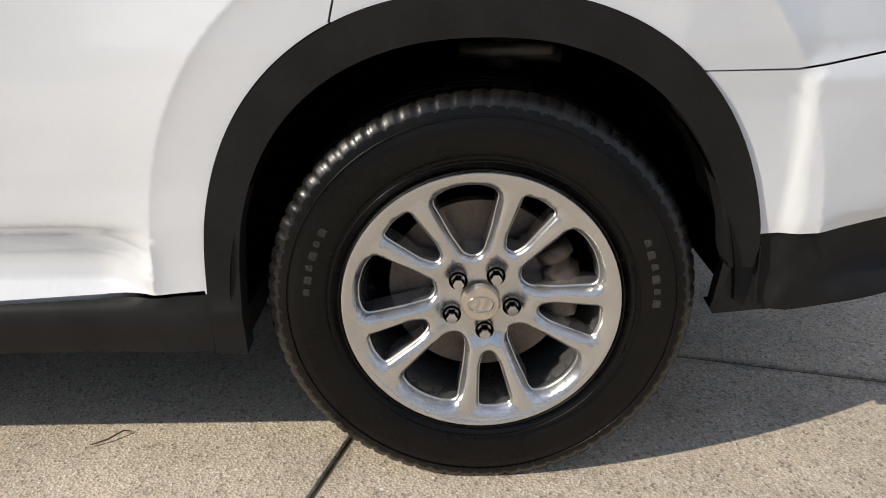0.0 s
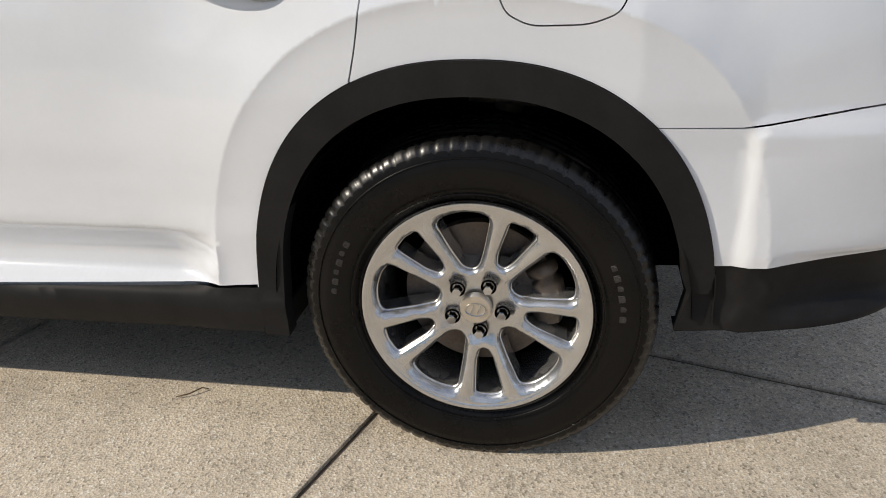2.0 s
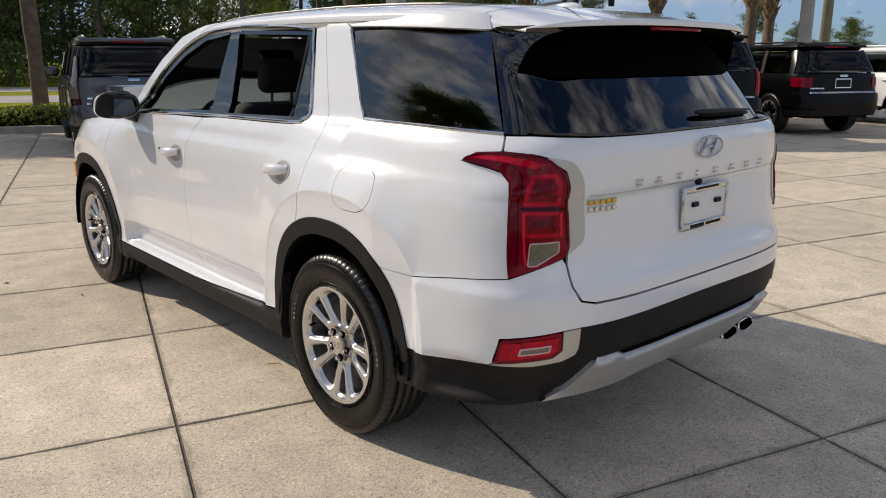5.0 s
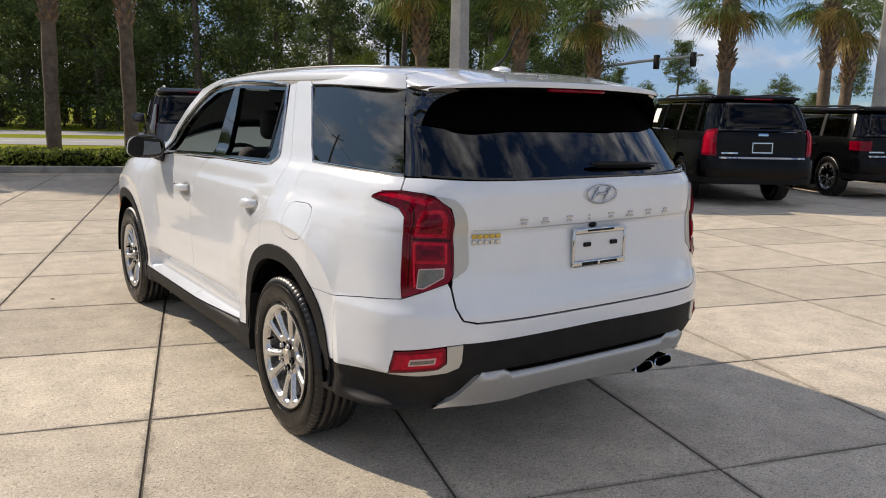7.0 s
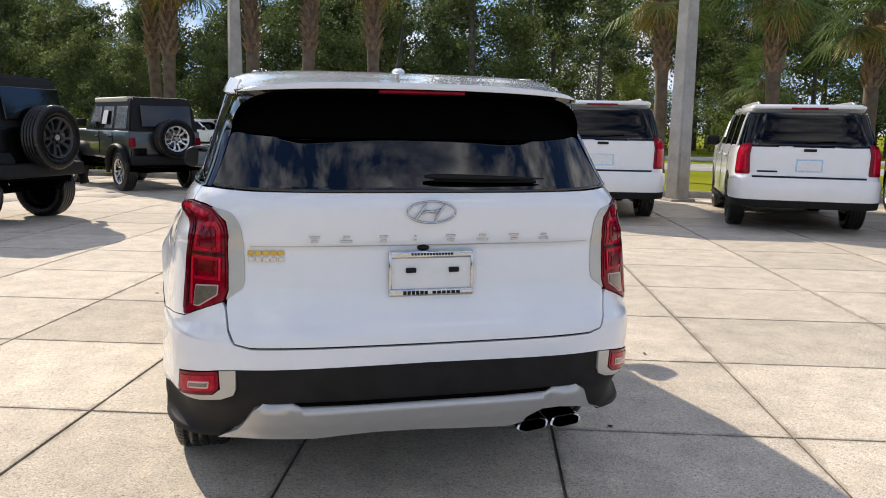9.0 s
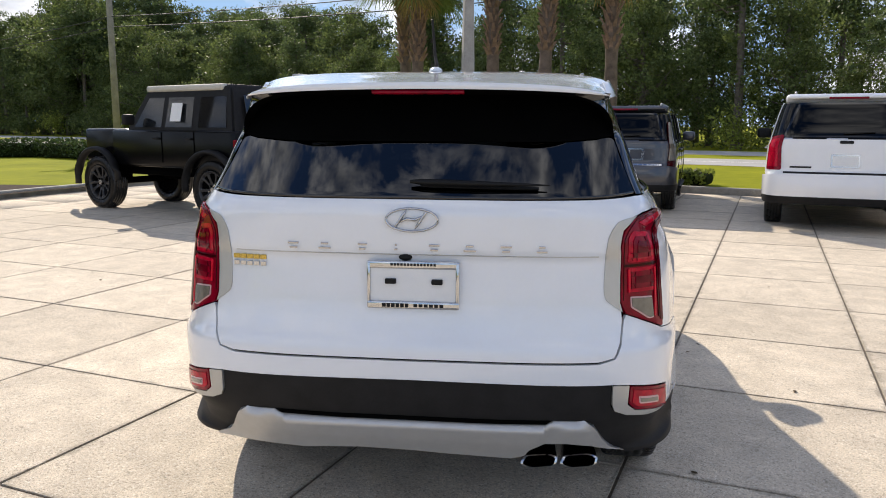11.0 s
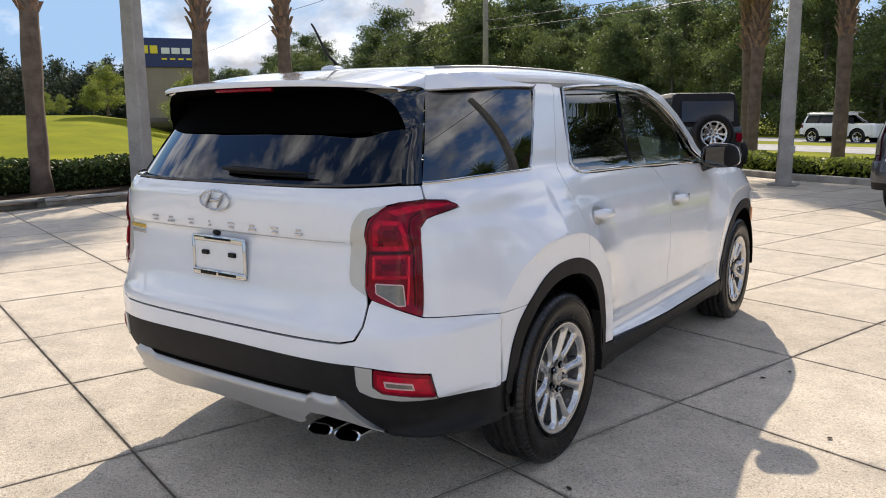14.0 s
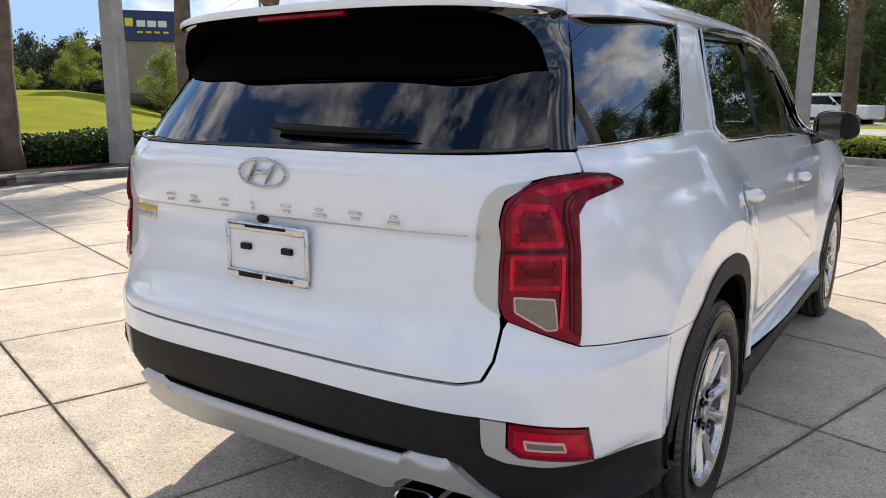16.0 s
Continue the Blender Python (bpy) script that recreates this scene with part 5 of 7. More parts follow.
panel("front_fascia", [(-.84, .28), (.84, .28), (.84, 1.0), (.6, 1.06), (-.6, 1.06), (-.84, 1.0)], front_face, PAINT, car, "white front with black grille", step=.06)
panel("grille", rounded([(-.52, .52), (.52, .52), (.60, .9), (-.60, .9)], .06), front_face, CLAD, car, "black grille", step=.06, off=.008)


def screen(u, v):
    x = u * (.80 - .14 * v)
    return np.stack([-x, 2.72 - .92 * v - .22 * np.abs(u) ** 2.4, 1.13 + .52 * v - .05 * v * v], -1)


panel("windscreen", [(-1, 0), (1, 0), (1, 1), (-1, 1)], screen, GLASS_CLEAR, car, "clear windscreen", step=.08, depth=.004)

# cabin
bm = bmesh.new()
box(bm, (0, 2.36, .98), (1.5, .45, .32), .08)
box(bm, (-.37, 2.18, 1.09), (.42, .12, .10), .04)
part("dashboard", bm, SEAT, car, "dark dashboard", smooth=40)
bm = bmesh.new()
sweep(bm, [(-.37 + .185 * math.cos(a), 1.99 + .06 * math.sin(a), 1.06 + .175 * math.sin(a)) for a in (2 * math.pi * k / 32 for k in range(32))], .015, 8, closed=True)
box(bm, (-.37, 2.0, 1.05), (.20, .04, .09), .02)
part("steering_wheel", bm, SEAT, car, "black steering wheel", smooth=60)
for x, y, w in ((-.37, 1.60, .52), (.37, 1.60, .52), (-.42, .50, .50), (.42, .50, .50), (-.36, -.30, .55), (.36, -.30, .55)):
    k = 1.0 if y > 0 else .86
    bm = bmesh.new()
    box(bm, (x, y + .12, .62), (w, .54, .16), .06, Matrix.Rotation(radians(6), 4, "X"), 3)
    box(bm, (x, y - .19, .93 * k + .02), (w, .15, .62 * k), .06, Matrix.Rotation(radians(14), 4, "X"), 3)
    st = part("car_seat", bm, SEAT, car, "charcoal cloth seat", smooth=50)
    bm = bmesh.new()
    box(bm, (x, y - .29, 1.33 * k + .06), (.27, .10, .18), .045, Matrix.Rotation(radians(10), 4, "X"), 3)
    part("headrest", bm, SEAT, st, "rounded headrest", smooth=50)
    for d in (-.06, .06):
        bm = bmesh.new()
        sweep(bm, [(x + d, y - .27, 1.15 * k + .04), (x + d, y - .285, 1.27 * k + .05)], .008, 6)
        part("headrest_rod", bm, STEEL, st, "thin steel rod")
bm = bmesh.new()
box(bm, (0, 1.36, .50), (1.6, 1.72, .04))
box(bm, (0, -.05, .50), (1.2, 1.10, .04))
box(bm, (0, -.72, .78), (1.3, .28, .04), .01)
box(bm, (.84, 1.36, .88), (.04, 1.70, .56), .01)
box(bm, (-.84, 1.36, .88), (.04, 1.70, .56), .01)
part("cabin_trim", bm, SEAT, car, "dark carpet and door trim")
bm = bmesh.new()
box(bm, (0, 2.0, 1.50), (.24, .03, .07), .015)
sweep(bm, [(0, 2.0, 1.53), (0, 1.95, 1.62)], .012, 6)
part("inner_mirror", bm, GLOSS_BLACK, car, "inside mirror", smooth=40)

# wheels
for yw in (0.0, FRONT_Y):
    for side in (1, -1):
        wheel = new("wheel")
        wheel.parent = car
        if not any(o.name.startswith("tyre") and o.parent and o.parent.name.startswith("wheel") and o.parent != wheel for o in scene.objects):
            build_wheel(wheel)
            first_wheel = wheel
        else:
            made = {first_wheel: wheel}
            for o in first_wheel.children_recursive:
                c = o.copy()
                scene.collection.objects.link(c)
                c.parent = made.get(o.parent)
                made[o] = c
        wheel.matrix_basis = Matrix.Translation((side * (.938), yw, .360)) @ (Matrix() if side > 0 else Matrix.Rotation(math.pi, 4, "Z"))


# ---- trees, hedges, palms ----
def leaves(bm_v, bm_f, centre, spread, count, size, rng, squash=.8):
    """Adds small leaf cards in a loose clump."""
    d = rng.normal(0, 1, (count, 3)) * np.array(spread) * .5
    c = np.asarray(centre) + d
    a = rng.normal(0, 1, (count, 3))
    a /= np.linalg.norm(a, axis=1, keepdims=True)
    b = rng.normal(0, 1, (count, 3))
    b = np.cross(a, b)
    b /= np.maximum(np.linalg.norm(b, axis=1, keepdims=True), 1e-6)
    s = size * rng.uniform(.55, 1.3, (count, 1))
    q = np.stack([c - a * s, c + b * s * .5, c + a * s, c - b * s * .5], 1)
    base = sum(len(x) for x in bm_v)
    bm_v.append(q.reshape(-1, 3))
    i = base + np.arange(count)[:, None] * 4
    bm_f.append(i + np.arange(4)[None])


def quick(name, vs, fs, material, parent, label=""):
    """A mesh from arrays of corners and four-cornered faces."""
    v, f = np.concatenate(vs), np.concatenate(fs)
    me = bpy.data.meshes.new(name)
    me.vertices.add(len(v))
    me.vertices.foreach_set("co", v.astype(np.float32).ravel())
    me.loops.add(f.size)
    me.loops.foreach_set("vertex_index", f.astype(np.int32).ravel())
    me.polygons.add(len(f))
    me.polygons.foreach_set("loop_start", np.arange(0, f.size, 4, dtype=np.int32))
    me.update(calc_edges=True)
    me.validate()
    me.materials.append(material)
    ob = new(name, me)
    ob.parent = parent
    if label:
        ob["label"] = label
    return ob


def build_tree(name, label, height, kind, seed, group=""):
    rng = np.random.default_rng(seed)
    t = thing(name, label, "tree", group)
    bm = bmesh.new()
    r0 = height * (.014 if kind == "pine" else .020)
    bend = rng.normal(0, .02 * height, 2)
    top = height * (.96 if kind == "pine" else .7)
    axis = [Vector((bend[0] * (k / 8) ** 2, bend[1] * (k / 8) ** 2, top * k / 8)) for k in range(9)]
    sweep(bm, axis, [r0 * (1.25 - .1 * k) if k else r0 * 1.6 for k in range(9)], 8)
    vs, fs = [], []
    if kind == "pine":
        lo, n = .50, 26
    else:
        lo, n = .16, 34
    for k in range(n):
        f = lo + (1 - lo) * (k + rng.uniform(0, 1)) / n
        z = top * min(f, .98)
        p = axis[min(8, int(f * 8))].copy()
        p.z = z
        a = rng.uniform(0, 2 * math.pi)
        if kind == "pine":
            reach = height * .20 * (1.15 - f) ** .6 * rng.uniform(.5, 1.2)
            rise = height * .03 * rng.uniform(-.3, 1.2)
        else:
            reach = height * .34 * math.sin(min(1, (f - lo) / (1 - lo) * .8 + .25) * math.pi) * rng.uniform(.45, 1.1)
            rise = height * rng.uniform(.02, .18)
        e = p + Vector((math.cos(a) * reach, math.sin(a) * reach, rise))
        mid = (p + e) / 2 + Vector((0, 0, -.02 * height))
        sweep(bm, [p, mid, e], [r0 * .35, r0 * .22, r0 * .08], 5)
        m = 46 if kind == "pine" else 60
        sp = height * (.060 if kind == "pine" else .085)
        size = height * (.0100 if kind == "pine" else .0112)
        # several tight sprays round each limb's end, so that gaps stay between them
        for j in range(5):
            o = rng.normal(0, .55, 3) * np.array((sp * 1.5, sp * 1.5, sp * .9))
            leaves(vs, fs, np.array(e) + o, (sp * .85, sp * .85, sp * .5), m, size * rng.uniform(.8, 1.2), rng)
        leaves(vs, fs, mid, (sp * 1.2, sp * 1.2, sp * .8), m, size, rng)
    part("trunk", bm, TRUNK, t, "brown trunk and limbs", smooth=50)
    quick("crown", vs, fs, {"pine": LEAF_PINE, "oak": LEAF_OAK, "light": LEAF_SUN}[kind], t, "loose leafy crown")
    return t


def build_bush(name, label, size, seed, material, group="", count=900, leaf=.06):
    rng = np.random.default_rng(seed)
    t = thing(name, label, "bush", group)
    vs, fs = [], []
    for k in range(14):
        a, r = rng.uniform(0, 6.28), rng.uniform(0, .42)
        c = (math.cos(a) * r * size[0], math.sin(a) * r * size[1], size[2] * rng.uniform(.25, .85))
        leaves(vs, fs, c, (size[0] * .3, size[1] * .3, size[2] * .32), count // 14, leaf, rng)
    v = np.concatenate(vs)
    v[:, 2] = np.abs(v[:, 2])
    quick("foliage", [v], fs, material, t, "dense small leaves")
    bm = bmesh.new()
    for k in range(5):
        a = rng.uniform(0, 6.28)
        sweep(bm, [(0, 0, 0), (math.cos(a) * .15 * size[0], math.sin(a) * .15 * size[1], size[2] * .6)], [.03, .012], 5)
    part("stems", bm, TRUNK, t, "thin stems")
    return t


def build_hedge(label, pts, width, height, seed, material=None, per=520, leaf=.045, group=""):
    """A clipped hedge along points on the ground."""
    rng = np.random.default_rng(seed)
    t = thing("hedge", label, "hedge", group)
    vs, fs = [], []
    bm = bmesh.new()
    for (x0, y0), (x1, y1) in zip(pts, pts[1:]):
        ln = math.hypot(x1 - x0, y1 - y0)
        n = int(ln * per)
        f = rng.uniform(0, 1, n)
        q = rng.uniform(-1, 1, n)
        h = rng.uniform(0, 1, n) ** .6
        edge = rng.uniform(0, 1, n) < .6
        q = np.where(edge & (h < .85), np.sign(q) * rng.uniform(.85, 1.08, n), q)
        h = np.where(~edge, rng.uniform(.86, 1.08, n), h)
        nx, ny = -(y1 - y0) / ln, (x1 - x0) / ln
        wob = 1 + .08 * np.sin(f * ln * 2.1 + seed)
        c = np.stack([x0 + (x1 - x0) * f + nx * q * width / 2 * wob, y0 + (y1 - y0) * f + ny * q * width / 2 * wob, h * height * wob + .08], 1)
        a = rng.normal(0, 1, (n, 3))
        a /= np.linalg.norm(a, axis=1, keepdims=True)
        b = np.cross(a, rng.normal(0, 1, (n, 3)))
        b /= np.maximum(np.linalg.norm(b, axis=1, keepdims=True), 1e-6)
        s = leaf * rng.uniform(.6, 1.4, (n, 1))
        base = sum(len(x) for x in vs)
        vs.append(np.stack([c - a * s, c + b * s * .6, c + a * s, c - b * s * .6], 1).reshape(-1, 3))
        fs.append(base + np.arange(n)[:, None] * 4 + np.arange(4)[None])
        m = Matrix.Rotation(math.atan2(y1 - y0, x1 - x0), 4, "Z")
        # plain box within the leaves, coloured as the shade inside the hedge
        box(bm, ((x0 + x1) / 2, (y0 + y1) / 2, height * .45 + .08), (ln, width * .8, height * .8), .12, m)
    part("inner_core", bm, HEDGE_CORE, t, "dark box with the hedge's inner shade in its colour")
    quick("foliage", vs, fs, material or HEDGE, t, "small clipped leaves")
    return t


def build_palm(label, height, seed, lean=(0, 0), fronds=34):
    """A cabbage palm: plain lower trunk, criss-cross leaf boots above, a round head of fan leaves."""
    rng = np.random.default_rng(seed)
    t = thing("palm_tree", label, "palm tree", "palms round the lot")
    n = 14
    ax = [Vector((lean[0] * (k / n) ** 2, lean[1] * (k / n) ** 2, height * k / n)) for k in range(n + 1)]
    bm = bmesh.new()
    sweep(bm, ax, [.23 if k == 0 else .175 + .012 * math.sin(k * 1.7 + seed) for k in range(n + 1)], 16)
    part("trunk", bm, PALM_TRUNK, t, "grey-brown fibrous trunk", smooth=60)
    bm = bmesh.new()
    start = min(.58, 3.5 / height)
    rows = 15
    for r in range(rows):
        f = start + (1.0 - start) * r / (rows - 1)
        c = ax[min(n, int(f * n))].lerp(ax[min(n, int(f * n) + 1)], f * n - int(f * n))
        for k in range(7):
            a = 2 * math.pi * (k + .5 * (r % 2)) / 7 + rng.normal(0, .1)
            d = Vector((math.cos(a), math.sin(a), 0))
            s = Vector((-d.y, d.x, 0))
            w = .060 * (1 + .3 * rng.normal())
            p0 = c + d * .15 - Vector((0, 0, .10))
            ln = .26 * rng.uniform(.8, 1.25)
            p1 = p0 + d * (.10 + .10 * rng.uniform(0, 1)) + Vector((0, 0, ln))
            q = [p0 - s * w + Vector((0, 0, 0)), p0 + s * w, p1 + s * w * .45, p1 - s * w * .45]
            va = [bm.verts.new(v) for v in q] + [bm.verts.new(v - d * .045) for v in q]
            for ids in ((0, 1, 2, 3), (7, 6, 5, 4), (0, 4, 5, 1), (1, 5, 6, 2), (2, 6, 7, 3), (3, 7, 4, 0)):
                bm.faces.new([va[i] for i in ids])
    bmesh.ops.recalc_face_normals(bm, faces=bm.faces[:])
    b = part("leaf_boot", bm, PALM_BOOT, t, "criss-cross dry leaf bases")
    b["kind"] = "stuff"
    for dry in (False, True):
        vs, fs = [], []
        for k in range(fronds if not dry else 7):
            a = rng.uniform(0, 2 * math.pi)
            el = rng.uniform(-.55, 1.35) if not dry else rng.uniform(-1.2, -.6)
            ln = rng.uniform(.75, 1.25) if not dry else .6
            d = np.array([math.cos(a) * math.cos(el), math.sin(a) * math.cos(el), math.sin(el)])
            p0 = np.array(ax[-1]) + np.array([0, 0, -.05])
            side = np.cross(d, [0, 0, 1.0])
            side /= max(np.linalg.norm(side), 1e-6)
            up = np.cross(side, d)
            hub = p0 + d * ln - np.array([0, 0, .10 * ln])
            w = .013
            base = sum(len(x) for x in vs)
            vs.append(np.array([p0 - side * w, p0 + side * w, hub + side * w * .7, hub - side * w * .7]))
            fs.append(base + np.arange(4)[None])
            m = 26
            th = np.linspace(-2.2, 2.2, m) + rng.normal(0, .03, m)
            fl = rng.uniform(.80, 1.1, m) * (1.0 if not dry else .8) * (1 - .18 * np.abs(th) / 2.2)
            dirs = d[None] * np.cos(th)[:, None] + side[None] * np.sin(th)[:, None]
            mid = hub + dirs * fl[:, None] * .55 + up[None] * .05 - np.array([0, 0, .05])
            tip = hub + dirs * fl[:, None] - np.array([0, 0, 1.0])[None] * (.18 + .16 * rng.uniform(0, 1, (m, 1)))
            nn = np.cross(dirs, up[None])
            ww = .020
            base = sum(len(x) for x in vs)
            quad1 = np.stack([hub - nn * .004, hub + nn * .004, mid + nn * ww, mid - nn * ww], 1)
            quad2 = np.stack([mid - nn * ww, mid + nn * ww, tip + nn * .003, tip - nn * .003], 1)
            vs.append(np.concatenate([quad1, quad2], 1).reshape(-1, 3))
            i = base + np.arange(m)[:, None] * 8
            fs.append(np.concatenate([i + np.arange(4)[None], i + 4 + np.arange(4)[None]]))
        quick("dry_fronds" if dry else "fronds", vs, fs, FROND_DRY if dry else FROND, t, "hanging dry fans" if dry else "green fan-shaped fronds")
    return t


# ---- the setting ----
LOT = [(-11.2, -45), (-11.1, 0), (-10.9, 4), (-10.4, 8), (-9.7, 11.5), (-8.6, 15), (-7.0, 17.8), (-5.0, 18.9), (-3.2, 17.9), (-1.2, 16.4), (2.0, 15.0),
       (8.4, 11.9), (11.5, 10.6), (15, 9.6), (30, 5.5), (60, -3), (60, -45)]


def to_plane(z):
    return lambda u, v: np.stack([u, v, z + 0 * u], -1)


far = 2500
gv, gf = fill([(-far, -far), (far, -far), (far, far), (-far, far)], [LOT], 400)
tagged(mesh_ob("ground", [(x, y, .09) for x, y in gv], gf, GRASS_G), "mown green grass round the lot", "ground", kind="structure")
bv, bf = fill(LOT, [], 30)
tagged(mesh_ob("lot_base", [(x, y, -.008) for x, y in bv], bf, JOINT), "dark filler in the joints between slabs", "ground", kind="structure")
bv, bf = fill([(-11.15, -45), (60, -45), (60, -12.5), (-11.15, -12.5)], [], 30)
tagged(mesh_ob("lot_apron", [(x, y, -.004) for x, y in bv], bf, CONCRETE), "plain concrete apron behind", "pavement", kind="structure")

# kerb round the lot
bm = bmesh.new()
line = curve_through(LOT[:16], 5)
rows = []
for i, p in enumerate(line):
    a, b = Vector(line[max(0, i - 1)]), Vector(line[min(len(line) - 1, i + 1)])
    d = (b - a).normalized()
    nrm = Vector((-d.y, d.x))
    rows.append([bm.verts.new((p[0] + nrm.x * o, p[1] + nrm.y * o, z)) for o, z in ((-.015, -.01), (.0, .13), (.02, .15), (.16, .15), (.18, .13), (.185, .05))])
for a, b in zip(rows, rows[1:]):
    for k in range(5):
        bm.faces.new((a[k], b[k], b[k + 1], a[k + 1]))
bmesh.ops.recalc_face_normals(bm, faces=bm.faces[:])
tagged(part("kerb", bm, KERB, smooth=35), "pale concrete kerb round the lot", "kerb", kind="structure")

# road beyond the grass, with its far verge
ROAD_WAY = Vector((-.88, .47, 0)).normalized()
ROAD_OUT = Vector((.47, .88, 0)).normalized()


def road_place(k, out, z=0.0):
    p = Vector((0, 36.5, 0)) + ROAD_WAY * k + ROAD_OUT * out
    return (p.x, p.y, z)


def strip(name, o0, o1, z, material, label, category):
    v = [road_place(-400, o0, z), road_place(600, o0, z), road_place(600, o1, z), road_place(-400, o1, z)]
    return tagged(mesh_ob(name, v, [(0, 1, 2, 3)], material), label, category, kind="structure")


strip("road_near", -7.0, -1.2, .10, ROAD_PALE, "pale sunlit highway lanes", "road")
strip("road_far", 3.2, 9.5, .10, ROAD_PALE, "pale sunlit highway lanes", "road")
strip("road_line", -4.2, -4.05, .105, PAPER, "white lane line", "road marking")

# hedges and beds
build_hedge("clipped green hedge behind the kerb", [(-13.15, -14), (-13.15, 2), (-13.05, 7.0), (-12.85, 12.5)], 1.0, .60, 3, per=900)
bv, bf = fill([(-13.6, -14), (-11.02, -14), (-10.92, 0), (-10.75, 4), (-10.25, 8), (-9.55, 11.5), (-9.2, 12.6), (-13.3, 12.6)], [], 3)
tagged(mesh_ob("planting_bed", [(x, y, .105) for x, y in bv], bf, MULCH), "dark bark mulch bed behind the kerb", "bed", kind="structure")
build_hedge("clipped green hedge across the lawn", [(-31, 22), (-24, 24), (-20, 27), (-15.5, 24.5)], 1.3, .7, 5, per=420, leaf=.06)
build_hedge("low loose shrub bed behind the kerb", [(-9.6, 17.2), (-7.6, 19.4), (-5.0, 20.4), (-2.7, 18.9)], 1.2, .45, 7, LEAF_SUN, 620, .05)
build_hedge("low loose shrub bed behind the kerb", [(-2.4, 18.6), (-.4, 17.3), (2.8, 15.8), (4.6, 15.0)], 1.2, .38, 8, LEAF_SUN, 620, .05)


def lawn_rise(x, y):
    """How far the lawn towards the shop swells above the level ground."""
    az, d = math.degrees(math.atan2(-x, y + 3)), math.hypot(x, y + 3)
    a = min(1, max(0, (az - 50) / 8)) * min(1, max(0, (118 - az) / 10))
    f = min(1, max(0, (d - 22) / 40)) * min(1, max(0, (175 - d) / 15))
    return 1.9 * a * a * (3 - 2 * a) * f * f * (3 - 2 * f)


bv, bf = [], []
RING = list(np.arange(20, 70, 3.0)) + [72, 80, 100, 130, 160, 168, 176]
for i in range(37):
    for d in RING:
        az = radians(48 + 2 * i)
        x, y = -math.sin(az) * d, math.cos(az) * d - 3
        bv.append((x, y, .05 + lawn_rise(x, y)))
n_ = len(RING)
bf = [(i * n_ + k, i * n_ + k + 1, (i + 1) * n_ + k + 1, (i + 1) * n_ + k) for i in range(36) for k in range(n_ - 1)]
rise = mesh_ob("ground_rise", bv, bf, GRASS_G)
for p in rise.data.polygons:
    p.use_smooth = True
tagged(rise, "gently rising mown lawn before the shop", "ground", kind="structure")

# palms
PALMS = [(-12.5, 4.75, 6.4, 11), (-12.55, 8.65, 6.9, 12), (-12.4, 11.2, 7.0, 13), (-3.2, 20.9, 5.9, 14), (-3.7, 22.3, 6.5, 15), (-.72, 19.6, 6.6, 16), (.72, 18.2, 6.3, 17),
         (2.55, 18.1, 6.1, 18), (10.3, 16.0, 5.3, 19), (12.3, 13.9, 5.1, 20), (15.2, 13.8, 4.6, 21), (18.1, 11.3, 4.9, 22), (21.2, 9.9, 5.2, 23), (23.6, 10.5, 4.7, 24), (-16.5, -2, 5.0, 25), (-12.6, -6, 5.1, 26)]
for x, y, h, sd in PALMS:
    rr = np.random.default_rng(sd)
    p = build_palm("tall cabbage palm with rough brown trunk", h, sd, tuple(rr.normal(0, .18, 2)), 66 if h > 6.3 else 38)
    p.location = (x, y, .08)
small = build_palm("short young cabbage palm with drooping yellowed fans", 4.6, 40, fronds=40)
small.location = (13.5, 16.0, .08)
small.scale = (.62, .62, .62)

# woods beyond the road
PINES = [build_tree("pine_tree", "tall dark pine in the woods", h, "pine", 100 + i, "woods beyond the road") for i, h in enumerate((13.5, 15.0, 12.5, 16.0))]
OAKS = [build_tree("broadleaf_tree", "dense leafy tree at the edge of the woods", h, "oak", 200 + i, "woods beyond the road") for i, h in enumerate((9.5, 11.5, 8.0))]
LIGHT = [build_tree("broadleaf_tree", "sunlit yellow-green leafy tree", h, "light", 300 + i, "woods beyond the road") for i, h in enumerate((7.5, 5.5))]
rw = np.random.default_rng(5)
spots = []
for k in np.arange(-31, 90, 4.2):
    spots.append((k + rw.normal(0, 1), 14 + rw.uniform(0, 3), "oak" if rw.uniform() < .62 else "pine" if rw.uniform() < .6 else "light", rw.uniform(.8, 1.15)))
    spots.append((k + rw.normal(0, 1.5), 20 + rw.uniform(0, 5), "pine" if rw.uniform() < .7 else "oak", rw.uniform(.85, 1.1)))
for k in np.arange(-33, 95, 4.6):
    spots.append((k + rw.normal(0, 1.5), 28 + rw.uniform(0, 6), "pine" if rw.uniform() < .75 else "oak", rw.uniform(.95, 1.2)))
    spots.append((k + rw.normal(0, 1.5), 38 + rw.uniform(0, 8), "pine" if rw.uniform() < .6 else "oak", rw.uniform(1.0, 1.3)))
for k in np.arange(30, 330, 5.5):
    spots.append((k + rw.normal(0, 2), 17 + rw.uniform(0, 4), "oak", rw.uniform(1.1, 1.5)))
    spots.append((k + rw.normal(0, 2), 25 + rw.uniform(0, 6), "pine" if rw.uniform() < .6 else "oak", rw.uniform(1.05, 1.4)))
for k in np.arange(22, 100, 2.6):
    spots.append((k + rw.normal(0, .8), 19 + rw.uniform(0, 9), "pine", rw.uniform(.62, .80) + (.16 if k > 58 else 0)))
TALL = {"pine": 14.2, "oak": 9.7, "light": 6.5}
pool = {"pine": list(PINES), "oak": list(OAKS), "light": list(LIGHT)}
count = {"pine": 0, "oak": 0, "light": 0}


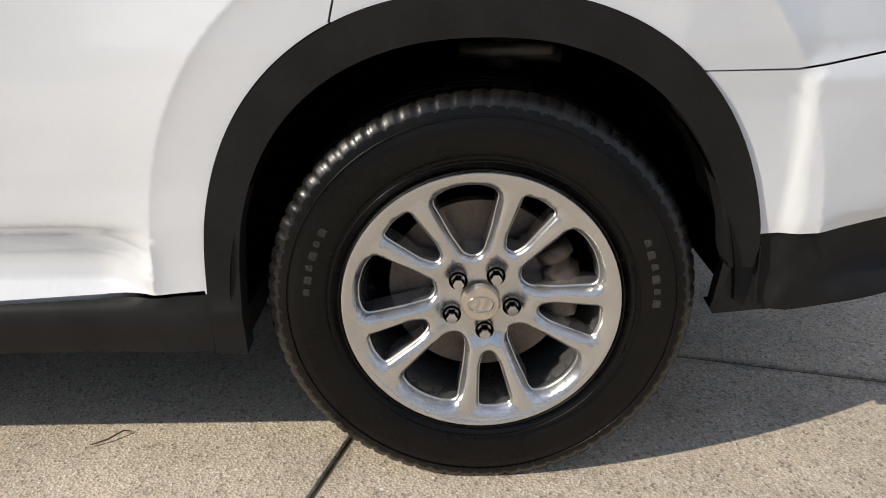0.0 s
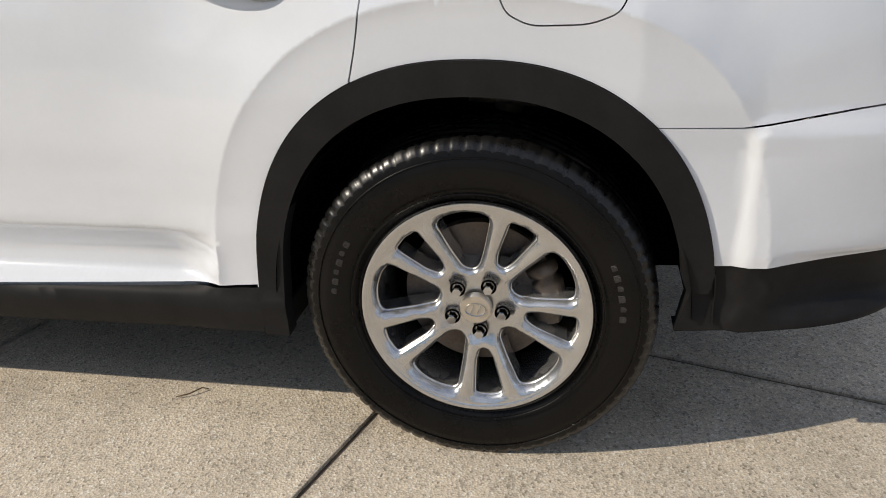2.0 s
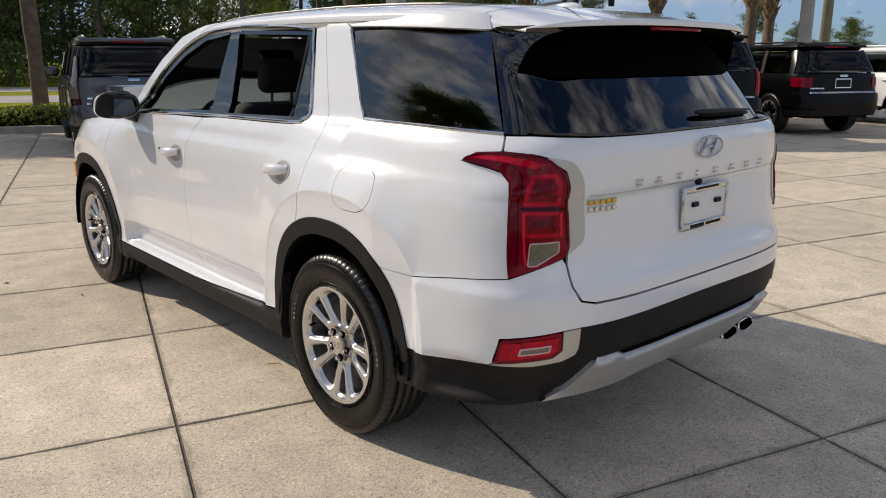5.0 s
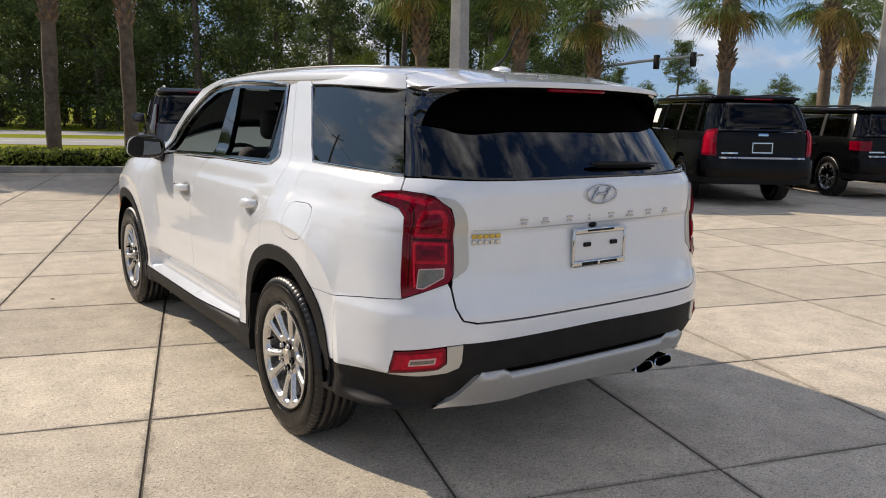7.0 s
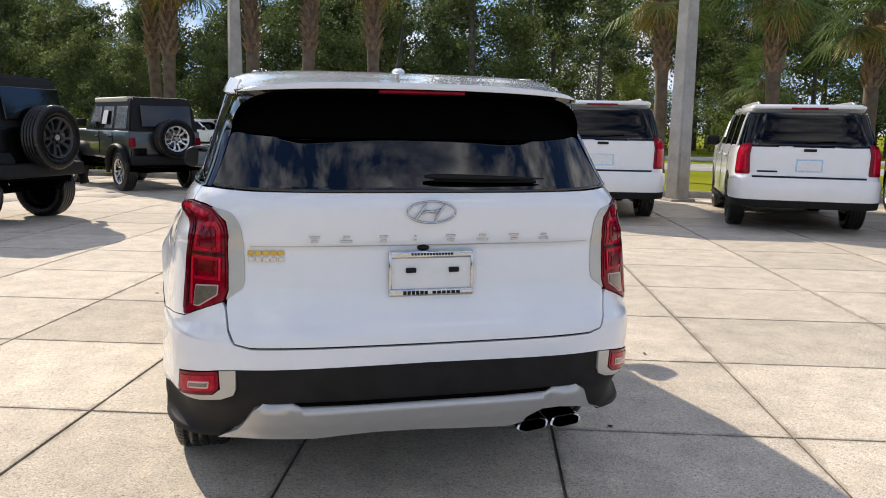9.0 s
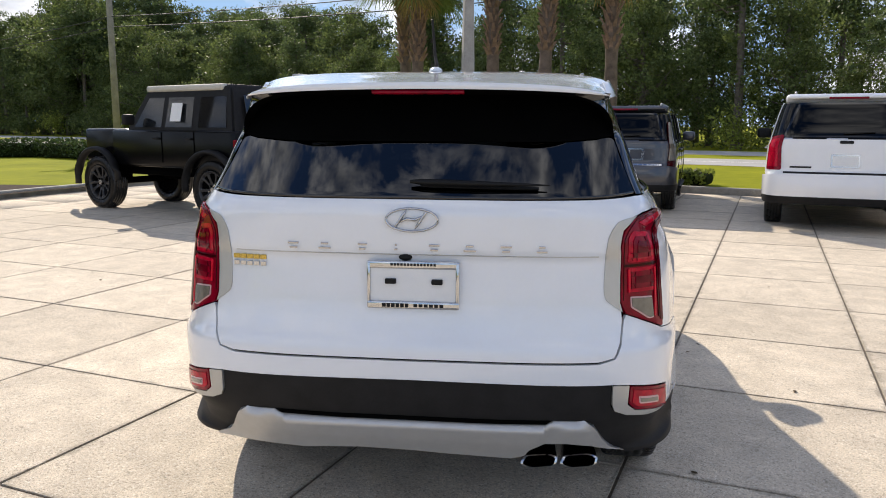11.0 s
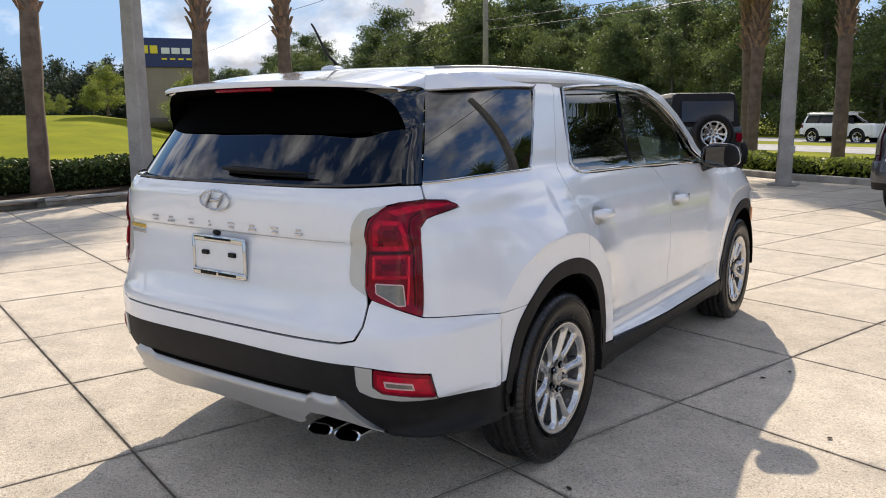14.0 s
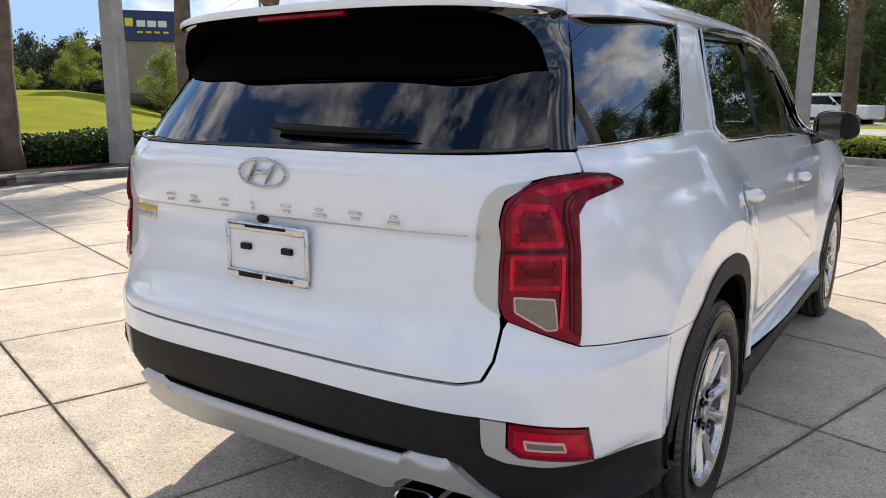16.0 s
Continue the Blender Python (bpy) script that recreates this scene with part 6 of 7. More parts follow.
def plant(kind, x, y, s):
    i = count[kind]
    count[kind] += 1
    src = pool[kind][i % len(pool[kind])]
    m = Matrix.Translation((x, y, .05 + lawn_rise(x, y))) @ Matrix.Rotation(i * 2.4, 4, "Z")
    if i < len(pool[kind]):
        src.matrix_basis = m
        src.scale = (s, s, s)
    else:
        c = copy_thing(src, m)
        c.scale = (s, s, s)


for k, o, kind, s in spots:
    x, y, _ = road_place(k, o)
    # treetops thinned and capped along this road stretch to fit the camera's view
    if 29 < k < 36 and o > 19 and int(k * 1.7) % 2:
        continue
    if k > 66:
        s *= 1.15
    elif k > 27:
        lim = 9.0 if 29.5 < k < 37 else 11.6 if k < 48 else 13.4
        s = min(s, lim * (1 + .008 * (o - 20)) / TALL[kind])
    plant(kind, x, y, s)
for az, d, kind, s in ((47, 150, "pine", .8), (49, 130, "oak", 1.0), (51, 140, "pine", 1.0), (55, 160, "oak", .9), (58, 170, "oak", 1.0), (62, 120, "pine", .9), (65, 140, "oak", 1), (68, 150, "oak", 1),
                       (44, 110, "oak", 1.0), (46, 120, "oak", 1.1), (60, 180, "oak", .9), (53, 175, "oak", .9), (72, 120, "oak", 1.0), (76, 110, "pine", 1.0), (80, 120, "oak", 1.1),
                       (-60, 190, "oak", 1.2), (-62, 190, "oak", 1.3), (-64, 185, "oak", 1.3), (-66, 180, "oak", 1.3), (-68, 180, "oak", 1.4), (-70, 175, "oak", 1.3), (-72, 170, "oak", 1.3), (-75, 170, "oak", 1.3), (-58, 200, "oak", 1.2),
                       (-61.5, 95, "light", .45), (-58.3, 75, "light", .62), (-57.4, 78, "light", .72), (-60.4, 92, "light", .5), (-51.5, 50, "light", .62), (-50.3, 52, "light", .55)):
    plant(kind, math.sin(radians(az)) * d, math.cos(radians(az)) * d - 3, s)
for i, (k, o) in enumerate([(x, 11.5 + 1.5 * ((x * 7) % 3) / 3) for x in range(-38, 160, 5)]):
    x, y, _ = road_place(k, o)
    b = build_bush("bush", "bushy undergrowth along the verge", (3.4, 3.0, 2.4), 400 + i, LEAF_OAK if i % 3 else LEAF_SUN, "undergrowth along the verge", 1100, .13)
    b.location = (x, y, .08)
for i, k in enumerate(np.arange(-34, 120, 3.6)):
    x, y, _ = road_place(k, 15.5 + 2.0 * ((i * 5) % 3) / 3)
    b = build_bush("bush", "dark tall undergrowth under the trees", (4.2, 3.4, 3.4), 500 + i, LEAF_PINE, "undergrowth along the verge", 1700, .12)
    b.location = (x, y, .08)

# a far, unbroken line of woods across the lawn, and a low pale building before it
rf_ = np.random.default_rng(77)
vs, fs = [], []
for az in np.arange(-84, -36, 1.05):
    for row in range(2):
        d = 165 + 14 * row + rf_.uniform(-4, 4)
        x, y = math.sin(radians(az)) * d, math.cos(radians(az)) * d - 3
        h = rf_.uniform(10.5, 14.0) * (1 if az < -54 else .8)
        for k in range(12):
            f = (k + .6) / 12
            w = h * .22 * math.sin(math.pi * min(1, .18 + f * .80)) ** .8
            leaves(vs, fs, (x + rf_.normal(0, w * .6), y + rf_.normal(0, w * .6), h * f), (w * 1.7, w * 1.7, h * .12), 260, .30, rf_)
tagged(quick("far_woods", vs, fs, LEAF_FAR, None), "dark unbroken treeline beyond the lawn", "woods", kind="stuff")
fb = thing("low_building", "low grey flat-roofed building beyond the lawn", "building", at=(-119.2, 46.6, 1.9))
bm = bmesh.new()
box(bm, (0, 0, 3.6), (12, 7, 7.2), .05, Matrix.Rotation(radians(66), 4, "Z"))
part("wall", bm, SIGNAL, fb, "grey plastered wall")
bm = bmesh.new()
box(bm, (0, 0, 7.35), (12.6, 7.6, .35), .05, Matrix.Rotation(radians(66), 4, "Z"))
part("roof", bm, SATIN, fb, "pale flat roof edge")

# ---- posts, poles, wires ----
for x, y, h in ((-12.2, 6.75, 9.0), (-1.10, 14.9, 5.6), (8.1, 11.15, 9.0), (20.4, 7.8, 9.0)):
    lp = thing("lamp_post", "square tapered concrete lamp post", "lamp post", "lamp posts round the lot", at=(x, y, 0))
    bm = bmesh.new()
    rows = []
    for z, w in ((0, .19), (.6, .182), (3, .165), (h, .11)):
        w *= .80 if y == 14.9 else 1.0
        rows.append([bm.verts.new((sx * w * c1, sy * w * c2, z)) for sx, sy, c1, c2 in ((1, 1, 1, .8), (1, 1, .8, 1), (-1, 1, .8, 1), (-1, 1, 1, .8), (-1, -1, 1, .8), (-1, -1, .8, 1), (1, -1, .8, 1), (1, -1, 1, .8))])
    for a, b in zip(rows, rows[1:]):
        for k in range(8):
            bm.faces.new((a[k], a[(k + 1) % 8], b[(k + 1) % 8], b[k]))
    bm.faces.new(rows[-1])
    part("shaft", bm, POST, lp, "pale grey concrete shaft").rotation_euler = (0, 0, .3)
    bm = bmesh.new()
    box(bm, (0, 0, .02), (.56, .56, .05), .01)
    part("footing", bm, KERB, lp, "square concrete footing")
    bm = bmesh.new()
    box(bm, (.16, -.10, .78), (.10, .05, .16), .01)
    part("access_plate", bm, SIGNAL, lp, "small metal access plate")
POLES = [road_place(18.5, -11.0), road_place(62, -11.0), road_place(-36, -11.0), road_place(125, -11.0)]
for x, y, _ in POLES:
    up = thing("utility_pole", "weathered grey wooden utility pole", "utility pole", "poles along the road", at=(x, y, .05))
    bm = bmesh.new()
    sweep(bm, [(0, 0, 0), (0, 0, 13.5)], [.19, .12], 12)
    part("shaft", bm, WOOD_POLE, up, "round wooden shaft", smooth=60)
    bm = bmesh.new()
    box(bm, (0, 0, 12.9), (1.9, .10, .12), .01, Matrix.Rotation(radians(60), 4, "Z"))
    part("crossarm", bm, WOOD_POLE, up, "wooden crossarm")
    for k in (-1, 0, 1):
        bm = bmesh.new()
        sweep(bm, [(k * .42, k * .72, 12.96), (k * .42, k * .72, 13.14)], .04, 8)
        part("insulator", bm, SIGNAL, up, "small insulator")
for h, o in ((7.0, 0), (6.5, .1), (12.9, .6)):
    for a, b in ((POLES[2], POLES[0]), (POLES[0], POLES[1]), (POLES[1], POLES[3])):
        bm = bmesh.new()
        pts = [(a[0] + (b[0] - a[0]) * f, a[1] + (b[1] - a[1]) * f + o, h - 1.0 * 4 * f * (1 - f) * .7) for f in np.linspace(0, 1, 13)]
        sweep(bm, pts, .022, 5)
        tagged(part("overhead_cable", bm, WIRE), "black overhead cable between poles", "cable", "cables along the road")
# traffic signal
sg = thing("traffic_signal", "pale metal signal mast arm with dark signal heads", "traffic signal", at=(36.6, 35.8, .05))
bm = bmesh.new()
sweep(bm, [(0, 0, 0), (0, 0, 6.0)], [.16, .12], 12)
part("mast", bm, SIGNAL, sg, "round metal mast", smooth=60)
bm = bmesh.new()
sweep(bm, [(0, 0, 4.6), (2.5, -2.8, 5.15), (5.2, -5.9, 5.6)], [.12, .10, .07], 10)
part("arm", bm, SIGNAL, sg, "long tapered arm", smooth=60)
for f in (.62, .92):
    bm = bmesh.new()
    box(bm, (5.2 * f, -5.9 * f, 4.95 + .6 * f - .2), (.34, .3, .95), .04)
    part("signal_head", bm, CLAD, sg, "dark signal head")

# far building with its tower sign
bl = thing("shop_building", "tan stucco shop with a blue sign tower", "building", at=(-46.6, 32.0, .05))
turn = Matrix.Rotation(radians(52), 4, "Z")
bm = bmesh.new()
box(bm, (0, 0, 2.6), (4.4, 3.4, 5.2), .03, turn)
part("tower_wall", bm, BUILD_TAN, bl, "tan stucco tower")
bm = bmesh.new()
box(bm, (0, 0, 6.15), (4.7, 3.7, 2.0), .04, turn)
panel_ob = part("sign_panel", bm, SIGN_BLUE, bl, "dark blue sign box")
for k in range(3):
    bm = bmesh.new()
    box(bm, tuple(turn @ Vector((-1.85 + .62 * k, -1.88, 6.35))), (.50, .06, .55), .02, turn)
    part("sign_shape", bm, SIGN_YELLOW, panel_ob, "yellow sign shape")
for k in range(3):
    bm = bmesh.new()
    box(bm, tuple(turn @ Vector((.15 + .68 * k, -1.88, 6.28))), (.56, .06, .42), .02, turn)
    part("sign_shape", bm, PAPER, panel_ob, "white sign shape")
bm = bmesh.new()
for k in range(4):
    box(bm, tuple(turn @ Vector((.05 + .55 * k, -1.88, 5.72))), (.36, .05, .12), .01, turn)
part("sign_underline", bm, SIGN_YELLOW, panel_ob, "small yellow bars")
bm = bmesh.new()
box(bm, tuple(turn @ Vector((0, -1.75, .9))), (2.6, .12, 1.5), .02, turn)
part("shop_window", bm, GLOSS_BLACK, bl, "dark low window")


# ---- parked vehicles ----
WHEEL_SRC = thing("spare_pattern", "", "")
build_wheel(WHEEL_SRC, fine=False, phase=90, alloy=ALLOY)


def wheels_for(owner, wb, half, R, material=None, name="wheel"):
    k = R / .372
    for yw in (0.0, wb):
        for side in (1, -1):
            w = new(name)
            w.parent = owner
            w.matrix_basis = Matrix.Translation((side * half, yw, R * .985)) @ (Matrix() if side > 0 else Matrix.Rotation(math.pi, 4, "Z")) @ Matrix.Diagonal((k, k, k, 1))
            for o in WHEEL_SRC.children:
                c = o.copy()
                scene.collection.objects.link(c)
                c.parent = w
                if material and o.name.split(".")[0] in ("rim", "barrel"):
                    c.data = swapped(o.data, material)


SWAPS = {}


def swapped(data, material):
    key = (data.name, material.name)
    if key not in SWAPS:
        SWAPS[key] = data.copy()
        SWAPS[key].materials.clear()
        SWAPS[key].materials.append(material)
    return SWAPS[key]


DARK_ALLOY = mat("dark_alloy", (.05, .05, .052), 0.35, metal=.6, var=.1, scale=20)


def parked_suv(label, at, heading, paint, half=1.0, wb=2.95, ro=1.05, fo=.95, belt=1.18, roof=1.86, tumble=.14, rake=.22, R=.40, lamp="tall", trim="chrome", rails=True, paper=True, ex=7.0, alloy=None, low=.55):
    """A boxy estate car seen mostly from behind: body, glass, lamps, bumper, wheels."""
    c = thing("parked_suv", label, "car", "vehicles parked round the lot")
    wide = smooth_table([(.25, half - .10), (.42, half - .01), (.75, half), (belt - .12, half - .012), (belt, half - .045), (roof - .10, half - .045 - tumble), (roof, half - .12 - tumble)])
    back = smooth_table([(.25, ro - .16), (.45, ro - .02), (.62, ro), (.78, ro - .02), (.86, ro - .06), (belt - .05, ro - .075), (belt + .05, ro - .10), (roof - .12, ro - .10 - rake), (roof, ro - .14 - rake)])
    a = np.linspace(0, math.pi / 2, 801)
    exx, eyy = np.sin(a) ** (2 / ex), np.cos(a) ** (2 / ex)
    arc = np.concatenate([[0], np.cumsum(np.hypot(np.diff(exx) * half, np.diff(eyy) * ro))])
    S = float(arc[-1])

    def P(u, z):
        u, z = np.broadcast_arrays(np.asarray(u, float), np.asarray(z, float))
        hand = np.where(u < 0, -1.0, 1.0)
        u = np.abs(u)
        q = np.minimum(u, S)
        y = np.where(u <= S, -np.interp(q, arc, eyy) * back(z), u - S)
        f = np.clip((y - wb + .1) / (fo + .1), 0, .999)
        x = np.interp(q, arc, exx) * wide(z) * (1 - f ** 4.0) ** .25
        return np.stack([x * hand, y, z], -1)

    def U(y, z):
        return S + y if y >= 0 else float(np.interp(-min(1.0, -y / float(back(z))), -eyy, arc))

    def arc_pts(yw, r, a0, a1):
        out = []
        for k in range(15):
            q = radians(a0 + (a1 - a0) * k / 14)
            y, z = yw + r * math.cos(q), max(.42, R + r * math.sin(q))
            out.append((U(y, z), z))
        return out

    r = R + .07
    zt = belt
    half_line = [(0, low)] + [(U(-.62, low), low)] + arc_pts(0, r, 180, 0) + [(U(.6, .42), .42), (U(wb - .6, .42), .42)] + arc_pts(wb, r, 180, 0) + \
        [(U(wb + fo * .75, .5), .5), (U(wb + fo * .8, .95), .95), (U(wb + .3, belt - .05), belt - .05), (U(wb - .55, belt), belt), (0, zt)]
    bd = panel("body", mirrored(half_line), P, paint, c, "painted body", step=.09, depth=.03)
    glass_line = [(0, belt + .02), (U(wb - .62, belt + .02), belt + .02), (U(wb - 1.25, roof - .14), roof - .14), (0, roof - .14)]
    panel("cabin_glass", mirrored(glass_line), P, GLASS_PARK, c, "dark tinted glass", step=.09, depth=.004, off=-.012)
    # pillars
    for side in (1, -1):
        for y0, y1, t0, t1, m_ in ((-.62, -.50, -.52, -.40, paint), (.28, .38, .34, .44, CLAD), (1.22, 1.34, 1.20, 1.30, CLAD)):
            panel("pillar", [(U(y0, belt), belt), (U(y1, belt), belt), (U(t1, roof - .12), roof - .12), (U(t0, roof - .12), roof - .12)], P, m_, c, "window pillar", step=.08, depth=.02, side=side)
        panel("front_pillar", [(U(wb - .74, belt), belt), (U(wb - .58, belt), belt), (U(wb - 1.18, roof - .12), roof - .12), (U(wb - 1.32, roof - .12), roof - .12)], P, paint, c, "front pillar", step=.08, depth=.03, side=side)
        if paper:
            panel("window_paper", [(U(1.62, belt + .12), belt + .12), (U(1.92, belt + .12), belt + .12), (U(1.90, belt + .40), belt + .40), (U(1.60, belt + .40), belt + .40)], P, PAPER, c, "white sheet in the window", step=.08, depth=.002, off=.004, side=side)
        s0 = float(arc[np.searchsorted(exx, .80)])
        s1 = float(np.interp(-.80, -eyy, arc))
        if lamp == "tall":
            lp = [(s0 - .02, .86), (s1, .86), (s1 - .02, belt + .02), (s0 + .02, belt + .06)]
        elif lamp == "side":
            lp = [(s0 - .10, belt - .26), (s1 + .12, belt - .24), (s1 + .14, belt - .08), (s0 - .10, belt - .07)]
        else:
            lp = [(s0 + .03, .72), (s1, .72), (s1 - .02, belt + .32), (s0 + .12, belt + .32)]
        lens = panel("tail_lamp", rounded(lp, .03, 3), P, LAMP_RED if lamp != "clear" else LAMP_DARK, c, "red tail lamp", step=.05, depth=.02, off=.012, side=side)
        if lamp == "clear":
            panel("clear_lens", rounded([(s0 + .05, .90), (s1 - .01, .90), (s1 - .03, belt + .31), (s0 + .13, belt + .31)], .02, 3), P, LAMP_CLEAR, lens, "pale clear lens", step=.05, depth=.01, off=.017, side=side)
        elif lamp == "tall":
            panel("lens_core", rounded(shrink(lp, .045), .02, 3), P, LAMP_BRIGHT, lens, "brighter lens core", step=.05, depth=.01, off=.017, side=side)
        mb = bmesh.new()
        box(mb, (side * (half + .10), wb - .78, belt + .06), (.24, .14, .18), .05, seg=3)
        part("door_mirror", mb, CLAD if paint is not PAINT_GREY else PAINT_GREY, c, "door mirror", smooth=50)
        for y in (.45, 1.5):
            p0 = P(U(y, belt - .16), belt - .16)
            hb = bmesh.new()
            sweep(hb, [(side * (p0[0] + .01 + .03 * math.sin(math.pi * k / 6)), y - .10 + .2 * k / 6, belt - .16) for k in range(7)], .014, 8)
            part("door_handle", hb, paint, c, "door handle", smooth=60)
        for y in (.18, 1.28, wb - .5):
            line_on(P, [(U(y, belt - .02), belt - .02), (U(y + .01, .9), .9), (U(y, .5), .5)], .004, SHADOWY, c, "door_seam", "dark door gap", 0, side)
        if rails:
            rb = bmesh.new()
            sweep(rb, [(side * (half - .20 - tumble), y, roof + .035 + (-.035 if abs(y - .75) > 1.24 else 0)) for y in np.linspace(-.5, 2.0, 11)], .018, 8)
            part("roof_rail", rb, SATIN if paint is not PAINT_BLACK else CLAD, c, "roof rail", smooth=60)
        run = bmesh.new()
        box(run, (side * (half - .02), wb / 2, .36), (.14, wb - 1.0, .05), .02)
        part("running_board", run, CLAD, c, "black running board")
        for yw in (0.0, wb):
            # near-black box in each well; its colour stands in for shade
            wbm = bmesh.new()
            box(wbm, (side * (half - .26), yw, R + .16), (.40, 2 * r - .04, 2 * r * .52), .1)
            bmesh.ops.reverse_faces(wbm, faces=wbm.faces[:])
            part("wheel_well", wbm, SHADOWY, c, "dark wheel well")
    rb = bmesh.new()
    box(rb, (0, (wb - 1.1 - ro + .32 + rake) / 2, roof - .065), (2 * (half - .07 - tumble), wb - 1.1 + ro - .30 - rake, .13), .06, seg=3)
    part("roof", rb, paint, c, "painted roof", smooth=50)
    rb = bmesh.new()
    box(rb, (0, -ro + .32 + rake, roof - .05), (2 * (half - .10 - tumble), .32, .05), .02)
    sp_ = part("roof_spoiler", rb, paint, c, "roof spoiler", smooth=50)
    rb = bmesh.new()
    box(rb, (0, -ro + .165 + rake, roof - .065), (.5, .02, .03), .006)
    part("high_brake_lamp", rb, LAMP_RED, sp_, "slim red brake lamp")
    # bonnet and nose
    rb = bmesh.new()
    box(rb, (0, wb + .08, belt - .13), (2 * half - .16, 1.45, .22), .09, seg=3)
    box(rb, (0, wb + fo - .22, .72), (2 * half - .22, .42, .72), .12, seg=3)
    part("nose", rb, paint, c, "bonnet and nose", smooth=50)
    rb = bmesh.new()
    box(rb, (0, wb * .4, .80), (2 * half - .36, wb * 1.15 + .6, .50), .05)
    box(rb, (0, wb / 2 - .2, .42), (2 * half - .6, wb + 1.0, .16), .04)
    part("dark_interior", rb, SHADOWY, c, "dark floor and seats")
    for x in (-.42, .42):
        for y in (wb * .5, wb * .2):
            rb = bmesh.new()
            box(rb, (x, y, belt + .02), (.48, .16, .60), .06, Matrix.Rotation(radians(12), 4, "X"))
            part("car_seat", rb, SEAT, c, "dark seat back", smooth=50)
    # tail details
    zr0, zr1 = belt + .05, roof - .16
    w0 = float(np.interp(.0, [0, 1], [half * .80, 1]))
    panel("rear_window_frame", mirrored([(0, zr0 - .02), (w0 + .04, zr0 - .02), (w0 - .06, zr1 + .03), (0, zr1 + .03)]), P, GLOSS_BLACK, c, "black rear window frame", step=.08, depth=.01, off=.0)
    panel("rear_window", rounded(mirrored([(0, zr0), (w0, zr0), (w0 - .10, zr1), (0, zr1)]), .03, 3), P, GLASS_PARK, c, "dark rear window", step=.08, depth=.004, off=.006)
    bum = panel("rear_bumper", mirrored([(0, .50), (U(-.50, .5), .50), (U(-.52, .76), .76), (s0, .80), (0, .80)]), P, paint, c, "painted rear bumper", step=.08, depth=.03, off=.035)
    panel("bumper_trim", mirrored([(0, .40), (U(-.55, .40), .40), (U(-.52, .52), .52), (0, .52)]), P, CLAD, c, "black lower bumper", step=.08, depth=.03, off=.03)
    panel("bumper_step", mirrored([(0, .80), (s0 - .05, .80), (s0 - .05, .835), (0, .835)]), P, CHROME if trim == "chrome" else CLAD, c, "strip above the bumper", step=.08, depth=.01, off=.02)
    panel("number_plate", [(-.16, .93), (.16, .93), (.16, 1.07), (-.16, 1.07)], P, PLATE_WHITE if paint is not PAINT_BLACK else CLAD, c, "dealer plate without writing", step=.08, depth=.008, off=.012)
    panel("plate_frame", [(-.18, .91), (.18, .91), (.18, 1.09), (-.18, 1.09)], P, CHROME, c, "plate frame", step=.08, depth=.006, off=.006)
    panel("badge", rounded([(-.09, belt - .06), (.09, belt - .06), (.09, belt - .02), (-.09, belt - .02)], .015, 3), P, CHROME if paint is not PAINT_PLAIN else CLAD, c, "plain badge shape", step=.08, depth=.008, off=.01)
    if trim == "chrome" and paint is PAINT_GREY:
        panel("tail_garnish", rounded(mirrored([(0, .90), (.40, .90), (.42, 1.10), (0, 1.10)]), .03, 3), P, CHROME, c, "chrome garnish round the plate", step=.08, depth=.01, off=.004)
        panel("garnish_field", rounded(mirrored([(0, .925), (.36, .925), (.375, 1.075), (0, 1.075)]), .02, 3), P, PAINT_GREY, c, "dark field inside the garnish", step=.08, depth=.004, off=.0055)
    panel("small_lettering", [(-.70, .895), (-.42, .895), (-.42, .92), (-.70, .92)], P, CHROME if paint is not PAINT_PLAIN else CLAD, c, "plain bar for small lettering", step=.08, depth=.004, off=.006)
    rb = bmesh.new()
    wv = P(np.linspace(-.05, .36, 8), np.linspace(zr0 + .03, zr0 + .05, 8)) + np.array([0, -.03, 0])
    sweep(rb, wv, .010, 6)
    part("rear_wiper", rb, CLAD, c, "black rear wiper", smooth=60)
    rb = bmesh.new()
    sweep(rb, [(.55, -ro + .02, .36), (.55, -ro + .5, .36)], .035, 10, caps=False)
    part("tailpipe", rb, STEEL, c, "tailpipe", smooth=60)
    wheels_for(c, wb, half - .035, R, alloy)
    hx, hy = Vector(heading).normalized()
    c.matrix_basis = Matrix.Translation((at[0], at[1], 0)) @ Matrix.Rotation(math.atan2(-hx, hy), 4, "Z")
    return c


parked_suv("grey luxury suv with chrome tail garnish", (2.12, 10.85), (.22, .97), PAINT_GREY, half=.94, wb=2.79, ro=1.05, belt=1.22, roof=1.82, lamp="clear", tumble=.13, R=.385)
parked_suv("large white suv with dark rear window and roof rails", (5.05, 8.75), (.30, .95), PAINT_PLAIN, half=1.03, wb=2.95, ro=1.15, belt=1.30, roof=1.94, lamp="tall", trim="black", tumble=.15)
parked_suv("large white suv with black wheels", (7.65, 6.90), (.48, .88), PAINT_PLAIN, half=1.01, wb=2.95, ro=1.12, belt=1.26, roof=1.89, lamp="tall", trim="black", tumble=.15, alloy=DARK_ALLOY)
parked_suv("long black suv with a chrome bumper strip", (10.21, 5.38), (.53, .85), PAINT_BLACK, half=.99, wb=3.30, ro=1.22, belt=1.26, roof=1.88, lamp="tall", tumble=.15)
parked_suv("black mid-size suv with wraparound red lamps", (13.56, 4.53), (.47, .88), PAINT_BLACK, half=.95, wb=2.91, ro=1.0, belt=1.18, roof=1.74, lamp="side", trim="chrome", tumble=.14, ex=5.5)
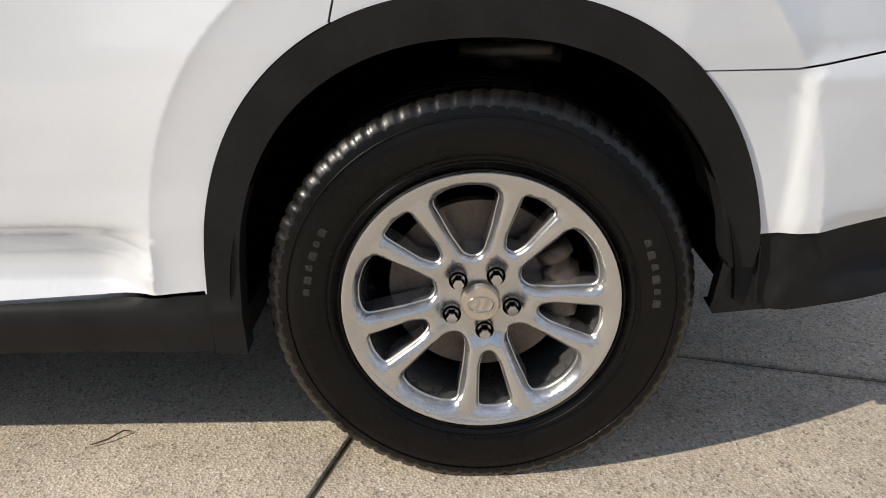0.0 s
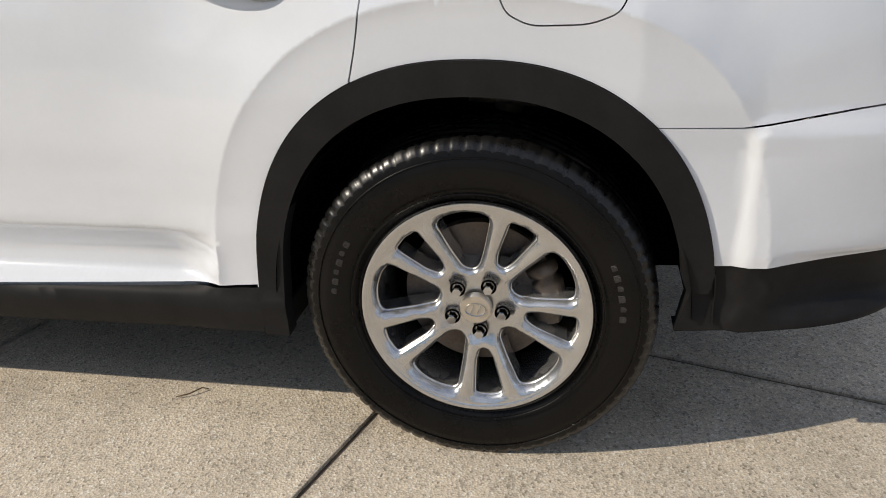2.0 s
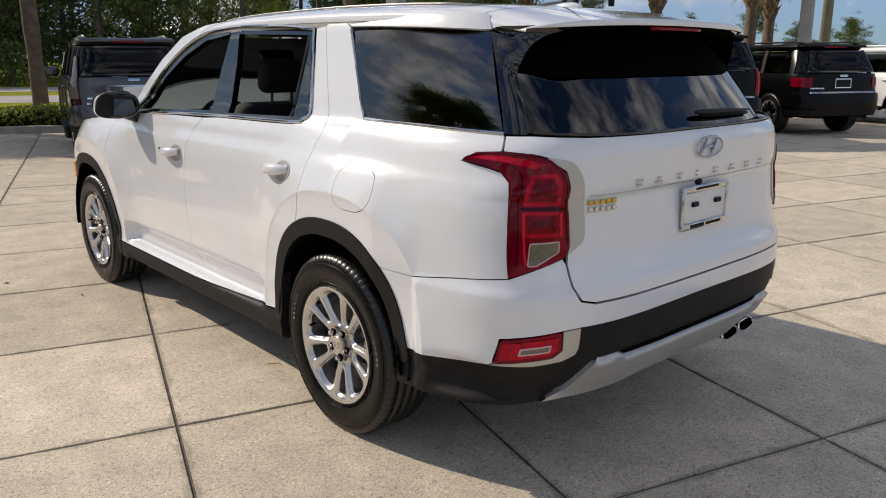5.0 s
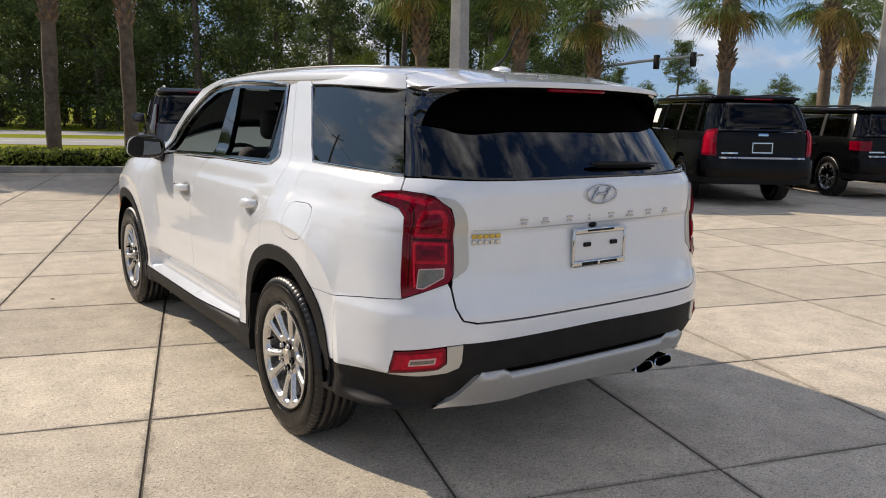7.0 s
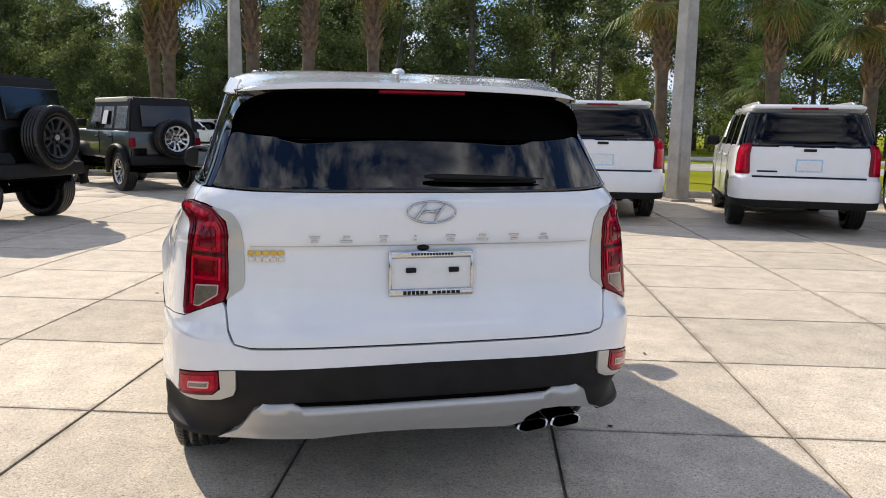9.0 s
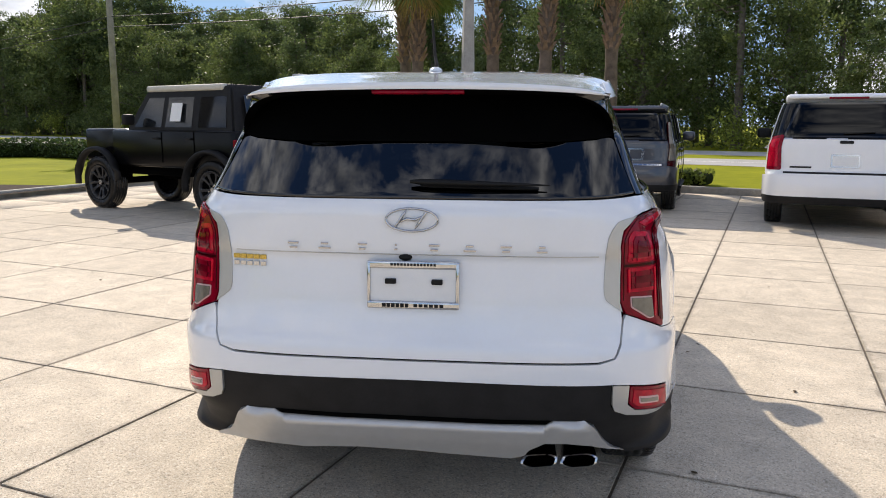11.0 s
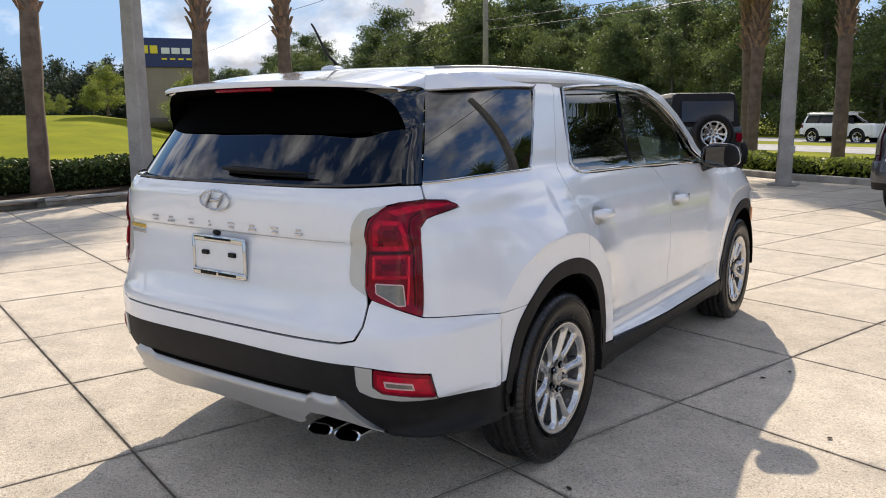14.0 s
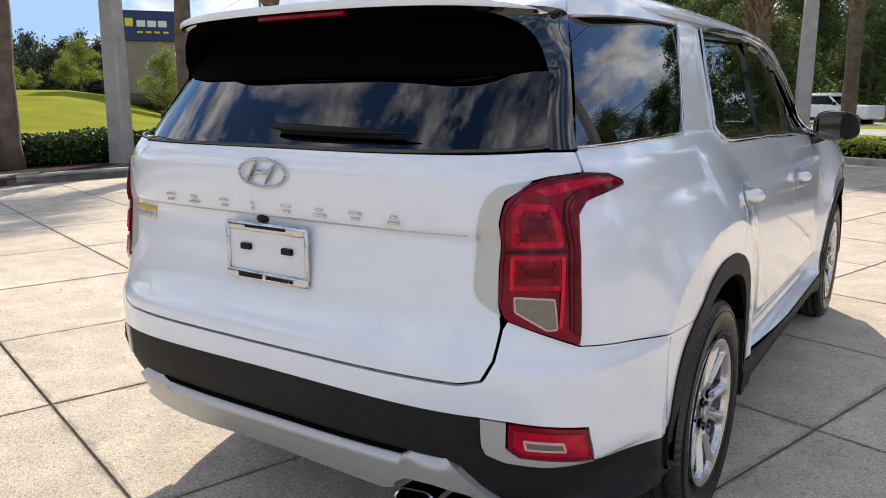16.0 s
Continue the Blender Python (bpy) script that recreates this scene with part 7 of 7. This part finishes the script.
parked_suv("white suv parked at the end of the row", (17.0, 3.3), (.36, .93), PAINT_PLAIN, half=.95, wb=2.8, ro=.98, belt=1.15, roof=1.70, lamp="side", trim="black", tumble=.14, ex=5.5)
parked_suv("white suv on the highway", (-5.0, 44.8), tuple(-ROAD_WAY)[:2], PAINT_PLAIN, half=.92, wb=2.7, ro=.95, belt=1.1, roof=1.66, lamp="side", trim="black", tumble=.14, ex=5.0, paper=False)
for k, o, hd in ((78, -4.6, -1), (96, 6.5, 1), (112, -4.2, -1), (140, 6.3, 1)):
    parked_suv("distant pale car on the highway", road_place(k, o)[:2], tuple(ROAD_WAY * hd)[:2], PAINT_PLAIN if k != 96 else PAINT_GREY, half=.92, wb=2.7, ro=.95, belt=1.1, roof=1.66, lamp="side", trim="black", tumble=.14, ex=5.0, paper=False, rails=False)


def offroad_car(label, at, heading, paint, R=.42, lift=.0, alloy=None, top=CLAD, lighttop=False):
    """An open-framed off-road car: flat tub, folded soft top, wide arches, spare wheel on the tailgate."""
    c = thing("offroad_car", label, "car", "vehicles parked round the lot")
    z0 = .52 + lift
    bm = bmesh.new()
    box(bm, (0, 1.05, z0 + .33), (1.58, 3.05, .62), .05, seg=3)
    part("tub", bm, paint, c, "flat-sided body tub", smooth=40)
    bm = bmesh.new()
    box(bm, (0, 2.95, z0 + .36), (1.36, 1.2, .58), .06, seg=3)
    part("bonnet", bm, paint, c, "square bonnet", smooth=40)
    bm = bmesh.new()
    ring = []
    for z, x, ya, yb in ((z0 + .62, .76, -.46, 2.20), (z0 + 1.26, .66, -.34, 1.72), (z0 + 1.34, .60, -.28, 1.62)):
        ring.append([bm.verts.new(q) for q in ((x, ya, z), (x, yb, z), (-x, yb, z), (-x, ya, z))])
    for a, b in zip(ring, ring[1:]):
        for k in range(4):
            bm.faces.new((a[k], a[(k + 1) % 4], b[(k + 1) % 4], b[k]))
    bm.faces.new(ring[-1])
    bmesh.ops.bevel(bm, geom=[e for e in bm.edges], offset=.03, segments=2, affect="EDGES")
    part("soft_top", bm, top, c, "folded black fabric top", smooth=30)
    # pale slab on the soft top; sun glare is put into its colour
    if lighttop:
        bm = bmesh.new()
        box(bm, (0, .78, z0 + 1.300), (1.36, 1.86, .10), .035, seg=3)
        part("roof_panel", bm, GLARE_TOP, c, "cream roof panel that stands for sun glare on the top", smooth=40)
    for side in (1, -1):
        for y0, y1, t0, t1, nm in ((-.30, .35, -.24, .35, "rear_side_window"), (.50, 1.15, .50, 1.12, "door_window"), (1.25, 1.95, 1.23, 1.60, "door_window")):
            bm = bmesh.new()
            zb, zt = z0 + .68, z0 + 1.19
            xb, xt = .752, .658
            q = [(side * xb, y0, zb), (side * xb, y1, zb), (side * xt, t1, zt), (side * xt, t0, zt)]
            vs = [bm.verts.new((v[0] + side * .012, v[1], v[2])) for v in q]
            bm.faces.new(vs if side > 0 else vs[::-1])
            bmesh.ops.solidify(bm, geom=bm.faces[:], thickness=.006)
            part(nm, bm, GLOSS_BLACK if nm != "door_window" else mat("smoked_pane", (.03, .035, .04), .06, coat=.6) if "smoked_pane" not in bpy.data.materials else bpy.data.materials["smoked_pane"], c, "dark side window")
        bm = bmesh.new()
        box(bm, (side * .765, .85, z0 + .92), (.008, .26, .30), .002, Matrix.Rotation(radians(-13 * side), 4, "Y"))
        part("window_paper", bm, PAPER, c, "white sheet in the window")
        for yw in (0.0, 2.95):
            bm = bmesh.new()
            pts = [(side * .86, yw + (R + .14) * math.cos(radians(q)), min(z0 + .40, R + (R + .13) * math.sin(radians(q)))) for q in range(-5, 186, 12)]
            sweep(bm, pts, .085, 8, .45)
            part("wheel_arch", bm, CLAD, c, "wide black wheel arch", smooth=50)
            # plain box whose near-black colour serves as the well's shade
            bm = bmesh.new()
            box(bm, (side * .62, yw, R + .17), (.34, .9, .36), .05)
            part("wheel_well", bm, SHADOWY, c, "dark wheel well")
        for y in (.42, 1.22):
            bm = bmesh.new()
            box(bm, (side * .795, y, z0 + .36), (.008, .012, .5))
            part("door_seam", bm, SHADOWY, c, "dark door gap")
            bm = bmesh.new()
            box(bm, (side * .815, y + .12, z0 + .50), (.035, .14, .035), .01)
            part("door_handle", bm, CLAD, c, "black door handle", smooth=50)
        bm = bmesh.new()
        box(bm, (side * .72, -.49, z0 + .40), (.13, .07, .20), .02)
        part("tail_lamp", bm, LAMP_RED, c, "square red tail lamp")
        bm = bmesh.new()
        box(bm, (side * .95, 1.85, z0 + .80), (.20, .10, .17), .03)
        part("door_mirror", bm, CLAD, c, "black door mirror", smooth=50)
    bm = bmesh.new()
    box(bm, (0, -.56, z0 + .02), (1.62, .20, .20), .04, seg=3)
    part("rear_bumper", bm, CLAD, c, "black rear bumper", smooth=40)
    bm = bmesh.new()
    box(bm, (-.60, -.535, z0 + .20), (.32, .03, .16), .006)
    part("number_plate", bm, GLOSS_BLACK, c, "dark blank plate holder")
    bm = bmesh.new()
    box(bm, (.05, -.455, z0 + .95), (1.1, .02, .46), .01, Matrix.Rotation(radians(-11), 4, "X"))
    part("rear_window", bm, GLOSS_BLACK, c, "dark plastic rear window")
    bm = bmesh.new()
    box(bm, (0, 1.3, z0 - .02), (1.2, 3.6, .22), .05)
    sweep(bm, [(-.75, 0, R), (.75, 0, R)], .06, 10)
    sweep(bm, [(-.75, 2.95, R), (.75, 2.95, R)], .06, 10)
    part("chassis", bm, SHADOWY, c, "dark chassis and axles", smooth=40)
    bm = bmesh.new()
    box(bm, (.12, -.56, z0 + .48), (.2, .16, .2), .03)
    part("spare_carrier", bm, CLAD, c, "spare wheel carrier")
    wheels_for(c, 2.95, .84, R, alloy)
    k = R / .372
    sw = new("spare_wheel")
    sw.parent = c
    sw.matrix_basis = Matrix.Translation((.12, -.80, z0 + .48)) @ Matrix.Rotation(radians(-90), 4, "Z") @ Matrix.Diagonal((k, k, k, 1))
    for o in WHEEL_SRC.children:
        d = o.copy()
        scene.collection.objects.link(d)
        d.parent = sw
        if alloy and o.name.split(".")[0] in ("rim", "barrel"):
            d.data = swapped(o.data, alloy)
    hx, hy = Vector(heading).normalized()
    c.matrix_basis = Matrix.Translation((at[0], at[1], 0)) @ Matrix.Rotation(math.atan2(-hx, hy), 4, "Z")
    return c


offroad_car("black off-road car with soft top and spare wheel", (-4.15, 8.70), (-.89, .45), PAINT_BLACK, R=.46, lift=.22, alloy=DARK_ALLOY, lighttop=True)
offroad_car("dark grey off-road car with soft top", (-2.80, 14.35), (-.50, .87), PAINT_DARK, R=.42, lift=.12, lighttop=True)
for o in list(WHEEL_SRC.children_recursive):
    bpy.data.objects.remove(o)
bpy.data.objects.remove(WHEEL_SRC)

# ---- small things on the ground ----
bm = bmesh.new()
sweep(bm, [(-.83, .80, .006), (-.815, .77, .008), (-.79, .745, .012), (-.785, .73, .006)], [.0016, .002, .0018, .001], 6)
tagged(part("twig", bm, LITTER, smooth=60), "thin dry twig lying on the concrete", "twig")
rl = np.random.default_rng(9)
for k in range(26):
    x, y = rl.uniform(-4, 5), rl.uniform(-3, 5)
    if abs(x) < 1.05 and -1.2 < y < 4:
        continue
    bm = bmesh.new()
    s = rl.uniform(.012, .028)
    ln = [(0, 0), (.35, .3), (.7, .22), (1, 0), (.7, -.22), (.35, -.3)]
    vs = [bm.verts.new((s * 1.6 * a, s * 1.6 * b, .004 + .3 * s * (b * b + .2 * a))) for a, b in ln]
    bm.faces.new(vs)
    bmesh.ops.solidify(bm, geom=bm.faces[:], thickness=.001)
    lf = part("fallen_leaf", bm, LITTER)
    lf.location, lf.rotation_euler = (x, y, .001), (0, 0, rl.uniform(0, 6.28))
    tagged(lf, "small dry fallen leaf on the concrete", "leaf", "fallen leaves on the concrete")

# ---- concrete slabs ----
GAP = .014


def slab_mesh(width):
    """A slab of the given width with slightly broken upper edges."""
    du, dv, k = STEP_U / 2 - GAP / 2, width / 2 - GAP / 2, .0015
    v = [(sv * (dv - i), su * (du - i), z) for i, z in ((0.0, -.03), (0.0, -k), (k, 0.0)) for su, sv in ((-1, -1), (1, -1), (1, 1), (-1, 1))]
    f = [(8, 11, 10, 9)] + [(4 * r + i, 4 * r + 4 + i, 4 * r + 4 + (i + 1) % 4, 4 * r + (i + 1) % 4) for r in (0, 1) for i in range(4)]
    me = bpy.data.meshes.new("slab")
    me.from_pydata(v, [], f)
    sb = bmesh.new()
    sb.from_mesh(me)
    bmesh.ops.recalc_face_normals(sb, faces=sb.faces[:])
    sb.to_mesh(me)
    sb.free()
    me.materials.append(CONCRETE)
    return me


SLABS = {w: slab_mesh(w) for w in (STEP_LOW, STEP_V, STEP_HIGH)}
pave = tagged(new("pavement"), "square concrete slabs with dark joints", "pavement", kind="structure")
rot = math.atan2(-SLAB_U.x, SLAB_U.y)
columns = [(V_LOW - STEP_LOW * (i + .5), STEP_LOW) for i in range(11)] + [(V_LOW + STEP_V * (i + .5), STEP_V) for i in range(4)] + [(V_HIGH + STEP_HIGH * (i + .5), STEP_HIGH) for i in range(22)]
cells = []
for v_mid, wide in columns:
    for j in range(-14, 22):
        p = SLAB_A + SLAB_V * v_mid + SLAB_U * (STEP_U * (j + .5))
        cells.append((p, math.hypot(p.x - .2, p.y - 1.0), wide))
lot_in = inside([(x + (1.3 if x > 0 else -.6), y + .9) if y > -40 else (x, y) for x, y in LOT], [(c[0].x, c[0].y) for c in cells])
cells = sorted([c for c, ok in zip(cells, lot_in) if ok and c[0].y > -13.5], key=lambda c: c[1])
rs = np.random.default_rng(4)
near, rest = cells[:300], cells[300:]
for p, _, wide in near:
    s = new("slab", SLABS[wide])
    s.parent = pave
    s.location = (p.x, p.y, float(rs.uniform(-.002, 0)))
    s.rotation_euler = (0, 0, rot)
vs, fs = [], []
R2 = np.array([[math.cos(rot), -math.sin(rot)], [math.sin(rot), math.cos(rot)]])
for n, (p, _, wide) in enumerate(rest):
    q = np.array([v.co[:] for v in SLABS[wide].vertices])
    q[:, :2] = q[:, :2] @ R2.T + np.array([p.x, p.y])
    vs.append(q)
    fs.append(np.array([tuple(f.vertices) for f in SLABS[wide].polygons]) + 12 * n)
far_slabs = quick("far_slab", vs, fs, CONCRETE, pave)
far_slabs["kind"] = "stuff"
